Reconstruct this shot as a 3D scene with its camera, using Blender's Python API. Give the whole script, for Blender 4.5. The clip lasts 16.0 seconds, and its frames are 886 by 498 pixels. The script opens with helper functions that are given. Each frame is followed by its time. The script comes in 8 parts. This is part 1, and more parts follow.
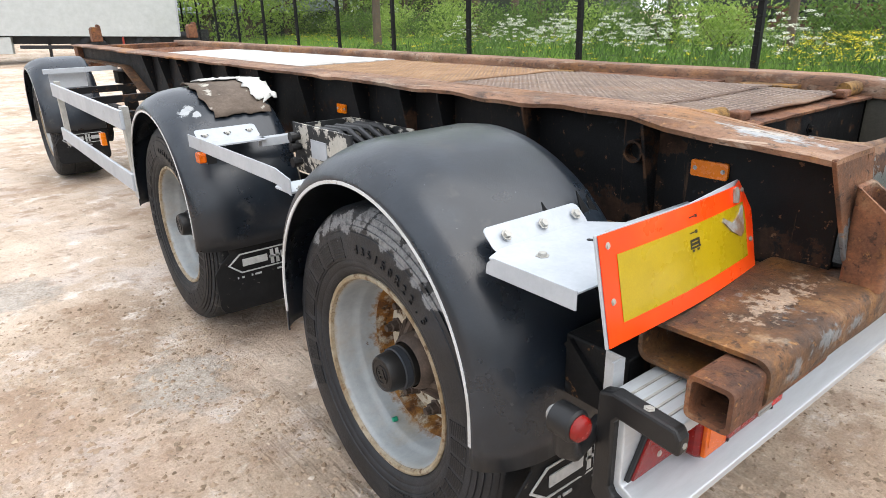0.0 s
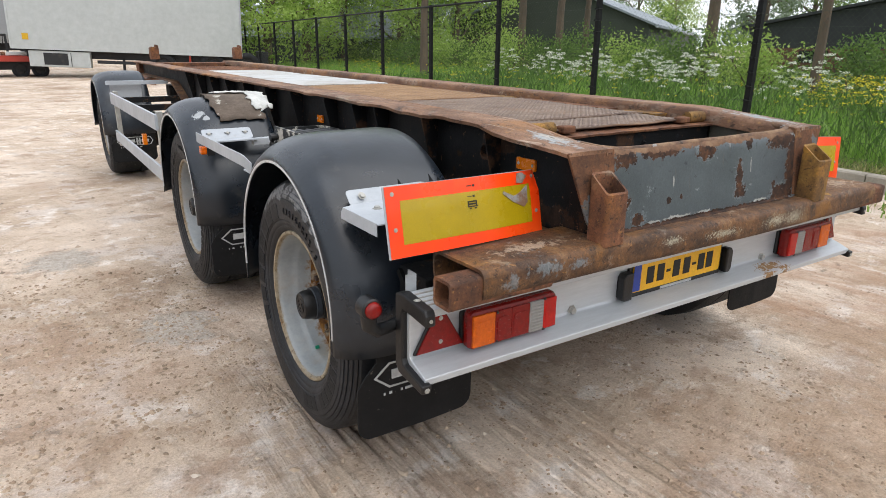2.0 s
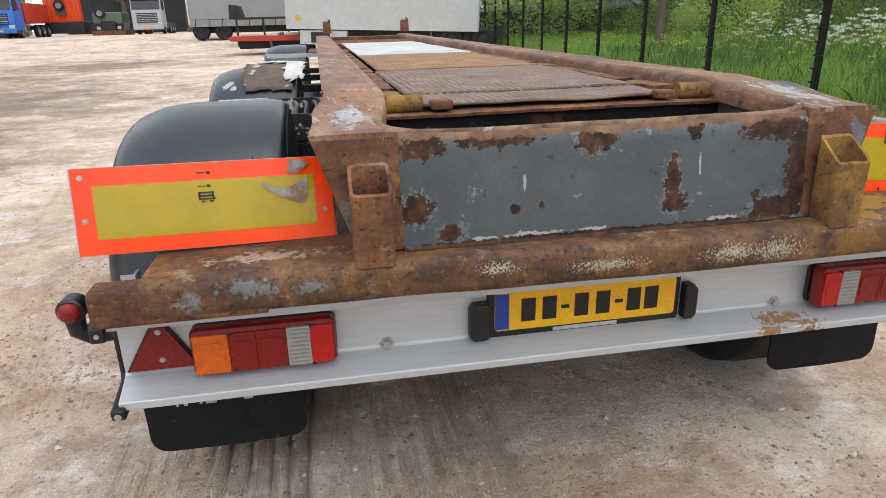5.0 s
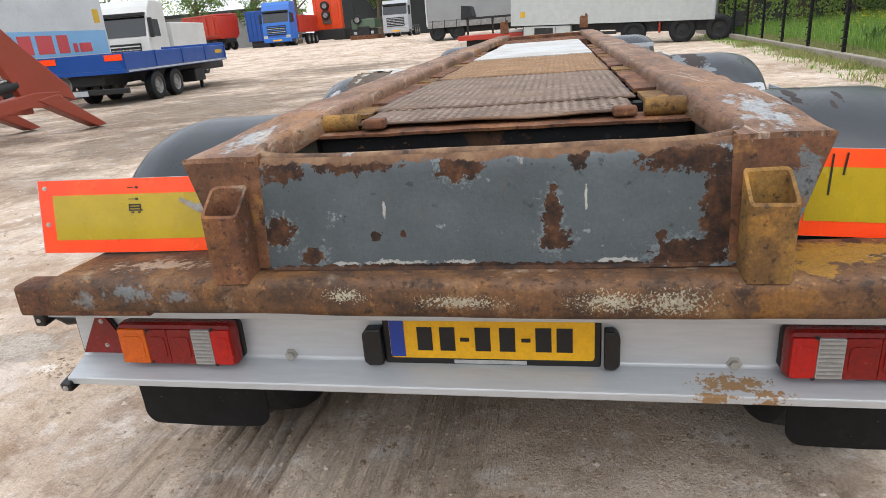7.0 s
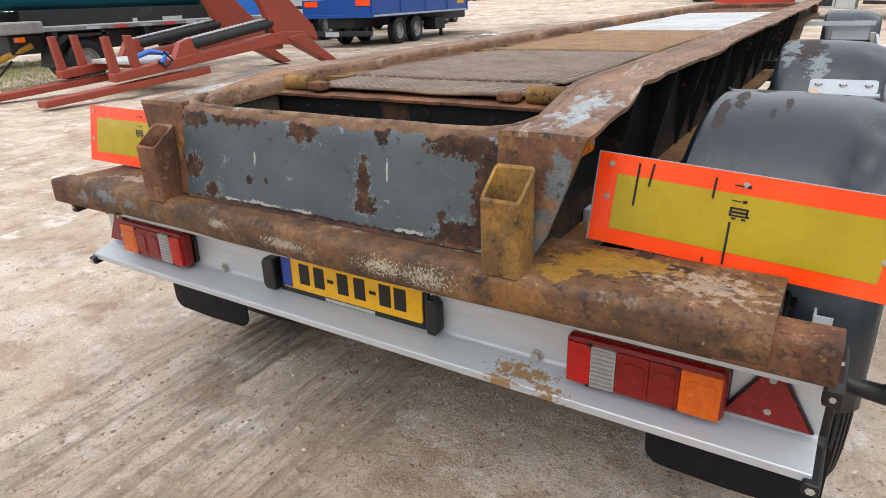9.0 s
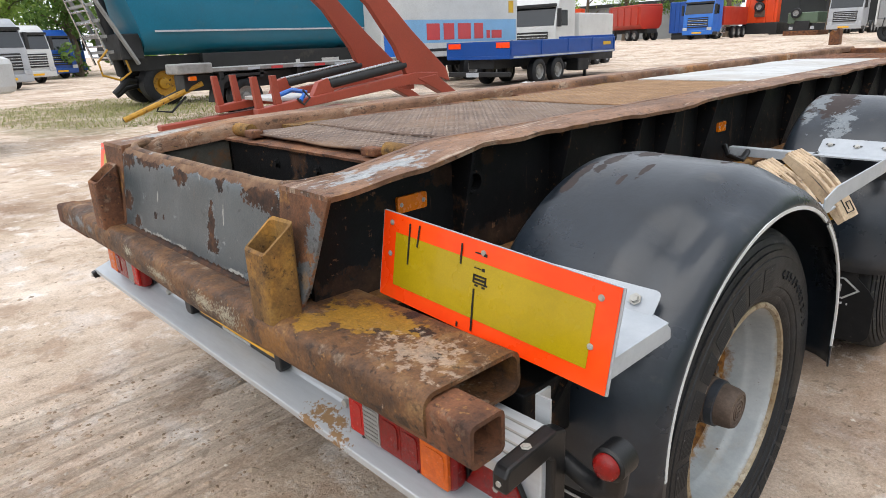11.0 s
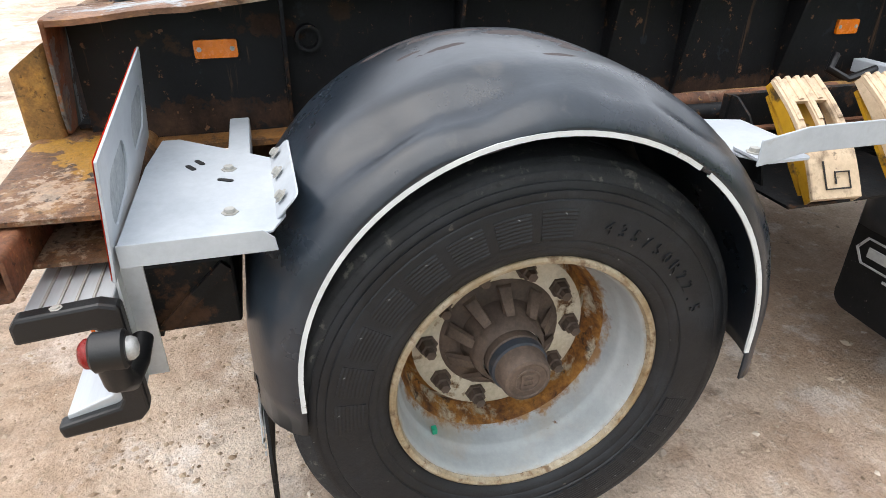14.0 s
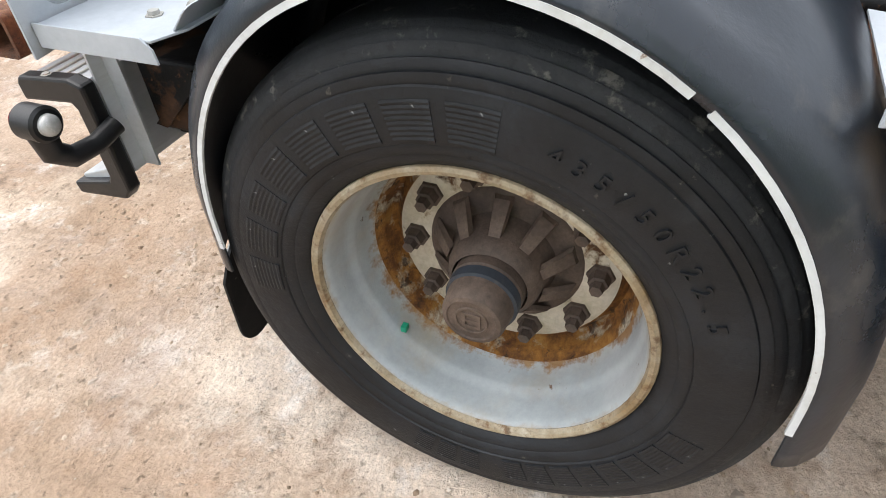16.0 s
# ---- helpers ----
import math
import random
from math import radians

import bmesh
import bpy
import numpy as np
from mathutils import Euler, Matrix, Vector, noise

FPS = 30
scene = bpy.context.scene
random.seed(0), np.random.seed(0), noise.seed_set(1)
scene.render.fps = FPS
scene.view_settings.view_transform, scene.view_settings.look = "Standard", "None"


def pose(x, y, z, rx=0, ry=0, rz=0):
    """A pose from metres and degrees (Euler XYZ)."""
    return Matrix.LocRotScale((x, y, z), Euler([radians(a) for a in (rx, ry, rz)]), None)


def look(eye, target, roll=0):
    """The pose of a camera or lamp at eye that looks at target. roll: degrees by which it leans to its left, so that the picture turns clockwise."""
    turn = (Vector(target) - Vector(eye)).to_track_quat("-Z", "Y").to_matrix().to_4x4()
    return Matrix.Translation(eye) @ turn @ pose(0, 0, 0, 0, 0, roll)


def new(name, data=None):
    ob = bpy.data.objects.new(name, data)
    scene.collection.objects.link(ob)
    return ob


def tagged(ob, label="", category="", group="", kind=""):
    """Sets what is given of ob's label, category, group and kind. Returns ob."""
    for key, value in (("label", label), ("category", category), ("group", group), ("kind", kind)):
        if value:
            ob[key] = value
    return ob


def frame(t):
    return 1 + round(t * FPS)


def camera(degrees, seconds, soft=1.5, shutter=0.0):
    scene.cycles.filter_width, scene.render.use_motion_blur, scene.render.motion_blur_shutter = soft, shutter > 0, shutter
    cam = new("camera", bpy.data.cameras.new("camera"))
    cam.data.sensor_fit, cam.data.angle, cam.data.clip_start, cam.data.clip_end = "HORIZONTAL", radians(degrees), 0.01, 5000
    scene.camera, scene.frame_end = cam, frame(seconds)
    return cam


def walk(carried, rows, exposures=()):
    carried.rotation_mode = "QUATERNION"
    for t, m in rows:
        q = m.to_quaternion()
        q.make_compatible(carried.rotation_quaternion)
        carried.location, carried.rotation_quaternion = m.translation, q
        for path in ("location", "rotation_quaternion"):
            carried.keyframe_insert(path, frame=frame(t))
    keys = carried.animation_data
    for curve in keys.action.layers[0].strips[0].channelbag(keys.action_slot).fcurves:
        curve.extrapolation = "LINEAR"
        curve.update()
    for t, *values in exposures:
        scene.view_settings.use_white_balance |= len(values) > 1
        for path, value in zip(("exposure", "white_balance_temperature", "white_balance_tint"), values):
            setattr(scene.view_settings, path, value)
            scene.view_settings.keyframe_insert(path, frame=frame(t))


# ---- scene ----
cam = camera(70.0, 16.0, soft=0.85)
PATH = [
    (0, (-1.992, -0.485, 1.432), (-0.843, 0.998, 0.738), -1.5),
    (0.5, (-1.943, -0.766, 1.427), (-0.908, 0.857, 0.884), -1.4),
    (1, (-1.966, -1.001, 1.44), (-0.97, 0.649, 0.904), -1.1),
    (1.5, (-2.032, -1.217, 1.446), (-1.004, 0.39, 0.844), 1.8),
    (2, (-1.968, -1.322, 1.447), (-0.922, 0.269, 0.834), 0.5),
    (2.5, (-1.714, -1.4, 1.413), (-0.689, 0.203, 0.797), -2.4),
    (3, (-1.519, -1.431, 1.388), (-0.612, 0.245, 0.782), -1.6),
    (3.5, (-1.294, -1.333, 1.357), (-0.511, 0.378, 0.678), 0.1),
    (4, (-1.088, -1.276, 1.361), (-0.431, 0.451, 0.596), -1.0),
    (4.5, (-0.84, -1.316, 1.363), (-0.361, 0.492, 0.654), -2.4),
    (5, (-0.651, -1.366, 1.377), (-0.314, 0.484, 0.698), -1.5),
    (5.2, (-0.595, -1.352, 1.374), (-0.274, 0.514, 0.732), -1.4),
    (7.3, (0.285, -1.31, 1.397), (-0.158, 0.524, 0.734), -3.5),
    (7.5, (0.36, -1.273, 1.374), (-0.107, 0.553, 0.703), -2.2),
    (8, (0.574, -1.151, 1.395), (-0.019, 0.605, 0.644), -3.7),
    (8.5, (0.829, -1.158, 1.396), (-0.003, 0.521, 0.695), -4.2),
    (8.7, (0.939, -1.176, 1.407), (0.034, 0.457, 0.691), -3.2),
    (10.8, (1.645, -0.695, 1.415), (0.272, 0.597, 0.746), -2.7),
    (11, (1.722, -0.691, 1.436), (0.339, 0.614, 0.817), -2.3),
    (11.5, (1.825, -0.632, 1.439), (0.472, 0.708, 0.829), -2.6),
    (12, (1.905, -0.44, 1.403), (0.539, 0.853, 0.722), 2.0),
    (12.5, (1.99, -0.258, 1.407), (0.579, 0.929, 0.632), -0.0),
    (13, (2.147, -0.059, 1.397), (0.584, 0.884, 0.58), -1.4),
    (13.5, (2.218, 0.128, 1.38), (0.567, 0.855, 0.516), -2.7),
    (14, (2.128, 0.391, 1.356), (0.437, 0.869, 0.401), 0.4),
    (14.5, (2.093, 0.61, 1.341), (0.388, 0.807, 0.315), -3.6),
    (15, (2.123, 0.827, 1.323), (0.446, 0.699, 0.241), -1.9),
    (15.5, (2.022, 0.971, 1.285), (0.437, 0.598, 0.123), -4.5),
    (16, (1.841, 1.094, 1.248), (0.467, 0.458, -0.059), -3.7),
]
walk(cam, [(t, look(eye, target, roll)) for t, eye, target, roll in PATH],
     [(0.0, 0.82), (0.5, 0.46), (1.0, 0.33), (2.5, 0.31), (5.0, 0.32), (7.5, 0.35), (8.5, 0.36), (11.0, 0.38), (12.0, 0.50), (12.5, 0.68), (13.0, 0.75), (13.5, 0.82), (14.0, 0.92), (14.5, 1.02), (15.0, 1.08), (15.5, 1.06), (16.0, 0.94)])

# ---- light ----
world = bpy.data.worlds.new("overcast_sky")
scene.world = world
world.use_nodes = True
wn = world.node_tree
sky = wn.nodes.new("ShaderNodeTexSky")
sky.sky_type = 'NISHITA'
sky.sun_disc = False
sky.sun_elevation, sky.sun_rotation = radians(55), radians(200)
sky.dust_density, sky.air_density = 4.0, 1.2
cloud = wn.nodes.new("ShaderNodeMix")
cloud.data_type = 'RGBA'
cloud.inputs["Factor"].default_value = 0.8
cloud.inputs["B"].default_value = (9.4, 9.8, 10.6, 1)
wn.links.new(sky.outputs["Color"], cloud.inputs["A"])
back = wn.nodes["Background"]
wn.links.new(cloud.outputs["Result"], back.inputs["Color"])
back.inputs["Strength"].default_value = 0.118
sun_data = bpy.data.lights.new("sun", 'SUN')
sun_data.energy, sun_data.angle, sun_data.color = 1.5, radians(70), (1.0, 0.965, 0.92)
sun = new("sun", sun_data)
sun.matrix_world = look((3, -4, 12), (0, 1, 0))


# ---- materials ----
def rgb(h):
    c = [int(h[i:i + 2], 16) / 255 for i in (0, 2, 4)]
    return tuple(v / 12.92 if v < 0.04045 else ((v + 0.055) / 1.055) ** 2.4 for v in c) + (1,)


def mat(name, c1, c2=None, scale=6.0, rough=0.6, metal=0.0, bump=0.0, fine=90.0, spot=None, spot_at=0.6, spot_scale=4.0,
        spot_soft=0.06, spot_rough=None, dirt=None, dirt_at=0.55, dirt_scale=1.5, spec=0.5, stretch=(1, 1, 1), coat=0.0, trans=0.0, seed=0.0, rvar=0.12):
    """A surface with two tones, flakes or stains with an edge, a thin film of dirt and a fine relief."""
    m = bpy.data.materials.new(name)
    m.use_nodes = True
    t = m.node_tree
    nodes, links = t.nodes, t.links
    b = nodes["Principled BSDF"]
    co = nodes.new("ShaderNodeTexCoord")
    mp = nodes.new("ShaderNodeMapping")
    mp.inputs["Scale"].default_value = stretch
    mp.inputs["Location"].default_value = (seed, seed * 1.7, seed * 0.6)
    links.new(co.outputs["Object"], mp.inputs["Vector"])

    def noise_at(s, detail=6.0, r=0.6):
        n = nodes.new("ShaderNodeTexNoise")
        n.inputs["Scale"].default_value, n.inputs["Detail"].default_value, n.inputs["Roughness"].default_value = s, detail, r
        links.new(mp.outputs["Vector"], n.inputs["Vector"])
        return n.outputs["Fac"]

    def ramp(sock, a, z):
        n = nodes.new("ShaderNodeMapRange")
        n.inputs["From Min"].default_value, n.inputs["From Max"].default_value = a, z
        links.new(sock, n.inputs["Value"])
        return n.outputs["Result"]

    def mix(fac, a, z):
        n = nodes.new("ShaderNodeMix")
        n.data_type = 'RGBA'
        links.new(fac, n.inputs["Factor"])
        for sock, v in ((n.inputs["A"], a), (n.inputs["B"], z)):
            if isinstance(v, tuple):
                sock.default_value = v
            else:
                links.new(v, sock)
        return n.outputs["Result"]
    c2 = c2 or tuple(v * 0.75 for v in c1[:3]) + (1,)
    col = mix(ramp(noise_at(scale), 0.3, 0.7), c1, c2)
    fine_fac = noise_at(fine, 4.0, 0.7)
    grain = nodes.new("ShaderNodeMix")
    grain.data_type, grain.blend_type = 'RGBA', 'MULTIPLY'
    grain.inputs["Factor"].default_value = 0.35
    shade = nodes.new("ShaderNodeMapRange")
    shade.inputs["From Min"].default_value, shade.inputs["From Max"].default_value = 0.25, 0.75
    shade.inputs["To Min"].default_value, shade.inputs["To Max"].default_value = 0.55, 1.25
    links.new(fine_fac, shade.inputs["Value"])
    links.new(col, grain.inputs["A"])
    links.new(shade.outputs["Result"], grain.inputs["B"])
    col = grain.outputs["Result"]
    r_sock = ramp(noise_at(scale * 2.3), 0.2, 0.8)
    rr = nodes.new("ShaderNodeMapRange")
    rr.inputs["To Min"].default_value, rr.inputs["To Max"].default_value = max(0.02, rough - rvar), min(1, rough + rvar)
    links.new(r_sock, rr.inputs["Value"])
    rough_sock = rr.outputs["Result"]
    if dirt:
        col = mix(ramp(noise_at(dirt_scale, 8.0, 0.7), dirt_at, dirt_at + 0.25), col, dirt)
    if spot:
        f = ramp(noise_at(spot_scale, 8.0, 0.65), spot_at, spot_at + spot_soft)
        col = mix(f, col, spot)
        if spot_rough is not None:
            n = nodes.new("ShaderNodeMix")
            links.new(f, n.inputs["Factor"])
            links.new(rough_sock, n.inputs["A"])
            n.inputs["B"].default_value = spot_rough
            rough_sock = n.outputs["Result"]
    links.new(col, b.inputs["Base Color"])
    links.new(rough_sock, b.inputs["Roughness"])
    b.inputs["Metallic"].default_value = metal
    b.inputs["Specular IOR Level"].default_value = spec
    b.inputs["Coat Weight"].default_value = coat
    b.inputs["Transmission Weight"].default_value = trans
    if bump:
        bp = nodes.new("ShaderNodeBump")
        bp.inputs["Strength"].default_value, bp.inputs["Distance"].default_value = min(1.0, bump), 0.004
        links.new(fine_fac, bp.inputs["Height"])
        links.new(bp.outputs["Normal"], b.inputs["Normal"])
    return m


def surface(name, tones, scale=5.0, rough=0.6, metal=0.0, bump=0.3, fine=110.0, grain=0.5, layers=(), stretch=(1, 1, 1), spec=0.5, coat=0.0, relief=0.004, mid=22.0):
    """A worn surface: a blend of several tones, then layers of paint, rust or dirt. A layer is a dict with tones and either noise=(scale, from, to)
    or spots=[(a, b, ra, rb), ...] on the axes given by on, frayed by noise; rough sets its roughness."""
    m = bpy.data.materials.new(name)
    m.use_nodes = True
    nodes, links = m.node_tree.nodes, m.node_tree.links
    b = nodes["Principled BSDF"]
    co = nodes.new("ShaderNodeTexCoord").outputs["Object"]
    mp = nodes.new("ShaderNodeMapping")
    mp.inputs["Scale"].default_value = stretch
    links.new(co, mp.inputs["Vector"])

    def noise_at(s, detail=8.0, r=0.62, off=0.0, along=None):
        n = nodes.new("ShaderNodeTexNoise")
        n.inputs["Scale"].default_value, n.inputs["Detail"].default_value, n.inputs["Roughness"].default_value = s, detail, r
        if along:
            q = nodes.new("ShaderNodeMapping")
            q.vector_type = 'TEXTURE'
            q.inputs["Rotation"].default_value = (0, 0, radians(along[0]))
            q.inputs["Scale"].default_value = tuple(1 / v for v in along[1])
            links.new(co, q.inputs["Vector"])
            links.new(q.outputs["Vector"], n.inputs["Vector"])
        elif off:
            q = nodes.new("ShaderNodeVectorMath")
            q.inputs[1].default_value = (off, off * 1.3, off * 0.7)
            links.new(mp.outputs["Vector"], q.inputs[0])
            links.new(q.outputs["Vector"], n.inputs["Vector"])
        else:
            links.new(mp.outputs["Vector"], n.inputs["Vector"])
        return n.outputs["Fac"]

    def op(kind, x, y=None, z=None, clamp=False):
        n = nodes.new("ShaderNodeMath")
        n.operation, n.use_clamp = kind, clamp
        for s, v in zip(n.inputs, (x, y, z)):
            if v is None:
                continue
            if isinstance(v, (int, float)):
                s.default_value = v
            else:
                links.new(v, s)
        return n.outputs[0]

    def ramp(s, lo, hi):
        n = nodes.new("ShaderNodeMapRange")
        n.inputs["From Min"].default_value, n.inputs["From Max"].default_value = lo, hi
        links.new(s, n.inputs["Value"])
        return n.outputs["Result"]

    def blend(fac, x, y):
        n = nodes.new("ShaderNodeMix")
        n.data_type = 'RGBA'
        links.new(fac, n.inputs["Factor"])
        for s, v in ((n.inputs["A"], x), (n.inputs["B"], y)):
            if isinstance(v, tuple):
                s.default_value = v
            else:
                links.new(v, s)
        return n.outputs["Result"]

    def toned(cs, s, off):
        if len(cs) == 1:
            return cs[0]
        n = nodes.new("ShaderNodeValToRGB")
        e = n.color_ramp.elements
        e[0].position, e[1].position = 0.3, 0.7
        e[0].color, e[1].color = cs[0], cs[-1]
        for k, c in enumerate(cs[1:-1]):
            e.new(0.3 + 0.4 * (k + 1) / (len(cs) - 1)).color = c
        links.new(noise_at(s, 9.0, 0.68, off), n.inputs["Fac"])
        return n.outputs["Color"]
    col = toned(tones, scale, 3.1)
    rsock = op('ADD', op('MULTIPLY', noise_at(scale * 2.2, 5, 0.6, 7.7), 0.3), rough - 0.15)
    fine_n = noise_at(fine, 5.0, 0.75)
    mid_n = noise_at(mid, 6.0, 0.7, 1.9)
    height = op('ADD', op('MULTIPLY', fine_n, 0.5), mid_n)
    for k, l in enumerate(layers):
        if "noise" in l:
            s, lo, hi = l["noise"]
            fac = ramp(noise_at(s, 9.0, l.get("grit", 0.66), 11.0 + 3.7 * k, l.get("along")), lo, hi)
        else:
            fray = op('MULTIPLY', op('SUBTRACT', noise_at(l.get("fray_scale", 28.0), 8.0, 0.7, 5.0 + k, (0, (1, 1, 1)) if "even" in l else None), 0.5), l.get("fray", 2.2))
            sep = nodes.new("ShaderNodeSeparateXYZ")
            links.new(co, sep.inputs[0])
            u, v = (sep.outputs["XYZ".index(q)] for q in l.get("on", "XZ"))
            fac = None
            for ca, cb, ra, rb in l["spots"]:
                du, dv = op('DIVIDE', op('SUBTRACT', u, ca), ra), op('DIVIDE', op('SUBTRACT', v, cb), rb)
                d = op('SUBTRACT', 1.0, op('SQRT', op('ADD', op('MULTIPLY', du, du), op('MULTIPLY', dv, dv))))
                fac = d if fac is None else op('MAXIMUM', fac, d)
            fac = ramp(op('ADD', op('MAXIMUM', fac, -1.0), fray), l.get("edge", (0.0, 0.15))[0], l.get("edge", (0.0, 0.15))[1])
        if "within" in l:
            sep = nodes.new("ShaderNodeSeparateXYZ")
            links.new(co, sep.inputs[0])
            ca, cb, ra, rb = l["within"]
            du, dv = op('DIVIDE', op('SUBTRACT', sep.outputs[0], ca), ra), op('DIVIDE', op('SUBTRACT', sep.outputs[1], cb), rb)
            inside = op('SUBTRACT', 1.0, op('SQRT', op('ADD', op('MULTIPLY', du, du), op('MULTIPLY', dv, dv))))
            wild = op('MULTIPLY', op('SUBTRACT', noise_at(0.9, 4.0, 0.6, 31.0), 0.5), 2.0)
            fac = op('MULTIPLY', fac, op('MULTIPLY', op('ADD', inside, wild), 3.0, None, True))
        if "amount" in l:
            fac = op('MULTIPLY', fac, l["amount"])
        col = blend(fac, col, toned(l["tones"], l.get("scale", scale * 1.7), 20.0 + k))
        if "rough" in l:
            n = nodes.new("ShaderNodeMix")
            links.new(fac, n.inputs["Factor"])
            links.new(rsock, n.inputs["A"])
            n.inputs["B"].default_value = l["rough"]
            rsock = n.outputs["Result"]
        if "lift" in l:
            height = op('ADD', height, op('MULTIPLY', fac, l["lift"]))
    g = nodes.new("ShaderNodeMix")
    g.data_type, g.blend_type = 'RGBA', 'MULTIPLY'
    g.inputs["Factor"].default_value = grain
    q = nodes.new("ShaderNodeMapRange")
    q.inputs["From Min"].default_value, q.inputs["From Max"].default_value = 0.3, 0.7
    q.inputs["To Min"].default_value, q.inputs["To Max"].default_value = 0.45, 1.45
    links.new(fine_n, q.inputs["Value"])
    links.new(col, g.inputs["A"])
    links.new(q.outputs["Result"], g.inputs["B"])
    links.new(g.outputs["Result"], b.inputs["Base Color"])
    links.new(op('MULTIPLY', rsock, 1.0, None, True), b.inputs["Roughness"])
    b.inputs["Metallic"].default_value, b.inputs["Specular IOR Level"].default_value, b.inputs["Coat Weight"].default_value = metal, spec, coat
    if bump:
        bp = nodes.new("ShaderNodeBump")
        bp.inputs["Strength"].default_value, bp.inputs["Distance"].default_value = bump, relief
        links.new(height, bp.inputs["Height"])
        links.new(bp.outputs["Normal"], b.inputs["Normal"])
    return m


def R(*hs):
    return [rgb(h) for h in hs]


RUST = surface("rusted_steel", R("38241a", "573724", "764c32", "8e6a4c"), 6, 0.82, 0, 0.7, 130, 0.6, [
    {"tones": R("8a5524", "a5702e"), "noise": (3.5, 0.56, 0.68), "amount": 0.7}, {"tones": R("9c8c76", "b3a794"), "noise": (7, 0.60, 0.72), "amount": 0.5}, {"tones": R("1f1712"), "noise": (14, 0.60, 0.68), "amount": 0.8}, {"tones": R("17100b", "2a1c12"), "noise": (58, 0.57, 0.63), "amount": 0.65, "lift": -0.6}, {"tones": R("9a6a34", "b0854c"), "noise": (44, 0.61, 0.67), "amount": 0.5}])
RUST_ORANGE = surface("orange_rusted_steel", R("43301c", "624624", "80602e", "92743e"), 6, 0.85, 0, 0.6, 130, 0.6, [
    {"tones": R("a8742a", "b98838"), "noise": (5, 0.57, 0.68), "amount": 0.7}, {"tones": R("2c1e15"), "noise": (12, 0.60, 0.70), "amount": 0.8}, {"tones": R("17100b", "2a1c12"), "noise": (58, 0.57, 0.63), "amount": 0.65, "lift": -0.6}, {"tones": R("9a6a34", "b0854c"), "noise": (44, 0.61, 0.67), "amount": 0.5}])
BEAM = surface("rusted_beam_steel", R("2c1f16", "46301f", "654529", "836440"), 8, 0.66, 0, 0.7, 140, 0.65, [
    {"tones": R("948570", "aa9e8c"), "noise": (10, 0.59, 0.68), "amount": 0.55}, {"tones": R("7d5020", "96682c"), "noise": (4, 0.56, 0.68), "amount": 0.7}, {"tones": R("1c140f"), "noise": (18, 0.60, 0.67), "amount": 0.75}, {"tones": R("17100b", "2a1c12"), "noise": (58, 0.57, 0.63), "amount": 0.65, "lift": -0.6}, {"tones": R("9a6a34", "b0854c"), "noise": (44, 0.61, 0.67), "amount": 0.5},
    {"tones": R("b5b09c", "8d8a78"), "on": "XZ", "spots": [(0.26, 0.852, 0.1, 0.03), (0.38, 0.85, 0.1, 0.035), (-0.05, 0.85, 0.12, 0.02), (-0.3, 0.862, 0.06, 0.02)], "fray": 5.0, "fray_scale": 190, "edge": (0.5, 0.65), "amount": 0.85},
    {"tones": R("94662a", "7d5322"), "on": "XZ", "spots": [(0.60, 0.85, 0.07, 0.05), (0.56, 0.83, 0.04, 0.06)], "fray": 3.0, "fray_scale": 40, "edge": (0.1, 0.5), "amount": 0.6},
    {"tones": R("656d72", "7c8487"), "on": "XZ", "spots": [(-0.83, 0.868, 0.07, 0.03), (-0.7, 0.86, 0.05, 0.022), (-0.95, 0.85, 0.03, 0.03)], "fray": 3.6, "fray_scale": 50, "edge": (0.2, 0.6), "amount": 0.7},
    {"tones": R("9c7420", "84601a"), "on": "XY", "spots": [(0.70, 0.02, 0.1, 0.07), (0.80, 0.05, 0.07, 0.05), (0.66, -0.06, 0.06, 0.04)], "fray": 3.0, "edge": (0.05, 0.2), "amount": 0.85},
    {"tones": R("241812"), "on": "XY", "spots": [(0.86, 0.06, 0.03, 0.02), (0.95, 0.0, 0.02, 0.02), (0.78, 0.1, 0.02, 0.02)], "fray": 2.6, "edge": (0.0, 0.12)},
    # pale sheen on the beam's top, painted into the colour
    {"tones": R("a08c78", "b6a592"), "on": "XY", "spots": [(0.93, 0.0, 0.15, 0.10), (-0.8, 0.0, 0.2, 0.05)], "fray": 4.4, "fray_scale": 45, "edge": (0.4, 0.7), "amount": 0.6}])
RAIL = surface("worn_rusted_rail", R("482f21", "674833", "84624a", "9c806a"), 6, 0.64, 0, 0.5, 150, 0.55, [
    {"tones": R("8f5c28", "a87436"), "noise": (2.6, 0.53, 0.66), "amount": 0.75}, {"tones": R("b4a998", "9a8e7e"), "noise": (5, 0.58, 0.70), "amount": 0.6},
    {"tones": R("a9b2b6", "8f989c", "c6c8c6"), "on": "XY", "spots": [(0.6, 0.2, 0.07, 0.22), (-0.59, 0.16, 0.06, 0.16)], "fray": 4.0, "fray_scale": 30, "edge": (0.3, 0.6), "amount": 0.8}, {"tones": R("2f2118"), "noise": (13, 0.61, 0.69), "amount": 0.7}, {"tones": R("c2b4a2", "a89682"), "noise": (1.0, 0.59, 0.66), "along": (8, (40, 3.0, 8)), "amount": 0.6}, {"tones": R("17100b", "2a1c12"), "noise": (58, 0.57, 0.63), "amount": 0.65, "lift": -0.6}, {"tones": R("9a6a34", "b0854c"), "noise": (44, 0.61, 0.67), "amount": 0.5}], stretch=(1, 0.5, 1))
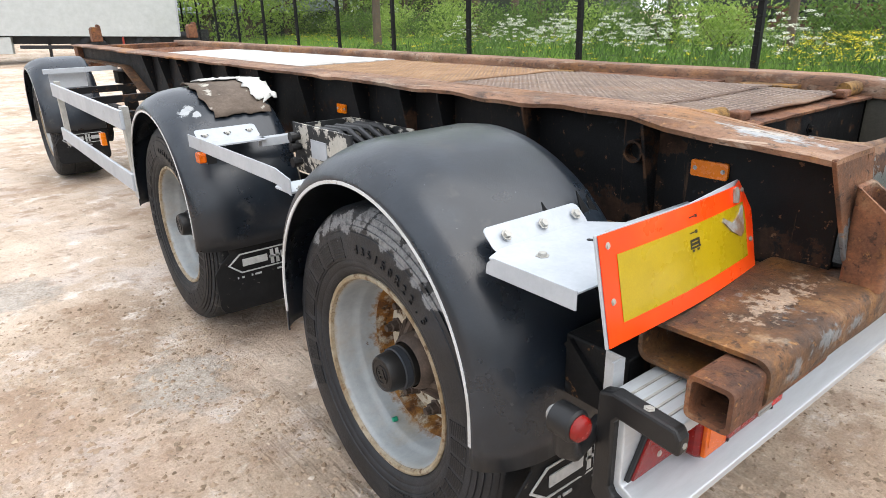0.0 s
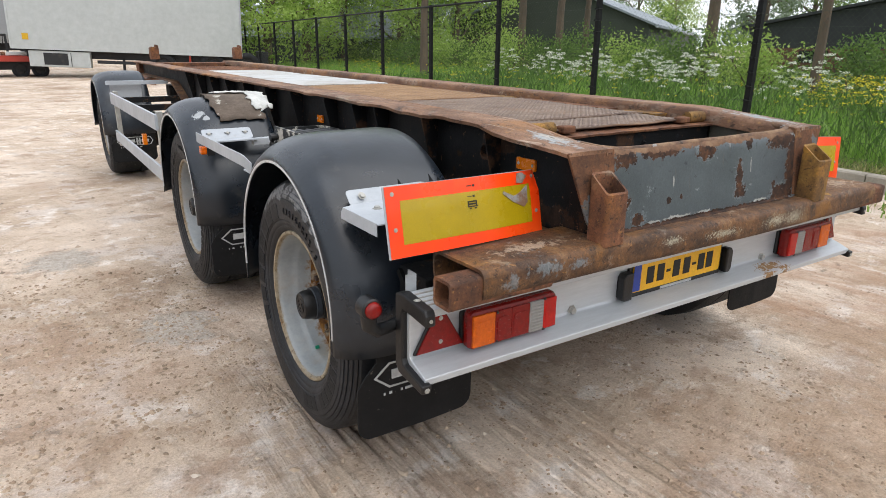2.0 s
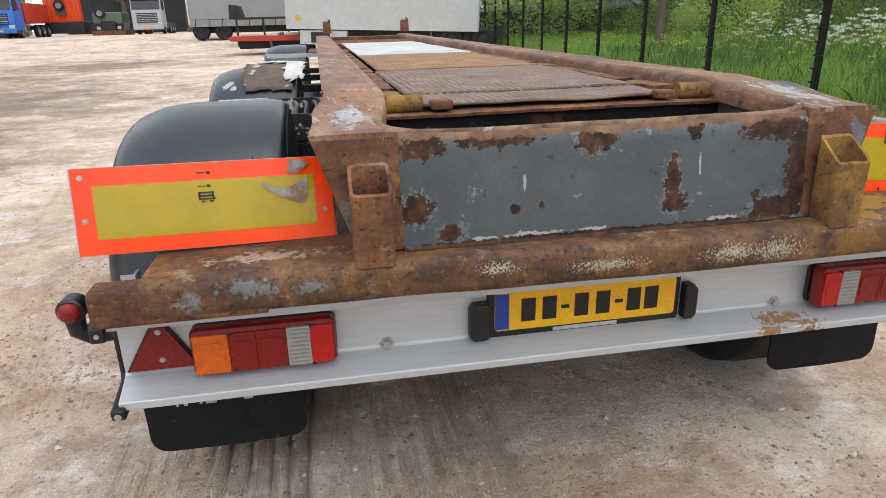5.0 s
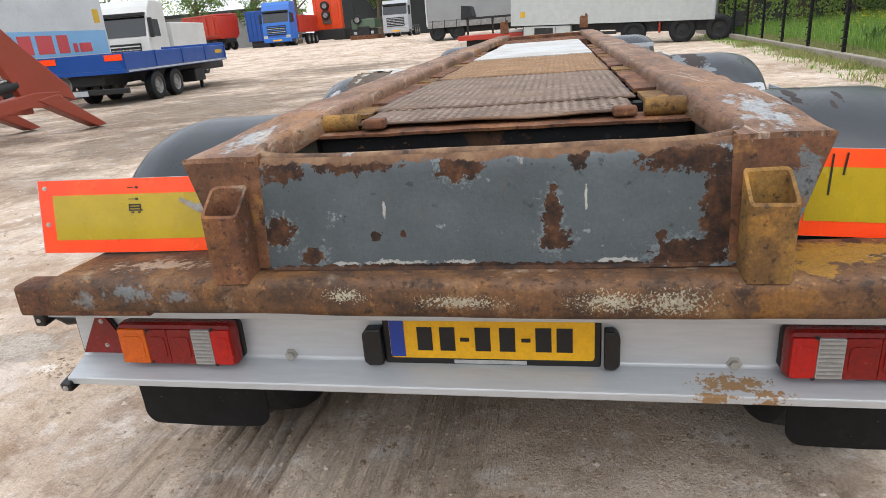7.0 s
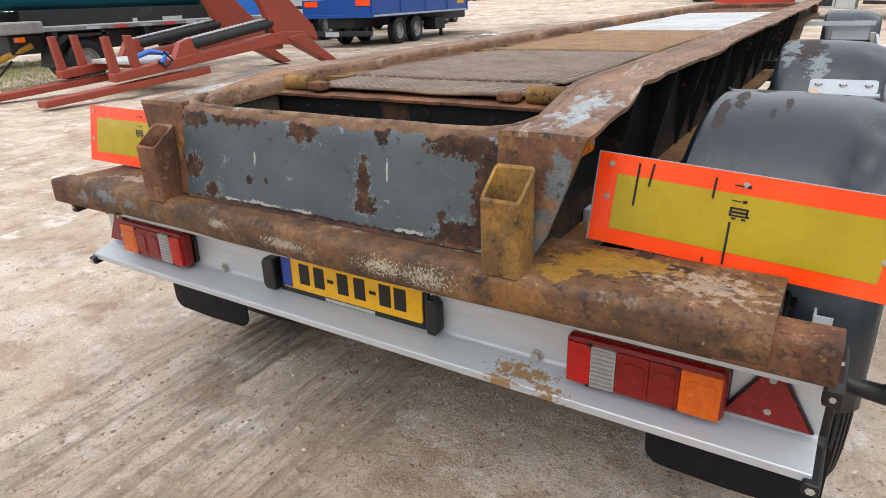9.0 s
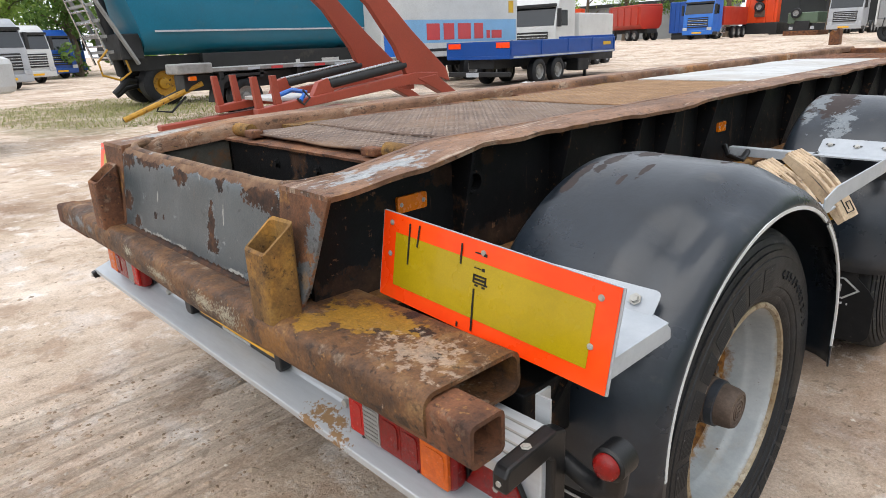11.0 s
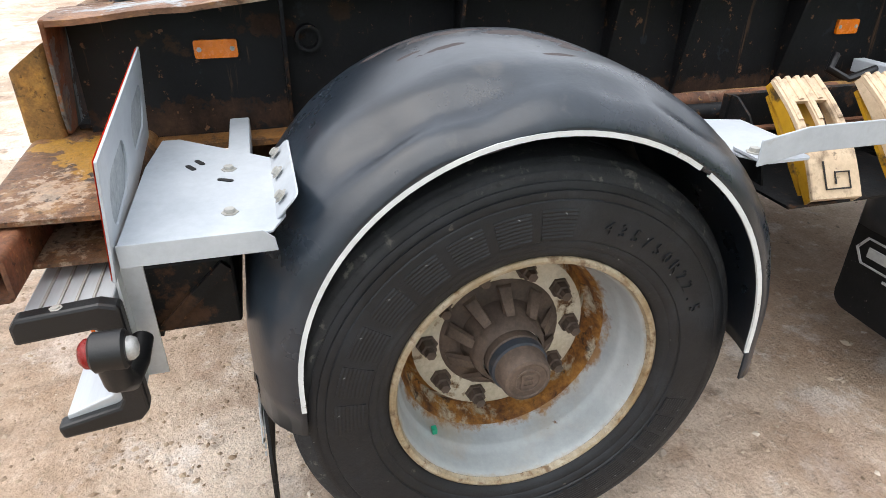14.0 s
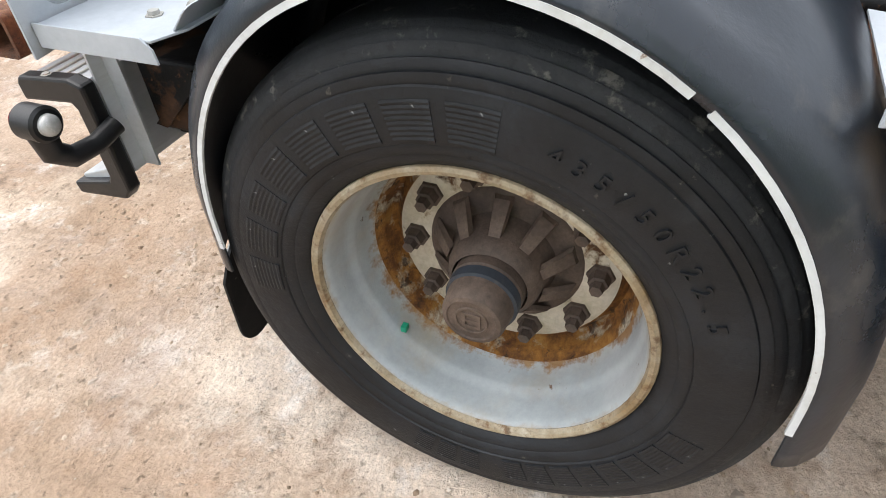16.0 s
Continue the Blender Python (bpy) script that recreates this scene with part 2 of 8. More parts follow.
TREAD = surface("rusted_tread_plate", R("3e3028", "564338", "6c5848", "826c5a"), 5, 0.7, 0, 0.4, 160, 0.5, [
    {"tones": R("8a6038", "7a5230"), "noise": (2.5, 0.55, 0.7), "amount": 0.6}, {"tones": R("3a3029"), "noise": (4.5, 0.60, 0.72), "amount": 0.7}])
TREAD_TOP = surface("worn_tread_lozenges", R("605044", "7a6a5e", "908276"), 9, 0.65, 0, 0.2, 160, 0.3)
TREAD_TOP_ORANGE = surface("worn_orange_tread_lozenges", R("70563c", "8a6c4c", "a08464"), 9, 0.65, 0, 0.2, 160, 0.3)
TREAD_ORANGE = surface("orange_rusted_tread_plate", R("54402e", "6e5138", "866446", "987c5e"), 5, 0.7, 0, 0.4, 160, 0.5, [{"tones": R("6a4a2e"), "noise": (3, 0.58, 0.7), "amount": 0.6}])
WHITE_PLATE = surface("white_painted_plate", R("a4a6a6", "b6b8b8", "c4c6c6"), 4, 0.55, 0, 0.15, 90, 0.15, [{"tones": R("8e8478", "a0968a"), "noise": (3, 0.46, 0.66), "amount": 0.6}, {"tones": R("6a4c34"), "noise": (9, 0.60, 0.68), "amount": 0.7}])
BLACK_STEEL = surface("black_painted_steel", R("060708", "0a0b0d", "101215"), 4, 0.6, 0, 0.35, 120, 0.4, [
    {"tones": R("22282d", "2c343a"), "noise": (9, 0.63, 0.67), "amount": 0.5}, {"tones": R("3a281c", "4c3524", "2a1e16"), "scale": 18, "noise": (5, 0.57, 0.61), "amount": 0.8, "rough": 0.9, "lift": -0.4}, {"tones": R("6a4c30"), "noise": (34, 0.62, 0.65), "amount": 0.6}], spec=0.25)
WEB = surface("black_paint_rusting_at_the_foot", R("050607", "090a0c", "0f1113"), 4, 0.6, 0, 0.35, 120, 0.4, [
    {"tones": R("20262b", "2a3238"), "noise": (11, 0.63, 0.66), "amount": 0.45}, {"tones": R("20160f", "34241a", "483424"), "scale": 16, "amount": 0.8, "on": "YZ", "spots": [(0.25, 0.91, 0.30, 0.05), (1.5, 0.89, 0.8, 0.045), (2.6, 0.88, 0.6, 0.04), (0.62, 0.91, 0.2, 0.05), (0.42, 1.11, 0.08, 0.03)], "fray": 3.4, "fray_scale": 26, "edge": (0.1, 0.3), "rough": 0.9, "lift": -0.4},
    {"tones": R("2e2119", "40301f"), "noise": (7, 0.62, 0.655), "amount": 0.75, "rough": 0.9}, {"tones": R("3a2a1e", "5a4430"), "noise": (1.0, 0.62, 0.67), "along": (0, (30, 30, 2.2)), "amount": 0.6}, {"tones": R("74543a"), "noise": (40, 0.63, 0.66), "amount": 0.6}], spec=0.25)
INNER_GREY = surface("grey_green_paint_with_rust", R("36342c", "46433a", "55503f"), 5, 0.6, 0, 0.4, 120, 0.4, [{"tones": R("4a3422", "6a4a2c"), "noise": (7, 0.56, 0.64), "rough": 0.9}])
EDGE_RUST = surface("rusted_edge_with_paint_chips", R("3a281c", "5c422e", "7a5e44", "967c62"), 12, 0.7, 0, 0.5, 140, 0.5, [{"tones": R("8d9499", "a9aeb0"), "noise": (9, 0.60, 0.64), "amount": 0.8}, {"tones": R("20160f"), "noise": (20, 0.60, 0.66), "amount": 0.8}])
END_PLATE = surface("rusted_plate_with_grey_paint_left", R("38251a", "543723", "70492f", "886546"), 8, 0.8, 0, 0.6, 130, 0.6, [
    {"tones": R("4d565a", "626b6f"), "on": "XZ", "spots": [(0.60, 0.97, 0.035, 0.06), (0.635, 1.06, 0.03, 0.06), (-0.61, 0.98, 0.03, 0.05)], "fray": 3.2, "fray_scale": 34, "edge": (0.1, 0.25), "amount": 0.85, "rough": 0.55},
    {"tones": R("8a6430", "a07a40"), "noise": (9, 0.58, 0.66), "amount": 0.6}, {"tones": R("1a120c"), "noise": (40, 0.58, 0.64), "amount": 0.7, "lift": -0.5}])
GREY_PAINT = surface("grey_blue_paint_flaking_to_rust", R("3c4447", "464e52", "51595d"), 4, 0.38, 0, 0.3, 120, 0.25, [
    {"tones": R("5f6669", "545c5f"), "noise": (5, 0.58, 0.75), "amount": 0.5},
    {"tones": R("22282c"), "noise": (30, 0.64, 0.68), "amount": 0.7}, {"tones": R("7d8588", "939a9c"), "noise": (24, 0.65, 0.68), "amount": 0.6}, {"tones": R("5a4632", "6e5840"), "noise": (1.0, 0.62, 0.68), "along": (0, (26, 1, 2.4)), "amount": 0.45},
    {"tones": R("a3a39c", "c2c2bc"), "on": "XZ", "spots": [(-0.198, 0.908, 0.09, 0.009), (-0.048, 0.908, 0.04, 0.009), (0.282, 0.91, 0.05, 0.008), (-0.308, 0.906, 0.04, 0.008), (0.160, 1.03, 0.004, 0.02), (-0.216, 1.03, 0.004, 0.022), (0.217, 1.045, 0.003, 0.03)], "fray": 3.2, "fray_scale": 60, "edge": (0.1, 0.3), "amount": 0.7},
    {"tones": R("8b9498", "7a8589"), "on": "XZ", "spots": [(-0.468, 0.985, 0.046, 0.045), (-0.388, 0.926, 0.038, 0.026), (0.147, 1.0, 0.027, 0.07), (0.152, 0.955, 0.045, 0.032), (-0.048, 1.115, 0.055, 0.04), (0.417, 0.92, 0.09, 0.045)], "fray": 3.6, "fray_scale": 90, "edge": (0.1, 0.2), "amount": 0.35},
    {"tones": R("120b07", "2a190f", "472c19", "634227"), "scale": 30, "on": "XZ", "spots": [(-0.468, 0.985, 0.036, 0.035), (-0.388, 0.926, 0.03, 0.018), (0.147, 1.0, 0.018, 0.06), (0.152, 0.955, 0.035, 0.022), (-0.048, 1.115, 0.045, 0.03), (0.417, 0.92, 0.075, 0.034), (0.477, 1.01, 0.035, 0.13),
     (-0.448, 1.12, 0.05, 0.03), (0.367, 0.962, 0.012, 0.012), (-0.238, 0.972, 0.014, 0.011), (-0.178, 0.975, 0.008, 0.008), (-0.518, 1.03, 0.02, 0.14), (0.422, 1.12, 0.1, 0.03), (0.202, 1.12, 0.02, 0.02), (-0.278, 1.13, 0.1, 0.02), (-0.028, 0.9, 0.6, 0.008)], "fray": 3.2, "fray_scale": 46, "edge": (0.0, 0.035), "rough": 0.9, "lift": -1.6},
    {"tones": R("4a3324", "6a4e38", "856a50"), "scale": 14, "on": "XZ", "spots": [(-0.028, 1.148, 0.7, 0.020)], "fray": 3.4, "fray_scale": 16, "edge": (0.0, 0.15), "rough": 0.85}])
GUARD = surface("black_plastic_mudguard", R("10151b", "181f27", "242d37"), 2.2, 0.30, 0, 0.22, 60, 0.12, [
    {"tones": R("3a424a", "474e55"), "noise": (1.6, 0.50, 0.75), "amount": 0.45}, {"tones": R("15181c"), "noise": (3.2, 0.58, 0.72), "amount": 0.4}, {"tones": R("b4b8ba", "9a9ea0"), "on": "XY", "spots": [(-1.15, 2.40, 0.035, 0.03), (-1.12, 2.36, 0.02, 0.02)], "fray": 3.0, "fray_scale": 40, "edge": (0.1, 0.2), "amount": 0.8}, {"tones": R("8d9297", "75797d"), "noise": (70, 0.68, 0.71), "amount": 0.5}, {"tones": R("6a655c", "7a7268"), "noise": (7, 0.60, 0.80), "amount": 0.35, "rough": 0.8}], mid=13, spec=0.55)
GUARD_STAINED = surface("stained_black_plastic_mudguard", R("12171d", "1b222a", "28313a"), 2.2, 0.30, 0, 0.22, 60, 0.12, [
    {"tones": R("3a424a", "474e55"), "noise": (1.6, 0.50, 0.75), "amount": 0.45}, {"tones": R("15181c"), "noise": (3.2, 0.58, 0.72), "amount": 0.4},
    {"tones": R("241a18", "332623"), "on": "XY", "spots": [(0.92, 0.96, 0.036, 0.06), (0.885, 0.88, 0.022, 0.07), (0.845, 0.77, 0.018, 0.09), (0.81, 0.66, 0.016, 0.08), (0.99, 0.97, 0.03, 0.025), (0.96, 0.72, 0.009, 0.05), (0.93, 0.66, 0.008, 0.03), (1.08, 0.90, 0.012, 0.03), (0.84, 2.6, 0.09, 0.22), (0.9, 2.45, 0.06, 0.1), (1.05, 2.7, 0.03, 0.06)], "fray": 2.6, "fray_scale": 18, "edge": (0.0, 0.1), "rough": 0.75},
    {"tones": R("5c6368", "747b80"), "on": "XY", "spots": [(0.86, 2.75, 0.1, 0.06), (0.82, 2.5, 0.05, 0.2), (0.95, 2.35, 0.06, 0.1), (1.0, 2.66, 0.05, 0.05)], "fray": 4.0, "fray_scale": 30, "edge": (0.3, 0.5)}, {"tones": R("6a655c", "7a7268"), "noise": (7, 0.60, 0.80), "amount": 0.35, "rough": 0.8}], mid=13, spec=0.55)
FLAP = surface("black_rubber_flap", R("07080a", "0c0d0f", "141517"), 6, 0.7, 0, 0.35, 70, 0.4, [{"tones": R("4d453d", "5d554b"), "noise": (5, 0.56, 0.74), "amount": 0.3, "rough": 0.9}, {"tones": R("8a857c"), "noise": (60, 0.66, 0.70), "amount": 0.5}], spec=0.3)
TYRE = surface("tyre_rubber", R("090b0e", "101317", "1a1e23"), 7, 0.58, 0, 0.5, 150, 0.5, [{"tones": R("3a3f45", "4c5156"), "noise": (5, 0.54, 0.74), "amount": 0.3, "rough": 0.85}, {"tones": R("8b8d8e"), "noise": (60, 0.69, 0.72), "amount": 0.6}, {"tones": R("0a0a0b"), "noise": (20, 0.60, 0.68), "amount": 0.55}, {"tones": R("6a655e"), "noise": (34, 0.66, 0.70), "amount": 0.5}], spec=0.4)
SHOULDER = surface("worn_tyre_shoulder", R("141619", "1d2023", "2a2c2e"), 9, 0.75, 0, 0.6, 140, 0.5, [{"tones": R("6a6760", "85827a"), "noise": (30, 0.58, 0.66), "amount": 0.45, "rough": 0.95}, {"tones": R("0f0f10"), "noise": (34, 0.58, 0.64), "amount": 0.7}])
TRIM = surface("white_rubber_edging", R("b4b8ba", "c4c8c9", "d2d5d6"), 5, 0.3, 0, 0.15, 80, 0.12, [
    {"tones": R("8a7f6c", "a39a88"), "noise": (4, 0.52, 0.68), "amount": 0.6}, {"tones": R("4a2e18", "7d5226"), "noise": (22, 0.63, 0.67), "amount": 0.9, "rough": 0.9}])
RIM = surface("white_painted_wheel_rim", R("868c8e", "989ea0", "a8acad"), 5, 0.36, 0, 0.15, 80, 0.12, [
    {"tones": R("8a7f6c", "a39a88"), "noise": (5, 0.55, 0.7), "amount": 0.45}, {"tones": R("8a7348", "a08a60"), "noise": (3.0, 0.55, 0.70), "amount": 0.4}, {"tones": R("4a301c", "6e4a26"), "noise": (24, 0.66, 0.70), "amount": 0.9, "rough": 0.9}, {"tones": R("5a3a18", "7d5626", "96794c"), "scale": 20, "on": "XX", "spots": [(0.05, 0.05, 0.05, 0.05)], "fray": 3.6, "fray_scale": 22, "edge": (0.35, 0.9), "rough": 0.9, "amount": 0.9}, {"tones": R("7d6a48", "93825f"), "on": "XX", "spots": [(0.196, 0.196, 0.02, 0.02)], "fray": 2.6, "fray_scale": 30, "edge": (0.1, 0.9), "amount": 0.7}])
RIM_EDGE = surface("rusty_rim_edge", R("7c6c52", "93866e", "aaa290"), 12, 0.55, 0, 0.4, 120, 0.4, [{"tones": R("6e5634", "856c46"), "noise": (4, 0.48, 0.66), "amount": 0.7}, {"tones": R("35210f", "58391b", "75522c"), "noise": (42, 0.52, 0.66), "amount": 0.8, "rough": 0.9}])
RIM_RUST = surface("rusty_wheel_disc", R("a89c84", "bab09c", "c8c0b0"), 9, 0.6, 0, 0.4, 90, 0.3, [{"tones": R("2c1d12", "523618", "76501f"), "scale": 16, "noise": (13, 0.57, 0.64), "rough": 0.9, "lift": 0.5}])
BARREL_RUST = surface("rusted_rim_barrel", R("8d7c62", "a49a86", "b5b0a4"), 9, 0.6, 0, 0.5, 90, 0.4, [{"tones": R("3a220d", "5e3a15", "855a22", "96703a"), "scale": 22, "noise": (14, 0.36, 0.46), "rough": 0.9, "lift": 0.8}, {"tones": R("24160c"), "noise": (26, 0.58, 0.64), "amount": 0.8}])
DUSTY_RIM = surface("rim_caked_with_brown_dust", R("5e4f3f", "7a6954", "94836c"), 14, 0.9, 0, 0.6, 110, 0.5, [{"tones": R("a89a84", "b8ac98"), "noise": (9, 0.56, 0.66), "amount": 0.7}, {"tones": R("3c3026"), "noise": (30, 0.56, 0.64), "amount": 0.7, "lift": 0.6}])
HUB = surface("rusty_brown_hub", R("3a302a", "53463d", "6a5a4e"), 9, 0.72, 0.1, 0.5, 120, 0.5, [{"tones": R("77604c", "86705a"), "noise": (9, 0.56, 0.75), "amount": 0.5}])
ALU = surface("brushed_aluminium", R("aeb3b8", "bcc1c5", "c9cdd0"), 2, 0.38, 0.35, 0.06, 40, 0.12, [{"tones": R("8f8a80"), "noise": (5, 0.62, 0.78), "amount": 0.5, "rough": 0.7},
    {"tones": R("6a4a22", "8f6a38", "b08a58"), "on": "XY", "spots": [(0.55, 0.015, 0.085, 0.028), (0.63, -0.012, 0.04, 0.016), (0.51, -0.02, 0.05, 0.010)], "fray": 4.4, "fray_scale": 60, "even": True, "edge": (0.2, 0.4), "amount": 0.9, "rough": 0.95}], stretch=(0.25, 2, 2))
WHITE_METAL = surface("white_powder_coated_steel", R("979da4", "a5abb1", "b2b7bc"), 4, 0.42, 0, 0.06, 70, 0.1, [{"tones": R("7c7468", "94897a"), "noise": (8, 0.62, 0.74), "amount": 0.5}])
STEEL = mat("galvanised_bolt_steel", rgb("b5b4ae"), rgb("98968f"), 20, 0.45, 0.25, 0.1)
BLACK_PLASTIC = surface("black_plastic", R("08090a", "0e0f11", "151618"), 8, 0.45, 0, 0.2, 120, 0.3, [{"tones": R("4a4641", "5d5850"), "noise": (12, 0.62, 0.76), "amount": 0.35, "rough": 0.85}])
ORANGE = surface("fluorescent_orange_sheeting", R("f03c08", "ff460c", "ff5a18"), 3, 0.3, 0, 0.03, 60, 0.05, [{"tones": R("b8321a"), "noise": (14, 0.66, 0.7), "amount": 0.4}], coat=0.2)
YELLOW = surface("yellow_reflective_sheeting", R("9c860c", "ab930e", "b99f14"), 3, 0.28, 0, 0.05, 260, 0.2, [{"tones": R("7d6c14"), "noise": (9, 0.64, 0.75), "amount": 0.4}], coat=0.3)
RED_LENS = mat("red_lamp_lens", rgb("c01208"), rgb("9c0c06"), 50, 0.22, 0, 0.5, 260, coat=0.1, spec=0.35)
DARK_RED_LENS = mat("dark_red_lamp_lens", rgb("880c06"), rgb("6a0804"), 60, 0.22, 0, 0.5, 260, coat=0.1, spec=0.35)
AMBER_LENS = mat("amber_lamp_lens", rgb("dc6606"), rgb("bc5004"), 60, 0.22, 0, 0.5, 260, coat=0.1, spec=0.35)
RIM_FAR = mat("dull_wheel_metal", rgb("9a9a98"), rgb("7c7c7a"), 6, 0.5, 0.4)
CLEAR_LENS = mat("clear_ribbed_lamp_lens", rgb("b0b0ae"), rgb("9a9a98"), 60, 0.2, 0.2, 0.2, 220, coat=0.2)
AMBER_REFLECTOR = mat("amber_reflector", rgb("e07a10"), rgb("d06c0c"), 20, 0.25, 0, 0.3, 300, coat=0.4)
PLATE_YELLOW = mat("yellow_number_plate", rgb("e8b012"), rgb("dca60e"), 5, 0.35, 0, 0.05)
PLATE_BLUE = mat("blue_plate_band", rgb("1c3f9c"), rgb("18368a"), 5, 0.4)
INK = mat("black_marking", rgb("0c0c0c"), rgb("141414"), 5, 0.6)
WHITE_INK = mat("white_marking", rgb("b9bbbb"), rgb("9c9e9e"), 20, 0.6, 0, 0.1, 90, spot=rgb("3a3a3a"), spot_at=0.63, spot_scale=40)
CREAM = surface("cream_plastic", R("a8937a", "bda68a", "ccb89c"), 7, 0.55, 0, 0.3, 70, 0.25, [{"tones": R("4a3d30", "685642"), "noise": (14, 0.54, 0.66), "amount": 0.7, "rough": 0.85}, {"tones": R("2e261e"), "noise": (40, 0.62, 0.68), "amount": 0.6}])
YELLOW_METAL = surface("yellow_painted_metal", R("946c14", "aa7e18", "b88e22"), 6, 0.5, 0, 0.15, 70, 0.2, [{"tones": R("40301c"), "noise": (12, 0.56, 0.64)}])
FLAKED = surface("flaking_white_paint_on_black_steel", R("101112", "17191b", "202326"), 6, 0.55, 0, 0.3, 80, 0.2, [{"tones": R("a8a49a", "bebab0"), "noise": (9, 0.52, 0.55), "lift": 0.5}])
CARD = surface("torn_brown_felt", R("453c34", "5b5046", "6c6056"), 6, 0.95, 0, 0.5, 60, 0.4, [{"tones": R("b5b2a8"), "noise": (9, 0.60, 0.64), "amount": 0.8}])
RAG = surface("torn_white_film", R("9d9e9a", "b9bab6", "cfd0cc"), 8, 0.6, 0, 0.5, 40, 0.2)


# ---- mesh tools ----
def part(name, bm, material, parent, label="", smooth=False, solid=0.0, bevel=0.0):
    bmesh.ops.recalc_face_normals(bm, faces=bm.faces)
    me = bpy.data.meshes.new(name)
    bm.to_mesh(me)
    bm.free()
    me.materials.append(material)
    if smooth:
        me.polygons.foreach_set("use_smooth", [True] * len(me.polygons))
        me.set_sharp_from_angle(angle=radians(40))
    ob = new(name, me)
    ob.parent = parent
    if label:
        tagged(ob, label)
    if solid:
        s = ob.modifiers.new("thickness", 'SOLIDIFY')
        s.thickness, s.offset = solid, 0
    if bevel:
        v = ob.modifiers.new("edges", 'BEVEL')
        v.width, v.segments, v.limit_method, v.angle_limit = bevel, 2, 'ANGLE', radians(35)
    return ob


def base(name, label, category, at=(0, 0, 0), group="", turn=0.0):
    ob = new(name)
    ob.empty_display_size = 0.1
    ob.matrix_basis = pose(*at, 0, 0, turn)
    return tagged(ob, label, category, group)


def box(bm, x0, x1, y0, y1, z0, z1, m=None):
    vs = [bm.verts.new(Vector((x, y, z)) if m is None else m @ Vector((x, y, z))) for z in (z0, z1) for y in (y0, y1) for x in (x0, x1)]
    for f in ((0, 2, 3, 1), (4, 5, 7, 6), (0, 1, 5, 4), (2, 6, 7, 3), (0, 4, 6, 2), (1, 3, 7, 5)):
        bm.faces.new([vs[i] for i in f])
    return bm


def boxes(*rows):
    bm = bmesh.new()
    for r in rows:
        box(bm, *r)
    return bm


def loft(bm, sections, closed=True, caps=True):
    rings = [[bm.verts.new(p) for p in s] for s in sections]
    n = len(rings[0])
    for a, b in zip(rings, rings[1:]):
        for i in range(n if closed else n - 1):
            j = (i + 1) % n
            bm.faces.new((a[i], a[j], b[j], b[i]))
    if caps and closed:
        bm.faces.new(rings[0][::-1])
        bm.faces.new(rings[-1])
    return bm


def rounded(w0, w1, h0, h1, r, n=4):
    """A rounded rectangle as a list of (u, v)."""
    out = []
    for cx, cy, a in ((w1 - r, h1 - r, 0), (w0 + r, h1 - r, 90), (w0 + r, h0 + r, 180), (w1 - r, h0 + r, 270)):
        for i in range(n + 1):
            t = radians(a + 90 * i / n)
            out.append((cx + r * math.cos(t), cy + r * math.sin(t)))
    return out


def hollow(bm, outer, inner, place, a, b):
    """A tube with wall thickness: two profiles of equal length swept from a to b; place(u, v, s) gives a point."""
    rings = [[bm.verts.new(place(u, v, s)) for u, v in prof] for prof, s in ((outer, a), (outer, b), (inner, b), (inner, a))]
    n = len(outer)
    for k in range(4):
        p, q = rings[k], rings[(k + 1) % 4]
        for i in range(n):
            j = (i + 1) % n
            bm.faces.new((p[i], p[j], q[j], q[i]))
    return bm


def tube(bm, pts, r, n=8, closed_ends=True):
    pts = [Vector(p) for p in pts]
    rings = []
    side = None
    for i, p in enumerate(pts):
        d = (pts[min(i + 1, len(pts) - 1)] - pts[max(i - 1, 0)]).normalized()
        if side is None:
            side = d.orthogonal().normalized()
        side = (side - d * side.dot(d)).normalized()
        up = d.cross(side)
        rr = r[i] if isinstance(r, (list, tuple)) else r
        rings.append([p + (side * math.cos(a) + up * math.sin(a)) * rr for a in (2 * math.pi * k / n for k in range(n))])
    return loft(bm, rings, True, closed_ends)


def lathe(bm, prof, m=None, n=48, cap0=False, cap1=False):
    """prof: (x, r) rows turned about the x axis."""
    m = m or Matrix()
    rings = [[bm.verts.new(m @ Vector((x, r * math.cos(2 * math.pi * k / n), r * math.sin(2 * math.pi * k / n)))) for k in range(n)] for x, r in prof]
    for a, b in zip(rings, rings[1:]):
        for i in range(n):
            bm.faces.new((a[i], a[(i + 1) % n], b[(i + 1) % n], b[i]))
    if cap0:
        bm.faces.new(rings[0][::-1])
    if cap1:
        bm.faces.new(rings[-1])
    return bm


def outline(bm, pts, place, a, b):
    """A flat polygon (u, v) given thickness from a to b."""
    return loft(bm, [[place(u, v, a) for u, v in pts], [place(u, v, b) for u, v in pts]])


def bolt(bm, at, axis, r=0.009, h=0.007, n=6):
    d = Vector(axis).normalized()
    q = Vector((1, 0, 0)).rotation_difference(d).to_matrix().to_4x4()
    m = Matrix.Translation(at) @ q
    lathe(bm, [(0, r * 1.5), (h * 0.25, r * 1.5), (h * 0.25, r), (h, r * 0.95)], m, n, True, True)
    return bm


# ---- ground ----
def span(lo, hi, fine_lo, fine_hi, step, grow=1.25):
    out, v, s = [], fine_lo, step
    while v < fine_hi:
        out.append(v)
        v += step
    while v < hi:
        out.append(v)
        s *= grow
        v += s
    out.append(hi)
    v, s = fine_lo, step
    while v > lo:
        s *= grow
        v -= s
        out.append(max(v, lo))
    return sorted(set(round(q, 4) for q in out))


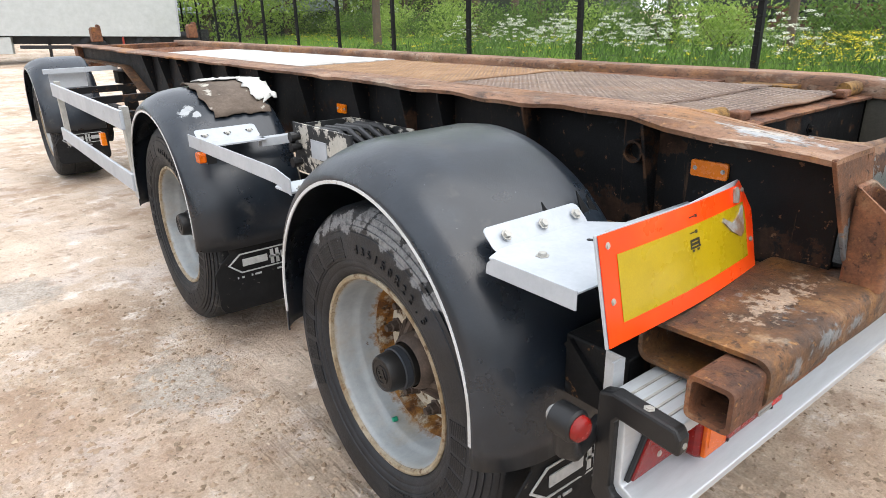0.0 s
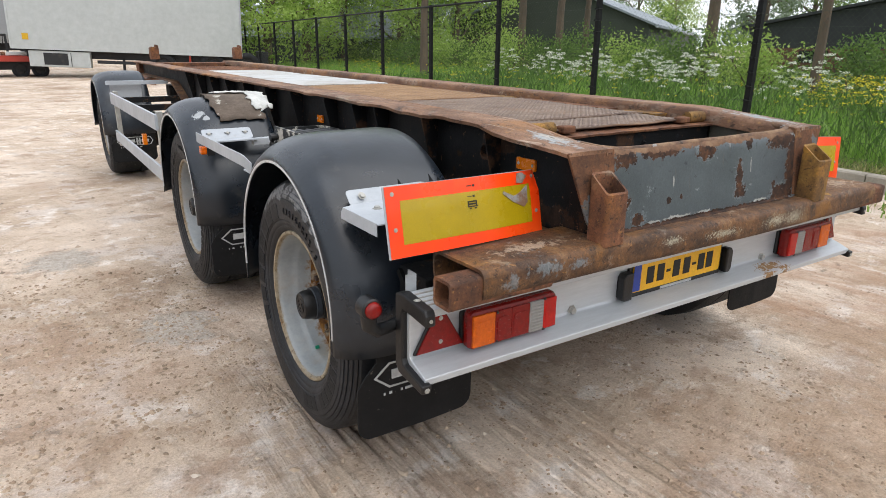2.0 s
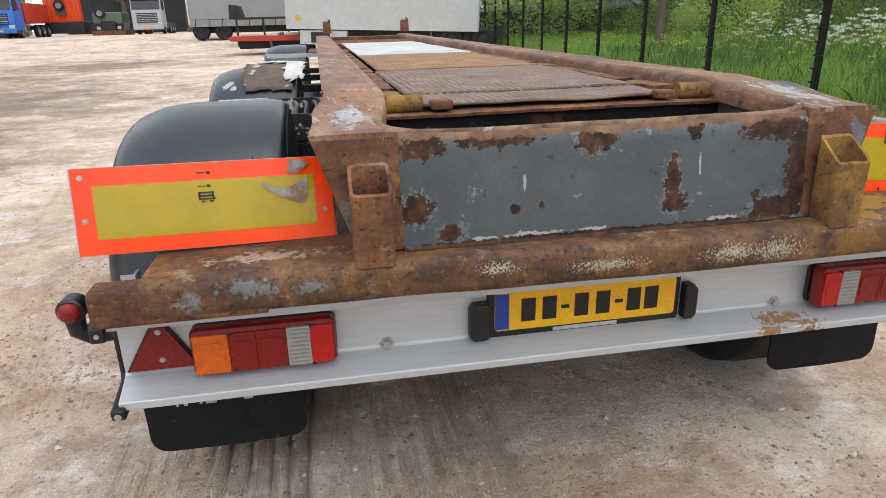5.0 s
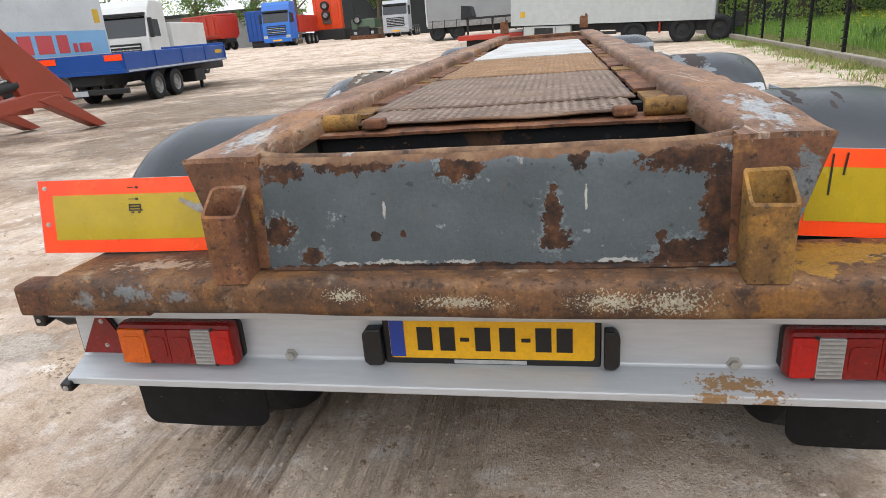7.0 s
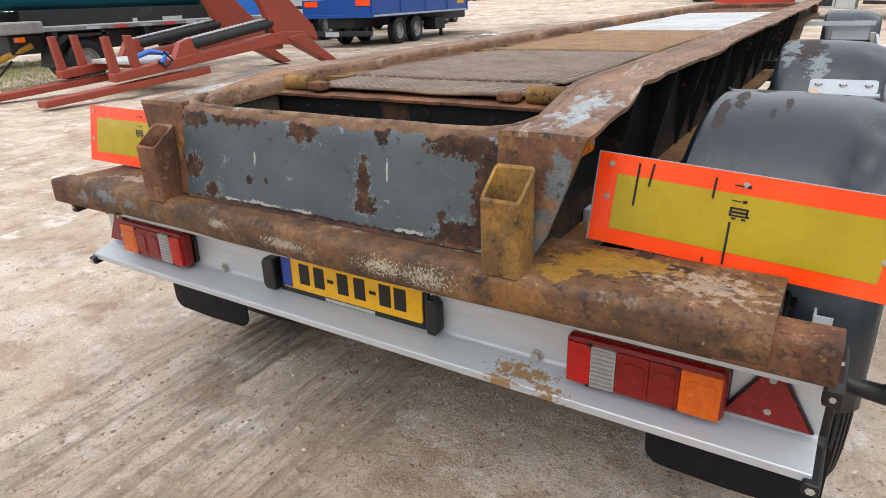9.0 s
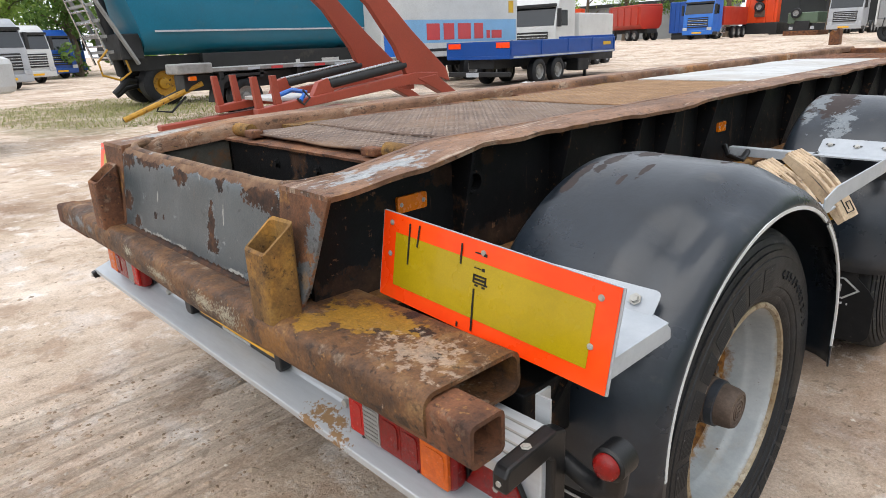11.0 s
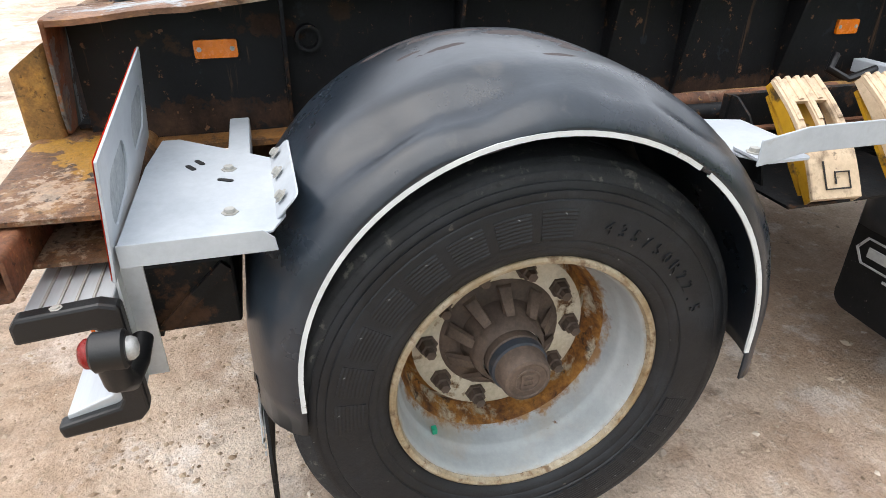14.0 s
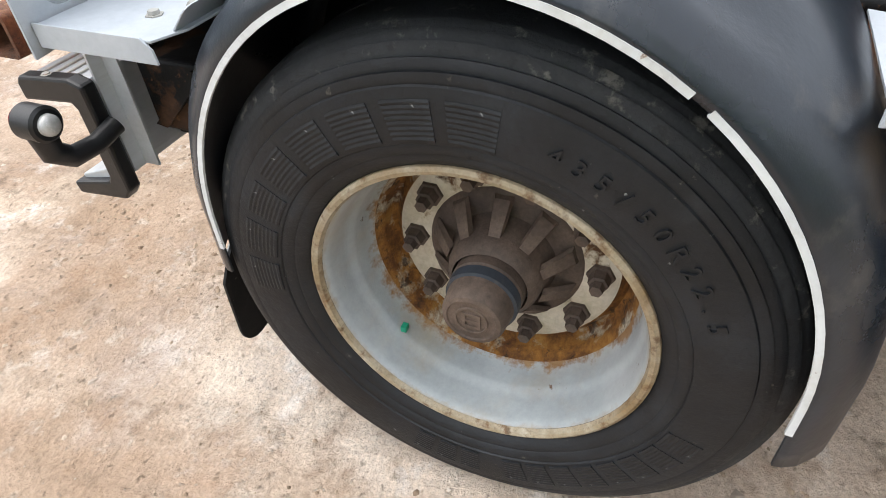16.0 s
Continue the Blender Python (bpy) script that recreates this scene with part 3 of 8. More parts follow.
def yard_rise(x, y):
    """The yard climbs towards the row of lorries at its far end, beside the level verge."""
    return 0.88 * min(1.0, max(0.0, (y - 31) / 15)) * min(1.0, max(0.0, (4.0 + 0.081 * y - x) / 5))


# wheel tracks in the dirt: from, to, half width, rib period, depth
TRACKS = [((-0.98, 1.3), (-1.0, -1.7), 0.17, 0.066, 0.017), ((-0.42, 1.1), (-0.33, -1.7), 0.09, 0.075, 0.012), ((0.88, 0.9), (0.84, -1.6), 0.11, 0.07, 0.008),
          ((1.55, -1.6), (1.65, 3.2), 0.13, 0.07, 0.010), ((1.9, -1.2), (2.1, 3.6), 0.12, 0.07, 0.008), ((-2.2, 2.8), (-1.75, -1.6), 0.13, 0.07, 0.006)]


def track_relief(x, y):
    """Ribs, cross lugs and a shallow rut along each wheel track, worn away in places."""
    h = 0.0
    for (x0, y0), (x1, y1), half, period, deep in TRACKS:
        l = math.hypot(x1 - x0, y1 - y0)
        ux, uy = (x1 - x0) / l, (y1 - y0) / l
        t = (x - x0) * ux + (y - y0) * uy
        if not -0.3 < t < l + 0.3:
            continue
        q = (x - x0) * uy - (y - y0) * ux + 0.03 * noise.noise(Vector((t * 1.3, x0, y0)))
        if abs(q) > half * 1.5:
            continue
        keep = min(1.0, max(0.0, 0.55 + 1.5 * noise.noise(Vector((x * 1.7, y * 1.7, x0 * 3)))))
        keep *= min(1.0, max(0.0, (t + 0.3) / 0.4)) * min(1.0, max(0.0, (l + 0.3 - t) / 0.4)) * min(1.0, max(0.0, (half * 1.5 - abs(q)) / (half * 0.4)))
        rib = 1.0 - 2.0 * max(0.0, math.sin(6.283 * (q / period + 0.25 * noise.noise(Vector((t * 2.5, q * 9, x0)))))) ** 2
        lug = max(0.0, math.sin(6.283 * (t + abs(q) * 0.7) / 0.10)) * (0.5 if abs(q) > half * 0.45 else 0.15)
        h += deep * keep * (0.5 * rib + 0.35 * lug - 0.5)
    return h


def ground_height(x, y):
    near = math.exp(-((x / 30) ** 2 + (y / 30) ** 2))
    h = 0.014 * noise.noise(Vector((x * 0.9, y * 0.9, 0))) + 0.008 * noise.noise(Vector((x * 3.1, y * 3.1, 4)))
    h += 0.006 * noise.noise(Vector((x * 1.2 + y * 2.0, y * 0.3 - x * 6.5, 7)))
    h += 0.05 * noise.noise(Vector((x * 0.12, y * 0.12, 9))) * min(1.0, max(0.0, (math.hypot(x, y - 2) - 5) / 10))
    for rx, w in ((-2.9, 0.16), (-3.15, 0.12), (2.4, 0.14)):
        q = x - rx - 0.25 * math.sin(y * 0.35 + rx)
        h -= 0.012 * math.exp(-(q / w) ** 2)
    if -4 < x < 3.2 and -2.4 < y < 4.2:
        h += track_relief(x, y) + 0.004 * noise.noise(Vector((x * 11, y * 11, 2)))
    rise = 0.09 * min(1.0, max(0.0, (x - 2.8) / 2.0)) * min(1.0, max(0.0, (30 - abs(y)) / 10)) * (1.0 if x < 9 else max(0.0, (14 - x) / 5))
    return h * (0.4 + 0.6 * near) - 0.006 + rise + yard_rise(x, y)


xs, ys = span(-900, 900, -6.5, 4.6, 0.06), span(-900, 900, -3.5, 7, 0.06)
xs = sorted(set(xs) | set(round(-2.6 + 0.02 * i, 3) for i in range(246)) | set(round(-1.27 + 0.02 * i, 3) for i in range(56)))
ys = sorted(set(ys) | set(round(-1.9 + 0.02 * i, 3) for i in range(150)))
me = bpy.data.meshes.new("ground")
me.from_pydata([(x, y, ground_height(x, y)) for y in ys for x in xs], [],
               [(j * len(xs) + i, j * len(xs) + i + 1, (j + 1) * len(xs) + i + 1, (j + 1) * len(xs) + i) for j in range(len(ys) - 1) for i in range(len(xs) - 1)])
me.polygons.foreach_set("use_smooth", [True] * len(me.polygons))
DIRT = surface("compacted_dirt_and_gravel", R("9b8775", "bba894", "d2c0ae", "e2d4c4"), 0.8, 0.92, 0, 0.9, 95, 0.5, [
    {"tones": R("d8cdc4", "cabdb2"), "noise": (1.7, 0.53, 0.62), "amount": 0.8}, {"tones": R("e6ded6"), "noise": (4.2, 0.56, 0.64), "amount": 0.75}, {"tones": R("8a6c56", "9c7f69"), "noise": (0.5, 0.50, 0.66), "amount": 0.6},
    {"tones": R("947a64", "a68d78"), "noise": (3.1, 0.54, 0.62), "amount": 0.6}, {"tones": R("5c5146"), "noise": (8.0, 0.61, 0.69), "amount": 0.5},
    {"tones": R("4a3f35", "64574a", "7a6c5e"), "scale": 0.6, "on": "XY", "spots": [(-8.5, 13, 5, 8), (-13, 20, 6, 7), (-6.5, 8, 3, 3.5), (-20, 24, 6, 5), (-9, 27, 5, 5)], "fray": 2.8, "fray_scale": 0.9, "edge": (0.0, 0.7), "amount": 0.75},
    {"tones": R("6c6a48", "80785a"), "on": "XY", "spots": [(-17.5, 5.4, 6, 4.2), (-14, 3.4, 3, 1.6)], "fray": 2.6, "fray_scale": 1.2, "edge": (0.0, 0.6), "amount": 0.75}, {"tones": R("866a52", "9c7f64"), "on": "XY", "spots": [(0.95, -0.45, 0.9, 0.6), (1.6, 0.0, 0.5, 0.9)], "fray": 2.6, "fray_scale": 3.0, "edge": (0.0, 0.6), "amount": 0.6},
    {"tones": R("c9c3ba", "b0a89e", "8f877c"), "scale": 40, "on": "XY", "spots": [(-1.45, 2.06, 0.22, 0.3), (-2.6, 1.2, 0.3, 0.2), (-1.9, 3.6, 0.25, 0.3)], "fray": 2.4, "fray_scale": 9, "edge": (0.0, 0.4), "amount": 0.8, "lift": 0.8},
    # the first, dark streaks paint groove shade of the wheel tracks into the colour
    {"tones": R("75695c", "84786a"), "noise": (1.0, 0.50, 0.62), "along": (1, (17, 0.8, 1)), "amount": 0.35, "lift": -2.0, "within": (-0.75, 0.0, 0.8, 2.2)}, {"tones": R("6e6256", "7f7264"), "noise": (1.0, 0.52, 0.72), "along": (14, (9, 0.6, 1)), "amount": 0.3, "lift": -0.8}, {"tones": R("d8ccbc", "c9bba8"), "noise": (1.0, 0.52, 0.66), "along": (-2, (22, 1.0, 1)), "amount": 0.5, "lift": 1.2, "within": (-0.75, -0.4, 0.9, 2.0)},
    {"tones": R("4c433a", "62574b"), "noise": (38.0, 0.62, 0.68), "amount": 0.45, "lift": 0.7}, {"tones": R("d2cbc0", "b6ab9c"), "noise": (46.0, 0.63, 0.69), "amount": 0.5, "lift": 0.8}, {"tones": R("7d6a58", "90806c"), "noise": (12.0, 0.56, 0.68), "amount": 0.4, "lift": -0.5}, {"tones": R("e6dccf"), "noise": (10.0, 0.58, 0.70), "amount": 0.45, "lift": 0.9}, {"tones": R("8f6a4e", "a5836a", "b0937c"), "scale": 3, "noise": (1.0, 0.44, 0.60), "along": (10, (5, 1.0, 1)), "within": (2.6, 0.2, 1.5, 1.8), "amount": 0.6, "lift": 0.8}],
    spec=0.2, relief=0.016, mid=22)
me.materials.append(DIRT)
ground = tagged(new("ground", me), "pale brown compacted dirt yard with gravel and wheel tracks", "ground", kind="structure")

# ---- the trailer ----
trailer = base("container_trailer", "three-axle container trailer chassis with rusted rails and black mudguards", "trailer")
AXLES = (0.838, 2.65, 6.82)


def rail_top(y):
    return 1.157 + 0.04 * min(1.0, max(0.0, (y + 0.02) / 0.46)) ** 1.2 + 0.003 * max(0.0, y - 0.5)


def rail_outer(y):
    if y < 0.24:
        return 0.684
    if y < 0.5:
        return 0.684 - 0.034 * (y - 0.24) / 0.26
    return 0.65


def rail_inner(y):
    """The well at the rear widens towards the panel."""
    if y < 0.04:
        return 0.505
    return 0.485 + 0.044 * min(1.0, max(0.0, (0.40 - y) / 0.30))


def steps(a, b, s):
    n = max(1, round((b - a) / s))
    return [a + (b - a) * i / n for i in range(n + 1)]


def rail(side, seed):
    # top flange with a bent, battered outer edge
    secs = []
    for y in steps(-0.018, 8.0, 0.055):
        t, o = rail_top(y), rail_outer(y)
        dent = 0.022 * max(0.0, noise.noise(Vector((y * 2.3, seed, 0.3)))) + 0.006 * noise.noise(Vector((y * 9, seed, 2)))
        o2 = o - 0.012 * abs(noise.noise(Vector((y * 3.0, seed, 5))))
        inner = rail_inner(y)
        prof = [(inner, t), (0.60, t + 0.001), (o2 - 0.02, t - dent * 0.3), (o2, t - 0.004 - dent), (o2 - 0.003, t - 0.016 - dent), (0.60, t - 0.014), (inner, t - 0.014)]
        secs.append([(side * u, y, v) for u, v in prof])
    flange = part("rail_top_flange", loft(bmesh.new(), secs), RAIL, trailer, "long rusted steel rail with a dented edge", True)
    secs = []
    for y in steps(0.05, 8.0, 0.07):
        t = rail_top(y) + 0.001
        w = 0.004 * noise.noise(Vector((y * 4, seed, 8)))
        secs.append([(side * (u + w + rail_inner(y) - 0.485), y, t + v) for u, v in ((0.505, 0.0), (0.487, 0.0), (0.478, -0.006), (0.474, -0.018), (0.473, -0.052), (0.482, -0.054), (0.484, -0.02), (0.49, -0.012), (0.505, -0.012))])
    part("rail_inner_lip", loft(bmesh.new(), secs), RAIL, flange, "rusted inner lip of the rail", True)
    secs = []
    for y in steps(0.0, 8.0, 0.1):
        low = 0.872 if y < 5.2 else min(1.08, 0.872 + (y - 5.2) * 0.35)
        secs.append([(side * u, y, v) for u, v in ((0.555, rail_top(y) - 0.014), (0.567, rail_top(y) - 0.014), (0.567, low), (0.555, low))])
    part("rail_web", loft(bmesh.new(), secs), WEB, flange, "black painted rail web rusting at its foot")
    part("inner_plate", loft(bmesh.new(), [[(side * (rail_inner(y) + k), y, v) for k, v in ((0.006, 0.93), (0.011, 0.93), (0.011, 1.14), (0.006, 1.14))] for y in steps(0.045, 0.349, 0.05)]), INNER_GREY, flange, "grey inner plate with rust")
    secs = []
    for y in steps(0.02, 8.0, 0.09):
        low = 0.872 if y < 5.2 else min(1.08, 0.872 + (y - 5.2) * 0.35)
        w = 0.004 * noise.noise(Vector((y * 5, seed, 1)))
        secs.append([(side * u, y, v + w) for u, v in ((0.47, low), (0.645, low), (0.645, low - 0.014), (0.47, low - 0.014))])
    part("rail_bottom_flange", loft(bmesh.new(), secs), BEAM, flange)
    for y in (0.445, 0.86, 1.27, 1.50, 1.84, 2.33, 2.80, 3.26, 3.72, 4.18, 4.62, 5.06):
        part("stiffener", outline(bmesh.new(), [(0.567, 0.874), (0.575, 0.874), (0.642, rail_top(y) - 0.035), (0.642, rail_top(y) - 0.016), (0.567, rail_top(y) - 0.016)],
                                  lambda u, v, s: (side * u, s, v), y - 0.004, y + 0.004), BLACK_STEEL, flange)
    # pipe end in the web
    part("pipe_socket", hollow(bmesh.new(), rounded(-0.03, 0.03, -0.03, 0.03, 0.0299, 5), rounded(-0.023, 0.023, -0.023, 0.023, 0.0229, 5),
                               lambda u, v, s: (side * s, 0.50 + u, 1.085 + v), 0.567, 0.595), BLACK_STEEL, flange)
    for y, z, w in ((0.294, 1.068, 0.094), (2.06, 1.05, 0.075)):
        r = part("side_reflector", outline(bmesh.new(), rounded(y - w / 2, y + w / 2, z - 0.02, z + 0.02, 0.005, 2), lambda u, v, s: (side * s, u, v), 0.568, 0.577), AMBER_REFLECTOR, trailer, "amber side reflector")
        for q in (-0.38, 0.38):
            part("screw", bolt(bmesh.new(), (side * 0.577, y + q * w, z), (side, 0, 0), 0.004, 0.003), STEEL, r)
    # end plate that closes the rail
    pts = [(0.497, 1.156), (0.497, 0.90), (0.585, 0.90), (0.615, 0.95), (0.684, 1.150), (0.682, 1.156)]
    part("rail_end_plate", outline(bmesh.new(), pts, lambda u, v, s: (side * u, s + (v - 0.9) * 0.12, v), -0.0475, -0.038), END_PLATE, flange, "rusted rail end plate with grey paint left on it", bevel=0.002)
    return flange


GREY_WORN = mat("pale_worn_paint", rgb("a9aaa8"), rgb("8d8c89"), 9, 0.6, 0, 0.3, 90, spot=rgb("84664f"), spot_at=0.47, spot_scale=11, spot_soft=0.08)
rail(-1, 3.0)
rail(1, 11.0)

# grey rear panel with a rolled top edge
secs = []
for x in steps(-0.498, 0.525, 0.06):
    w = 0.003 * noise.noise(Vector((x * 5, 2, 0)))
    sag = -0.004 * math.cos(x * 3)
    prof = [(-0.058, 0.90), (-0.046, 0.905), (-0.034 + w, 1.0), (-0.02 + w, 1.11), (-0.018 + w, 1.132), (-0.008, 1.146), (0.008, 1.151), (0.024, 1.147), (0.032, 1.134), (0.030, 1.12), (0.0, 1.12), (-0.012, 1.1), (-0.026, 0.99), (-0.03, 0.9)]
    secs.append([(x, u, v + sag) for u, v in prof])
panel = part("rear_panel", loft(bmesh.new(), secs), GREY_PAINT, trailer, "grey-blue painted rear panel flaking to rust", True)


# rear beam: a wide box section, open at its ends, with a smaller square tube in its lower corner
secs = []
outer, inner = rounded(-0.112, 0.135, 0.806, 0.897, 0.026), rounded(-0.103, 0.126, 0.815, 0.888, 0.02)


def beam_at(x, u, v):
    """The beam bulges a little backwards and down in its middle."""
    k = max(0.0, 1 - ((x - 0.28) / 0.72) ** 2)
    dent = 0.003 * noise.noise(Vector((x * 5, u * 12, v * 12)))
    return (x, u - (0.018 * k if u < 0 else 0) + dent, v - 0.03 * max(0, u) - (0.002 * k if v < 0.85 else 0) + dent * 0.6)


bm = bmesh.new()
rings = [[[bm.verts.new(beam_at(x, u, v)) for u, v in prof] for x in steps(-1.045, 1.045, 0.06)] for prof in (outer, inner)]
n_ = len(outer)
for lay in rings:
    for p, q in zip(lay, lay[1:]):
        for j in range(n_):
            bm.faces.new((p[j], p[(j + 1) % n_], q[(j + 1) % n_], q[j]))
for e in (0, -1):
    for j in range(n_):
        bm.faces.new((rings[0][e][j], rings[0][e][(j + 1) % n_], rings[1][e][(j + 1) % n_], rings[1][e][j]))
beam = part("rear_beam", bm, BEAM, trailer, "heavy rusted box-section rear beam, open at its ends", True)
for side in (-1, 1):
    t = part("square_tube", hollow(bmesh.new(), rounded(-0.106, -0.026, 0.802, 0.882, 0.012, 3), rounded(-0.098, -0.034, 0.811, 0.873, 0.008, 3),
                                   lambda u, v, s: (side * s, u, v), 0.8, 1.145), RUST, beam, "rusted square tube end", True)
    px = -0.567 if side < 0 else 0.553
    o, i = rounded(px - 0.044, px + 0.044, -0.112, -0.034, 0.012, 3), rounded(px - 0.037, px + 0.037, -0.105, -0.041, 0.008, 3)
    bm = bmesh.new()
    rings = []
    for prof, zf in ((o, 0), (o, 1), (i, 1), (i, 0)):
        rings.append([bm.verts.new((u, v - (0.014 if side > 0 else 0), (0.888 if zf == 0 else 1.042 + 0.055 * (v + 0.112) / 0.078 + 0.004 * noise.noise(Vector((u * 40, v * 40, side)))))) for u, v in prof])
    for k in range(4):
        p, q = rings[k], rings[(k + 1) % 4]
        for j in range(len(o)):
            bm.faces.new((p[j], p[(j + 1) % len(o)], q[(j + 1) % len(o)], q[j]))
    part("stake_pocket", bm, RUST_ORANGE if side > 0 else RUST, beam, "rusted steel stake pocket, open on top", True)
# rolled top edge of the panel, running round into the rails
edge_pts = [(-0.535, 0.10, 1.156), (-0.527, 0.06, 1.153), (-0.51, 0.026, 1.149), (-0.46, 0.012, 1.143), (-0.40, 0.010, 1.1405)]
edge_pts += [(x, 0.009 + 0.003 * noise.noise(Vector((x * 7, 0, 3))), 1.1395 + 0.002 * noise.noise(Vector((x * 6, 4, 1)))) for x in steps(-0.33, 0.33, 0.06)]
edge_pts += [(-x, y, z) for x, y, z in edge_pts[4::-1]]
part("rolled_edge", tube(bmesh.new(), edge_pts, 0.0135, 10), EDGE_RUST, panel, "rusted rolled top edge with paint chips", True)
for side in (-1, 1):
    arc = [(0.53 - 0.06 + 0.06 * math.sin(radians(t)), 0.06 - 0.06 * math.cos(radians(t))) for t in steps(0, 90, 15)]
    part("corner_gusset", outline(bmesh.new(), [(0.532, -0.02)] + arc[::-1], lambda u, v, s: (side * u, v, s), 1.132, 1.146), EDGE_RUST, panel)

# cross beam behind the panel with its thin top plate
bm = boxes((-0.485, 0.485, 0.35, 0.40, 0.93, 1.128))
cross = part("cross_beam", bm, BLACK_STEEL, trailer, "black cross beam")
secs = []
for x in steps(-0.49, 0.49, 0.04):
    w = 0.006 * noise.noise(Vector((x * 8, 1, 5)))
    secs.append([(x, 0.332 + w, 1.132 + w), (x, 0.43, 1.140 + w), (x, 0.43, 1.147 + w), (x, 0.330 + w, 1.140 + w)])
part("top_plate", loft(bmesh.new(), secs), RUST, cross, "bent rusted plate edge")
for x in (-0.43, 0.43):
    part("tube_stub", tube(bmesh.new(), [(x - 0.05, 0.385, 1.165), (x + 0.05, 0.385, 1.165)], 0.024, 12), RUST_ORANGE, cross, smooth=True)
part("hook_block", boxes((-0.36, -0.30, 0.345, 0.39, 1.148, 1.175)), RUST, cross, bevel=0.006)
part("hook_block", boxes((0.30, 0.36, 0.35, 0.39, 1.148, 1.172)), RUST, cross, bevel=0.006)
for x in (-0.16, 0.08):
    part("bolt", bolt(bmesh.new(), (x, 0.35, 1.08), (0, -1, 0), 0.012, 0.012), BLACK_STEEL, cross)
part("floor_gusset", boxes((-0.55, 0.55, -0.03, 0.40, 0.9, 0.91)), BLACK_STEEL, trailer)


# deck: cross members, tread plates and side strips
def tread_plate(name, x0, x1, y0, y1, z, material, label):
    bm = bmesh.new()
    cols, rows = steps(x0, x1, 0.07), steps(y0, y1, 0.07)
    def h(x, y):
        e = min(x - x0, x1 - x, y - y0, y1 - y)
        return z + 0.0022 * noise.noise(Vector((x * 4, y * 3, z))) + (0.004 * noise.noise(Vector((x * 9, y * 9, 2))) if e < 0.03 else 0)
    grid = [[bm.verts.new((x, y + (0.012 * noise.noise(Vector((x * 11, y0, 1))) if y in (rows[0], rows[-1]) else 0), h(x, y))) for x in cols] for y in rows]
    for a, b in zip(grid, grid[1:]):
        for i in range(len(cols) - 1):
            bm.faces.new((a[i], a[i + 1], b[i + 1], b[i]))
    ob = part(name, bm, material, trailer, label, True, solid=0.006)
    # raised lozenges
    vs, fs = [], []
    for j, y in enumerate(steps(y0 + 0.02, y1 - 0.02, 0.026)):
        for i, x in enumerate(steps(x0 + 0.02, x1 - 0.02, 0.026)):
            sgn = 1 if (i + j) % 2 else -1
            k = len(vs)
            zz = h(x, y) + 0.003
            d, e = Vector((0.0125, 0.006 * sgn, 0)), Vector((-0.0025 * sgn, 0.0042, 0))
            c = Vector((x, y, zz))
            vs += [c - d, c - e, c + d, c + e, c + Vector((0, 0, 0.0032))]
            fs += [(k, k + 1, k + 4), (k + 1, k + 2, k + 4), (k + 2, k + 3, k + 4), (k + 3, k, k + 4)]
    m = bpy.data.meshes.new("tread_pattern")
    m.from_pydata(vs, [], fs)
    m.materials.append(TREAD_TOP_ORANGE if material is TREAD_ORANGE else TREAD_TOP)
    pat = new("tread_pattern", m)
    pat.parent = ob
    tagged(pat, kind="stuff")
    return ob


tread_plate("deck_plate", -0.385, 0.36, 0.372, 0.64, 1.158, TREAD, "rusted steel tread plate with a frayed edge")
tread_plate("deck_plate", -0.40, 0.385, 0.62, 1.64, 1.163, TREAD, "rusted steel tread plate")
tread_plate("deck_plate", -0.385, 0.385, 1.65, 3.02, 1.166, TREAD_ORANGE, "orange-brown rusted tread plate")
secs = [[(-0.385, y, 1.173 + w), (0.385, y, 1.173 + w), (0.385, y, 1.165 + w), (-0.385, y, 1.165 + w)] for y in steps(3.04, 5.84, 0.1) for w in (0.004 * noise.noise(Vector((0, y * 2, 3))),)]
part("deck_plate", loft(bmesh.new(), secs), WHITE_PLATE, trailer, "white painted deck plate")
for y in (0.62, 0.98, 1.34, 1.70, 2.05, 2.40, 2.76, 3.12, 3.5, 3.9, 4.3):
    part("cross_member", boxes((-0.555, 0.555, y - 0.03, y + 0.03, 1.04, 1.150)), BLACK_STEEL, trailer)
for y in (5.94, 6.18, 6.42, 6.66, 6.90, 7.14):
    part("cross_member", boxes((-0.50, 0.50, y - 0.05, y + 0.045, 1.11, 1.17)), RUST, trailer, bevel=0.006)
for side in (-1, 1):
    for k, y in enumerate((0.66, 1.0, 1.36, 1.72, 2.07, 2.42, 2.78, 3.14, 3.52, 3.92, 4.32)):
        l = 0.10 + 0.05 * ((k * 7) % 3)
        secs = []
        for q in steps(y - l, y + l, 0.04):
            w = 0.010 * noise.noise(Vector((q * 9, side, 4)))
            secs.append([(side * (0.405 + w), q, 1.150 + w * 0.5), (side * 0.474, q, 1.152), (side * 0.474, q, 1.164), (side * (0.405 + w), q, 1.163 + w * 0.5)])
        part("side_block", loft(bmesh.new(), secs), RUST if k % 3 else RUST_ORANGE, trailer)
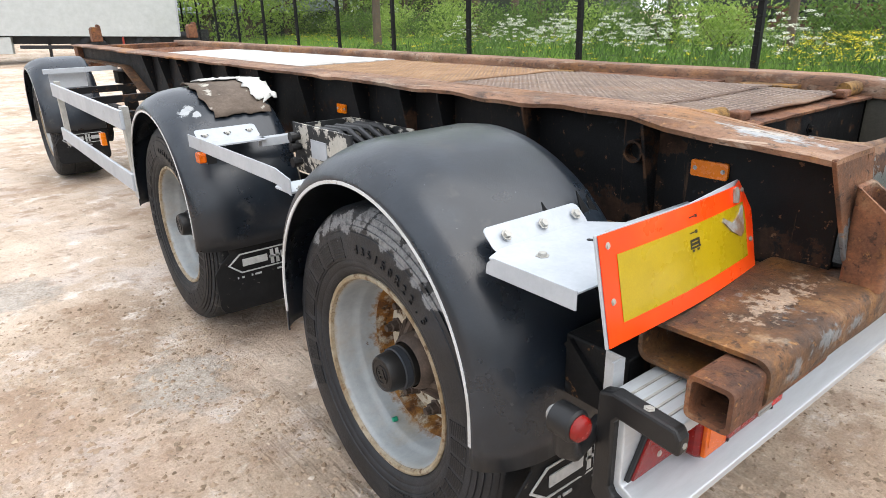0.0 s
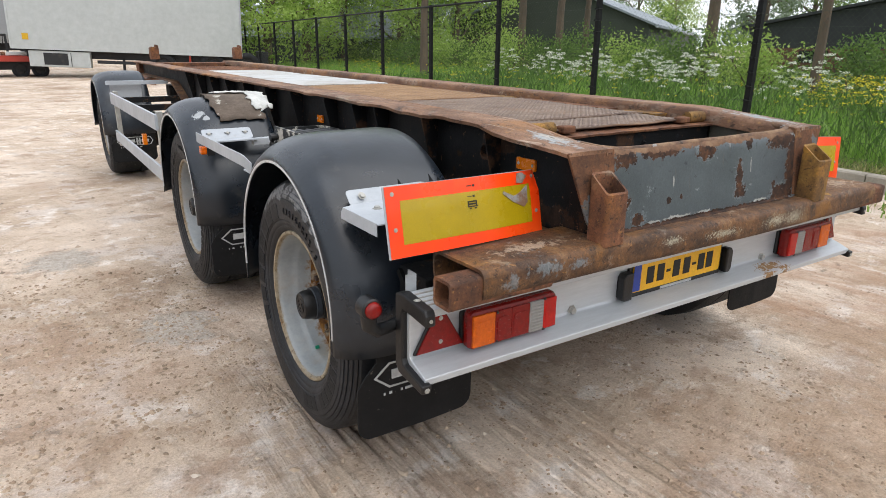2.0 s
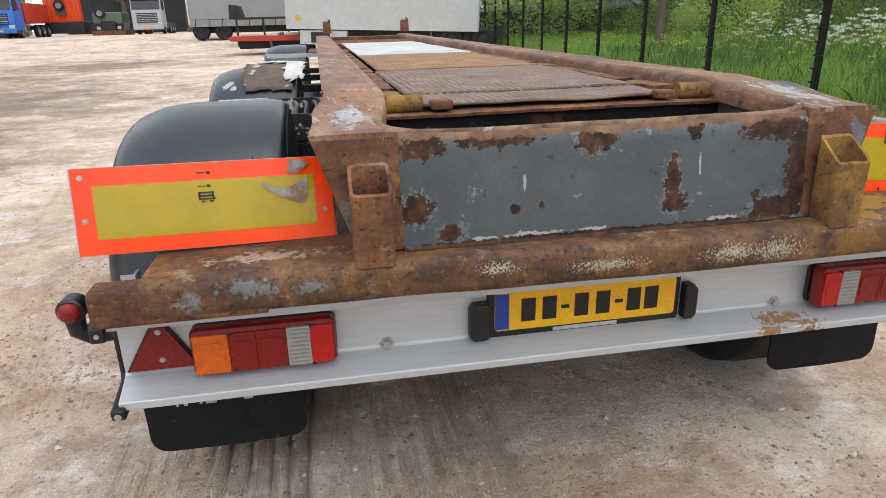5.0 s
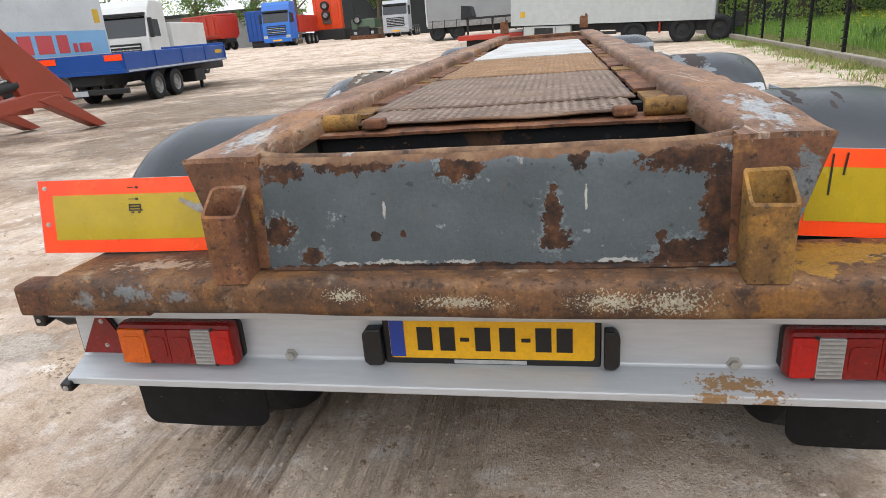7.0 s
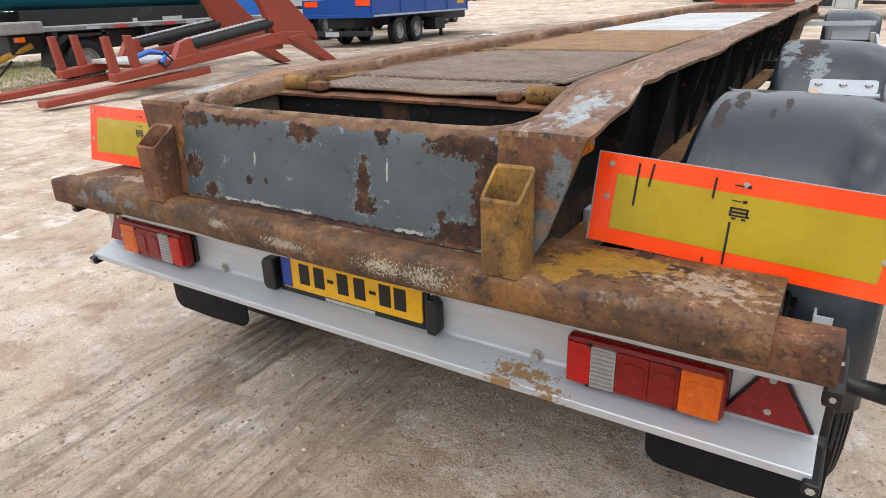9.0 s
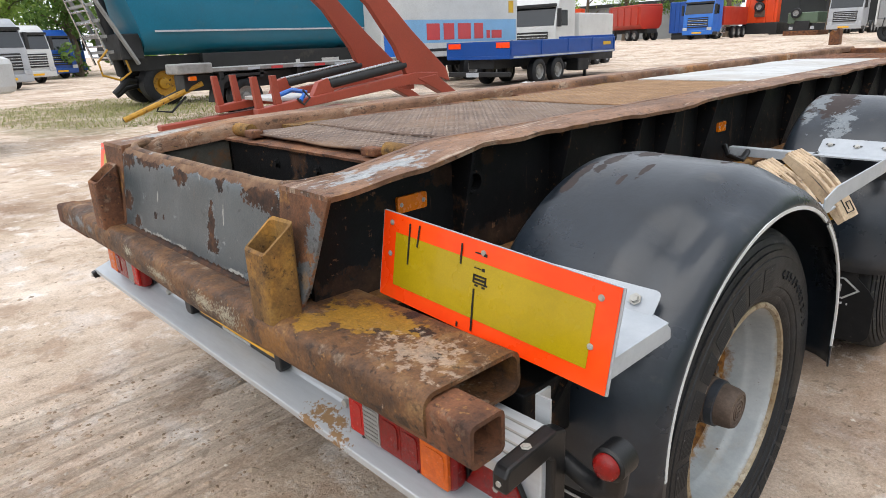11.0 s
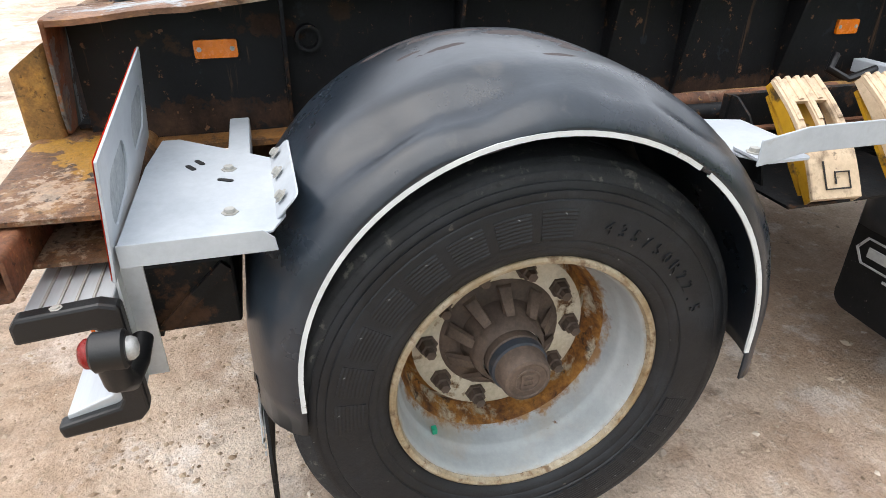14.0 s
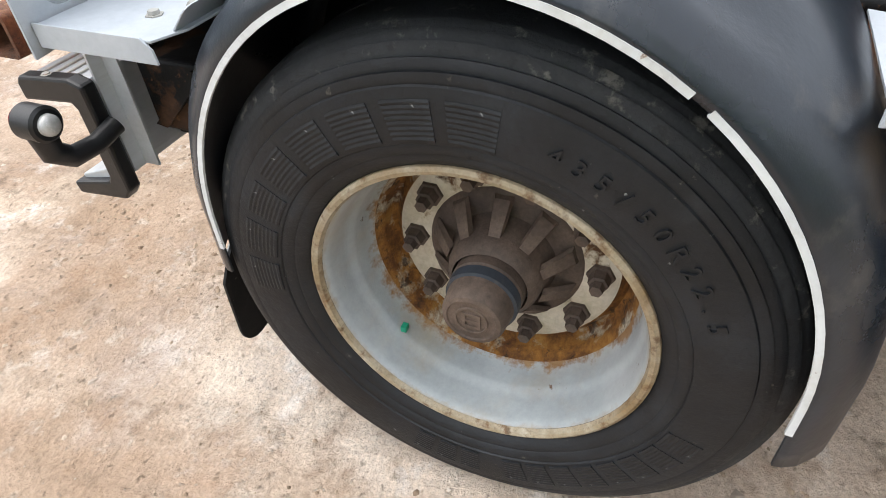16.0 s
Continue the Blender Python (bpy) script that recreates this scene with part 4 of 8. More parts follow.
# container horns at the front
for x in (-0.5, 0.5):
    horn = part("container_horn", outline(bmesh.new(), [(x - 0.05, 1.20), (x + 0.05, 1.20), (x + 0.045, 1.36), (x + 0.02, 1.375), (x + 0.015, 1.34), (x - 0.03, 1.35), (x - 0.05, 1.33)], lambda u, v, s: (u, s, v + 0.055), 7.28, 7.40), RUST, trailer, "rusted container guide horn", bevel=0.008)
part("front_beam", boxes((-0.62, 0.62, 7.85, 8.05, 1.05, 1.2)), RUST, trailer, "rusted front cross beam", bevel=0.01)
bm = bmesh.new()
for a, b in (((-0.45, 7.9, 0.98), (-0.75, 10.3, 0.92)), ((0.45, 7.9, 0.98), (-0.7, 10.3, 0.92))):
    tube(bm, [a, b], 0.06, 6)
part("drawbar", bm, RUST, trailer, "rusted A-frame drawbar")
part("turntable", lathe(bmesh.new(), [(0.86, 0.5), (0.98, 0.5), (0.98, 0.42), (0.86, 0.42), (0.86, 0.5)], Matrix.Translation((0, 6.82, 0)) @ pose(0, 0, 0, 0, -90, 0), 32), BLACK_STEEL, trailer)

# ---- bumper ----
prof = [(-0.035, 0.762), (-0.035, 0.786), (0.10, 0.790), (0.10, 0.60), (0.098, 0.585), (-0.018, 0.553), (-0.020, 0.574), (0.058, 0.602), (0.064, 0.608), (0.064, 0.755), (0.058, 0.762)]
bumper = part("rear_bumper", loft(bmesh.new(), [[(x, u, v) for u, v in prof] for x in (-1.155, 1.155)]), ALU, trailer, "long white aluminium profile bumper", bevel=0.003)
for y in (-0.008, 0.018, 0.044, 0.07):
    part("groove", boxes((-1.153, 1.153, y - 0.002, y + 0.002, 0.7862 + 0.03 * (y + 0.035), 0.7895 + 0.03 * (y + 0.035))), STEEL, bumper)
for x in (-0.532, 0.566):
    part("bolt", bolt(bmesh.new(), (x, 0.064, 0.612), (0, -1, 0), 0.012, 0.014), STEEL, bumper)
    part("bolt", bolt(bmesh.new(), (x, 0.064, 0.742), (0, -1, 0), 0.012, 0.014), STEEL, bumper)
for side in (-1, 1):
    c = [(-0.05, 0.742), (-0.05, 0.775), (-0.04, 0.79), (0.085, 0.80), (0.115, 0.79), (0.118, 0.57), (0.10, 0.548), (-0.03, 0.535), (-0.035, 0.562), (0.07, 0.585), (0.078, 0.6), (0.078, 0.74), (0.07, 0.752)]
    cap = part("end_cap", outline(bmesh.new(), c, lambda u, v, s: (side * s, u, v), 1.14, 1.172), BLACK_PLASTIC, bumper, "black plastic end cap", bevel=0.006)
    part("rivet", bolt(bmesh.new(), (side * 1.156, -0.049, 0.76), (0, -1, 0), 0.006, 0.003), STEEL, bumper)
    part("rivet", bolt(bmesh.new(), (side * 1.156, 0.02, 0.795), (0, 0, 1), 0.007, 0.003), STEEL, bumper)
    part("rivet", bolt(bmesh.new(), (side * 1.156, -0.033, 0.548), (0, -1, 0), 0.006, 0.003), STEEL, bumper)
    part("hanger", boxes((side * 0.95 - 0.04, side * 0.95 + 0.04, 0.102, 0.13, 0.6, 0.795)), BLACK_STEEL, bumper)
    part("hanger_box", boxes((min(side * 0.78, side * 1.06), max(side * 0.78, side * 1.06), 0.132, 0.29, 0.655, 0.80)), BLACK_STEEL, bumper, "black steel end of the bumper carrier", bevel=0.006)
    part("brace", outline(bmesh.new(), [(0.14, 0.67), (0.165, 0.665), (0.285, 0.78), (0.27, 0.795)], lambda u, v, s: (side * s, u, v), 1.06, 1.072), BLACK_STEEL, bumper)
    part("angle_bracket", outline(bmesh.new(), [(1.105, 0.11), (1.138, 0.11), (1.138, 0.115), (1.110, 0.115), (1.110, 0.15), (1.105, 0.15)], lambda u, v, s: (side * u, v, s), 0.60, 0.835), ALU, bumper, "bare aluminium angle bracket")
    # rear lamp
    x0, x1 = 0.655, 0.99
    def slab(a, b, lo, hi, y0, y1, material, nm, parent_):
        return part(nm, outline(bmesh.new(), rounded(min(side * a, side * b), max(side * a, side * b), lo, hi, 0.003, 2), lambda u, v, s: (u, s, v), y0, y1), material, parent_, bevel=0.0015)
    lamp = part("tail_lamp", outline(bmesh.new(), rounded(min(side * x0, side * x1), max(side * x0, side * x1), 0.608, 0.720, 0.016, 4), lambda u, v, s: (u, s, v), 0.050, 0.0635), BLACK_PLASTIC, bumper, "red and amber tail lamp with a clear section", bevel=0.004)
    z0, z1 = 0.606, 0.7225
    part("lens_body", outline(bmesh.new(), rounded(min(side * 0.656, side * 0.989), max(side * 0.656, side * 0.989), z0 - 0.002, z1 + 0.003, 0.018, 5), lambda u, v, s: (u, s, v), 0.006, 0.050), DARK_RED_LENS, lamp, bevel=0.014)
    slab(0.9025, 0.981, z0 + 0.008, z1 - 0.010, 0.0, 0.009, AMBER_LENS, "amber_lens", lamp)
    slab(0.8402, 0.9018, z0 + 0.008, z1 - 0.010, 0.001, 0.009, DARK_RED_LENS, "brake_lens", lamp)
    slab(0.7710, 0.8396, z0 + 0.008, z1 - 0.010, 0.001, 0.009, DARK_RED_LENS, "rear_light_lens", lamp)
    clear = slab(0.7162, 0.7704, z0 + 0.008, z1 - 0.010, -0.001, 0.009, CLEAR_LENS, "reversing_lens", lamp)
    slab(0.664, 0.7156, z0 + 0.008, z1 - 0.010, 0.0, 0.009, RED_LENS, "fog_lens", lamp)
    for k in range(9):
        zr = z0 + 0.014 + 0.0105 * k
        part("lens_rib", boxes((min(side * 0.719, side * 0.7675), max(side * 0.719, side * 0.7675), -0.003, -0.0008, zr, zr + 0.0045)), RIM_FAR, clear)
    for a_, b_ in ((0.912, 0.972), (0.848, 0.894), (0.779, 0.832), (0.672, 0.708)):
        part("bulb_bowl", outline(bmesh.new(), rounded(min(side * a_, side * b_), max(side * a_, side * b_), z0 + 0.024, z1 - 0.030, 0.012, 4), lambda u, v, s: (u, s, v), -0.0012, 0.003), AMBER_LENS if a_ > 0.9 else DARK_RED_LENS if a_ > 0.75 else RED_LENS, lamp, bevel=0.001)
    for sx, sz in ((0.895, z1 - 0.014), (0.895, z0 + 0.012), (0.712, z0 + 0.008), (0.712, z1 - 0.01)):
        part("screw", bolt(bmesh.new(), (side * sx, 0.003, sz), (0, -1, 0), 0.004, 0.005), INK, lamp)
    # triangle reflector
    cx = side * 1.062
    part("triangle_reflector_frame", outline(bmesh.new(), [(cx - 0.085, 0.612), (cx + 0.085, 0.612), (cx + 0.006, 0.748), (cx - 0.006, 0.748)], lambda u, v, s: (u, s, v), 0.052, 0.0635), BLACK_PLASTIC, bumper, bevel=0.002)
    tri_ob = part("triangle_reflector", outline(bmesh.new(), [(cx - 0.078, 0.616), (cx + 0.078, 0.616), (cx + 0.005, 0.742), (cx - 0.005, 0.742)], lambda u, v, s: (u, s, v), 0.047, 0.052), DARK_RED_LENS, bumper, "red triangle reflector")
    part("screw", bolt(bmesh.new(), (cx, 0.047, 0.712), (0, -1, 0), 0.005, 0.003), STEEL, tri_ob)
    part("screw", bolt(bmesh.new(), (cx, 0.047, 0.64), (0, -1, 0), 0.005, 0.003), STEEL, tri_ob)
    # marker lamp on a rubber stalk
    arm = part("marker_lamp", tube(bmesh.new(), [(side * 1.14, 0.135, 0.700), (side * 1.19, 0.132, 0.687), (side * 1.235, 0.124, 0.687), (side * 1.262, 0.118, 0.71), (side * 1.264, 0.117, 0.75)], [0.018, 0.018, 0.02, 0.022, 0.024], 12), BLACK_PLASTIC, trailer, "marker lamp on a black rubber stalk", True)
    at = Matrix.Translation((side * 1.262, 0.118, 0.766)) @ pose(0, 0, 0, 0, 0, 90) @ Matrix.Diagonal((0.85, 1, 1, 1))
    part("body", lathe(bmesh.new(), [(-0.03, 0.02), (-0.03, 0.026), (-0.025, 0.031), (0.025, 0.031), (0.03, 0.026), (0.03, 0.02)], at, 24, True, True), BLACK_PLASTIC, arm, smooth=True)
    part("red_lens", lathe(bmesh.new(), [(-0.03, 0.024), (-0.04, 0.023), (-0.048, 0.016), (-0.051, 0.004)], at, 20, False, True), DARK_RED_LENS, arm, smooth=True)
    part("clear_lens", lathe(bmesh.new(), [(0.03, 0.019), (0.038, 0.0185), (0.045, 0.014), (0.048, 0.004)], at, 20, False, True), CLEAR_LENS, arm, smooth=True)

# number plate in its black holder
holder = part("plate_holder", outline(bmesh.new(), rounded(-0.268, 0.268, 0.586, 0.718, 0.008, 2), lambda u, v, s: (u, s, v), 0.042, 0.0635), BLACK_PLASTIC, bumper, "black plastic number plate holder", bevel=0.003)
pl = part("number_plate", outline(bmesh.new(), rounded(-0.25, 0.252, 0.608, 0.714, 0.008, 2), lambda u, v, s: (u, s, v), 0.037, 0.042), PLATE_YELLOW, bumper, "yellow number plate with a blue end band")
part("blue_band", boxes((-0.249, -0.212, 0.0355, 0.0372, 0.612, 0.711)), PLATE_BLUE, pl)
for k, x in enumerate((-0.16, -0.103, -0.015, 0.045, 0.132, 0.182)):
    part("character_bar", boxes((x - 0.019, x + 0.019, 0.0355, 0.0372, 0.63, 0.694)), INK, pl)
for x in (-0.06, 0.09):
    part("dash_bar", boxes((x - 0.011, x + 0.011, 0.0355, 0.0372, 0.656, 0.666)), INK, pl)
part("white_bar", boxes((-0.09, 0.09, 0.0405, 0.0422, 0.592, 0.602)), WHITE_INK, holder)
for a, b in ((-0.322, -0.272), (0.270, 0.306)):
    part("plate_lamp", outline(bmesh.new(), [(a, 0.615), (a, 0.69), (a + 0.012, 0.705), (b, 0.705), (b, 0.605), (a + 0.012, 0.603)] if a < 0 else [(a, 0.605), (a, 0.705), (b - 0.012, 0.705), (b, 0.69), (b, 0.615), (b - 0.012, 0.603)], lambda u, v, s: (u, s, v), 0.03, 0.0635), BLACK_PLASTIC, bumper, bevel=0.005)
for ob in (holder, pl):
    ob.matrix_basis = pose(-0.004, 0.012, 0.011)

bumper.matrix_basis = pose(-0.012, 0.004, -0.004, 0, 0.3, 0)


# ---- marker boards and their white brackets ----
BOARD_BACK = surface("scuffed_grey_board_back", R("7e8284", "92979a", "a6aaac"), 14, 0.6, 0, 0.2, 90, 0.4)
def marker_board(side):
    w, h = (0.565 if side < 0 else 0.58), 0.193
    m = pose(-0.925, 0.117, 0.992, -12, 1.2, 4) if side < 0 else pose(0.942, 0.139, 0.978, -6, 4.0, 1.4)
    def put(u, v, s):
        bend = 0.0
        if side < 0 and u > 0.2 and v > 0.03:
            bend = -0.02 * (u - 0.2) / 0.08 * (v - 0.03) / 0.06
        if side < 0:
            bend += 0.01 * math.cos(u * 7)
        return m @ Vector((u, s - bend, v))
    def sheet(pts, a, b):
        bm = bmesh.new()
        n = 28
        xs_ = [pts[0] + (pts[1] - pts[0]) * i / n for i in range(n + 1)]
        zs_ = [pts[2] + (pts[3] - pts[2]) * i / 6 for i in range(7)]
        for s in (a, b):
            g = [[bm.verts.new(put(x, z, s)) for x in xs_] for z in zs_]
            for p, q in zip(g, g[1:]):
                for i in range(n):
                    bm.faces.new((p[i], p[i + 1], q[i + 1], q[i]))
        return bm
    board = part("marker_board", sheet((-w / 2, w / 2, -h / 2, h / 2), 0.0, 0.0012), ORANGE, trailer, "fluorescent orange and yellow rear marker board" + (", torn at one corner" if side < 0 else ", scratched with black lines"))
    inset = part("yellow_field", sheet((-w / 2 + 0.042, w / 2 - 0.042, -h / 2 + 0.034, h / 2 - 0.04), -0.0012, -0.0008), YELLOW, board, "yellow reflective field")
    part("backing", sheet((-w / 2 + 0.002, w / 2 - 0.002, -h / 2 + 0.002, h / 2 - 0.002), 0.0016, 0.0022), BOARD_BACK, board)
    spots = ((-0.262, 0.076), (-0.262, -0.02), (0.264, 0.078), (0.262, -0.03)) if side < 0 else ((-0.262, 0.075), (-0.262, 0.005), (0.0, 0.076), (0.256, 0.07), (0.25, -0.02))
    for u, v in spots:
        bm = bmesh.new()
        bolt(bm, put(u, v, -0.001), m.to_3x3() @ Vector((0, -1, 0)), 0.0042, 0.003, 10)
        part("rivet", bm, STEEL, board)
    # small mark: bars of the size of the print
    for u0, u1, v0, v1 in ((-0.02, 0.014, 0.026, 0.03), (-0.02, -0.016, 0.012, 0.03), (0.010, 0.014, 0.012, 0.03), (-0.02, 0.018, 0.012, 0.0155), (-0.018, 0.012, 0.0185, 0.023), (-0.014, -0.006, 0.006, 0.01), (0.004, 0.012, 0.006, 0.01), (-0.02, -0.002, 0.042, 0.044), (0.0, 0.008, 0.040, 0.046), (-0.02, -0.002, 0.072, 0.0745), (0.002, 0.01, 0.07, 0.076)):
        part("print_bar", sheet((u0, u1, v0, v1), -0.0022, -0.0016), INK, board)
    if side < 0:
        def tear(pts, a, b):
            bm = bmesh.new()
            return outline(bm, pts, lambda u, v, s: put(u, v, s), a, b)
        part("bare_patch", tear([(0.19, 0.032), (0.226, 0.052), (0.222, 0.0), (0.205, -0.012), (0.16, 0.008), (0.118, 0.036), (0.122, 0.043), (0.165, 0.025)], -0.0045, -0.001), GREY_WORN, board, "scraped bare metal patch")
        part("bare_patch", tear([(0.185, 0.092), (0.21, 0.093), (0.232, 0.080), (0.205, 0.06), (0.18, 0.064)], -0.0045, -0.001), GREY_WORN, board)
    else:
        for u, v0, v1, k in ((-0.205, -0.005, 0.085, 0.0), (-0.18, 0.04, 0.088, 0.004), (-0.055, 0.04, 0.082, 0.0), (-0.012, -0.088, 0.0, -0.003), (-0.05, -0.092, -0.082, 0)):
            part("black_stroke", outline(bmesh.new(), [(u - 0.0022, v0), (u + 0.0022, v0), (u + 0.002 + k, v1), (u - 0.002 + k, v1)], lambda a, b, s: put(a, b, s), -0.0026, -0.0018), INK, board)
    # white bracket: an upright behind the board with two slots, a shelf with a lip, and a flange bolted to the mudguard
    sx = side
    z = 0.911 if side > 0 else 0.984
    shelf = part("bracket_shelf", outline(bmesh.new(), [(1.213, 0.15), (1.213, 0.375), (1.16, 0.398), (0.90, 0.402), (0.86, 0.36), (0.72, 0.20), (0.72, 0.165), (0.88, 0.15)], lambda u, v, s: (sx * u, v, s), z - 0.004, z), WHITE_METAL, trailer, "white steel bracket shelf with bolts", bevel=0.001)
    part("lip", outline(bmesh.new(), [(0.15, z - 0.034), (0.15, z + 0.004), (0.36, z + 0.004), (0.377, z - 0.012), (0.38, z - 0.034)], lambda u, v, s: (sx * s, u, v), 1.213, 1.217), WHITE_METAL, shelf, bevel=0.001)
    part("flange", outline(bmesh.new(), rounded(0.885, 1.175, z - 0.01, z + 0.048, 0.014, 3), lambda u, v, s: (sx * u, s + (v - z) * 0.75 - (0.0 if sx < 0 else 0.02), v - (0.3 if sx < 0 else 0.2) * max(0.0, v - z)), 0.402, 0.406), WHITE_METAL, shelf, bevel=0.001)
    for q in (0.915, 1.02, 1.13):
        part("bolt", bolt(bmesh.new(), (sx * q, 0.412 if sx < 0 else 0.394, z + (0.018 if sx < 0 else 0.020)), (0, -0.75, 0.66), 0.009, 0.009), STEEL, shelf)
    for q, r in ((1.13, 0.31), (0.93, 0.305)):
        part("bolt", bolt(bmesh.new(), (sx * q, r, z), (0, 0, 1), 0.0095, 0.008), STEEL, shelf)
    for q, r, a in ((0.88, 0.25, 30), (0.905, 0.235, 30), (0.985, 0.30, 60)):
        mm = Matrix.Translation((sx * q, r, z + 0.0005)) @ pose(0, 0, 0, 0, 0, sx * a)
        part("slot", outline(bmesh.new(), rounded(-0.016, 0.016, -0.005, 0.005, 0.0049, 4), lambda u, v, s: mm @ Vector((u, v, s)), 0, 0.0015), INK, shelf)
    # upright with two oval openings
    bm = bmesh.new()
    def ring(pts_o, pts_i, a, b):
        hollow(bm, pts_o, pts_i, lambda u, v, s: put(u, v, s), a, b)
    n_ = 5
    for c0, c1 in ((-w / 2 - 0.004, 0.0), (0.0, w / 2 + 0.004)):
        ring(rounded(c0, c1, -h / 2 - 0.001, h / 2 + 0.001, 0.002, n_), rounded(c0 + 0.05, c1 - 0.05, -0.045, 0.045, 0.044, n_), 0.0026, 0.0065)
    part("bracket_upright", bm, WHITE_METAL, shelf, "white upright plate with two oval openings")
    # square arm to the rail
    part("bracket_arm", boxes((min(sx * 0.57, sx * 0.90), max(sx * 0.57, sx * 0.90), 0.30, 0.345, z - 0.05, z - 0.005)), WHITE_METAL, shelf, bevel=0.004)
    return board


marker_board(-1)
marker_board(1)


# ---- mudguards ----
GPROF = [(0.765, 0.490), (0.768, 0.518), (0.785, 0.536), (0.83, 0.542), (0.95, 0.542), (1.06, 0.540), (1.10, 0.537), (1.13, 0.533), (1.155, 0.527), (1.18, 0.519), (1.2, 0.510), (1.215, 0.500), (1.238, 0.479), (1.248, 0.462), (1.2495, 0.451)]


def mudguard(axle, side, seed, rear_flap=True, rear_drop=0.10, front_drop=0.10, dents=0.0, skew=0.0):
    cy, cz = axle - (0.0 if dents > 0.03 else 0.006), 0.59 if dents > 0.03 else 0.602
    wide = 0.012 if side < 0 else 0.0
    stations = [(180, d) for d in steps(rear_drop, 0.03, 0.03)] + [(a, 0) for a in range(180, -1, -4)] + [(0, d) for d in steps(0.03, front_drop, 0.03)]
    def at(a, d, r, x):
        t = radians(a)
        return (side * (x + (wide if x > 1 else 0.0) + skew * (r * math.cos(t) + 0.06)), cy + r * math.cos(t), cz + r * math.sin(t) - d)
    secs = []
    for a, d in stations:
        row = []
        for x, r in GPROF:
            k = 0.004 * noise.noise(Vector((x * 3, a * 0.03, seed))) + (0.0022 + 0.06 * dents) * noise.noise(Vector((x * 8, a * 0.08, seed + 4)))
            if dents:
                g = 0.9 * math.exp(-((a - 118) / 24) ** 2 - ((x - 1.165) / 0.04) ** 2) + 0.5 * math.exp(-((a - 104) / 7) ** 2 - ((x - 1.2) / 0.06) ** 2) + 0.6 * math.exp(-((a - 60) / 12) ** 2 - ((x - 1.17) / 0.05) ** 2) - 0.3 * math.exp(-((a - 132) / 8) ** 2 - ((x - 1.08) / 0.06) ** 2) + 0.5 * math.exp(-((a - 124) / 5) ** 2 - ((x - 1.14) / 0.035) ** 2) - 0.25 * math.exp(-((a - 112) / 5) ** 2 - ((x - 1.15) / 0.04) ** 2) + 0.3 * math.exp(-((a - 78) / 5) ** 2 - ((x - 1.19) / 0.03) ** 2)
                k -= dents * g
            row.append(at(a, d, r + k, x))
        secs.append(row)
    bm = loft(bmesh.new(), secs, False, False)
    guard = part("mudguard", bm, GUARD_STAINED if side > 0 else GUARD, trailer, "black plastic mudguard with white edging", True, solid=0.005)
    # white edging strip
    runs = [[(180, dd) for dd in (0.045, 0.02)] + [(a, 0) for a in range(180, -1, -4)] + [(0, dd) for dd in (0.02, 0.05)]]
    if dents > 0.03:
        runs = [[(180, dd) for dd in (0.045, 0.02)] + [(a, 0) for a in range(180, 55, -4)], [(a, 0) for a in range(53, -1, -4)] + [(0, dd) for dd in (0.02, 0.05)]]
    for run in runs:
        ring = []
        for a, d in run:
            o, i = at(a, d, 0.456, 1.2525), at(a, d, 0.447, 1.2525)
            o2, i2 = at(a, d, 0.456, 1.2475), at(a, d, 0.447, 1.2475)
            ring.append([o, i, i2, o2])
        part("edging", loft(bmesh.new(), ring), TRIM, guard, "white rubber edging", True)
    # dark inner wall of the wheel arch
    liner = [(cy + 0.508 * math.cos(radians(q)), cz + 0.508 * math.sin(radians(q))) for q in range(0, 181, 6)] + [(cy + 0.30 * math.cos(radians(q)), cz + 0.30 * math.sin(radians(q))) for q in range(180, -1, -6)]
    part("arch_liner", outline(bmesh.new(), liner, lambda u, v, s: (side * s, u, v), 0.761, 0.765), FLAP, guard)
    # flap under the rear end
    if rear_flap:
        y = cy - 0.53
        secs = []
        for z in [0.56 - 0.04 * i for i in range(7)] + [0.28, 0.26, 0.245, 0.233, 0.223, 0.216, 0.212, 0.21]:
            q = max(0.0, (0.26 - z) / 0.05)
            cut = 0.05 * (1 - math.sqrt(max(0.0, 1 - q * q)))
            b = 0.006 * noise.noise(Vector((z * 6, seed, 1)))
            out = 1.15 + 0.07 * min(1.0, max(0.0, (0.47 - z) / 0.05)) + skew * -0.48
            secs.append([(side * (0.775 + cut), y - b, z), (side * 0.98, y - b - 0.006, z), (side * (out - cut), y - b, z), (side * (out - cut), y - b + 0.006, z), (side * 0.98, y - b, z), (side * (0.775 + cut), y - b + 0.006, z)])
        flap = part("mud_flap", loft(bmesh.new(), secs), FLAP, guard, "black rubber mud flap with a white emblem")
        hexo = [(0.83, 0.475), (1.11, 0.475), (1.165, 0.43), (1.11, 0.385), (0.83, 0.385), (0.80, 0.43)]
        hexi = [(0.835, 0.469), (1.106, 0.469), (1.155, 0.43), (1.106, 0.391), (0.835, 0.391), (0.81, 0.43)]
        hollow_bm = hollow(bmesh.new(), hexo, hexi, lambda u, v, s: (side * u, y - s, v), 0.006, 0.0085)
        e = part("emblem_outline", hollow_bm, WHITE_INK, flap)
        for q0, q1, v0, v1 in ((0.845, 0.92, 0.415, 0.447), (0.93, 0.945, 0.397, 0.463), (0.955, 0.97, 0.397, 0.463), (0.925, 0.975, 0.425, 0.435), (0.985, 1.1, 0.415, 0.447)):
            part("emblem_bar", boxes((min(side * q0, side * q1), max(side * q0, side * q1), y - 0.0095, y - 0.006, v0, v1)), WHITE_INK, flap)
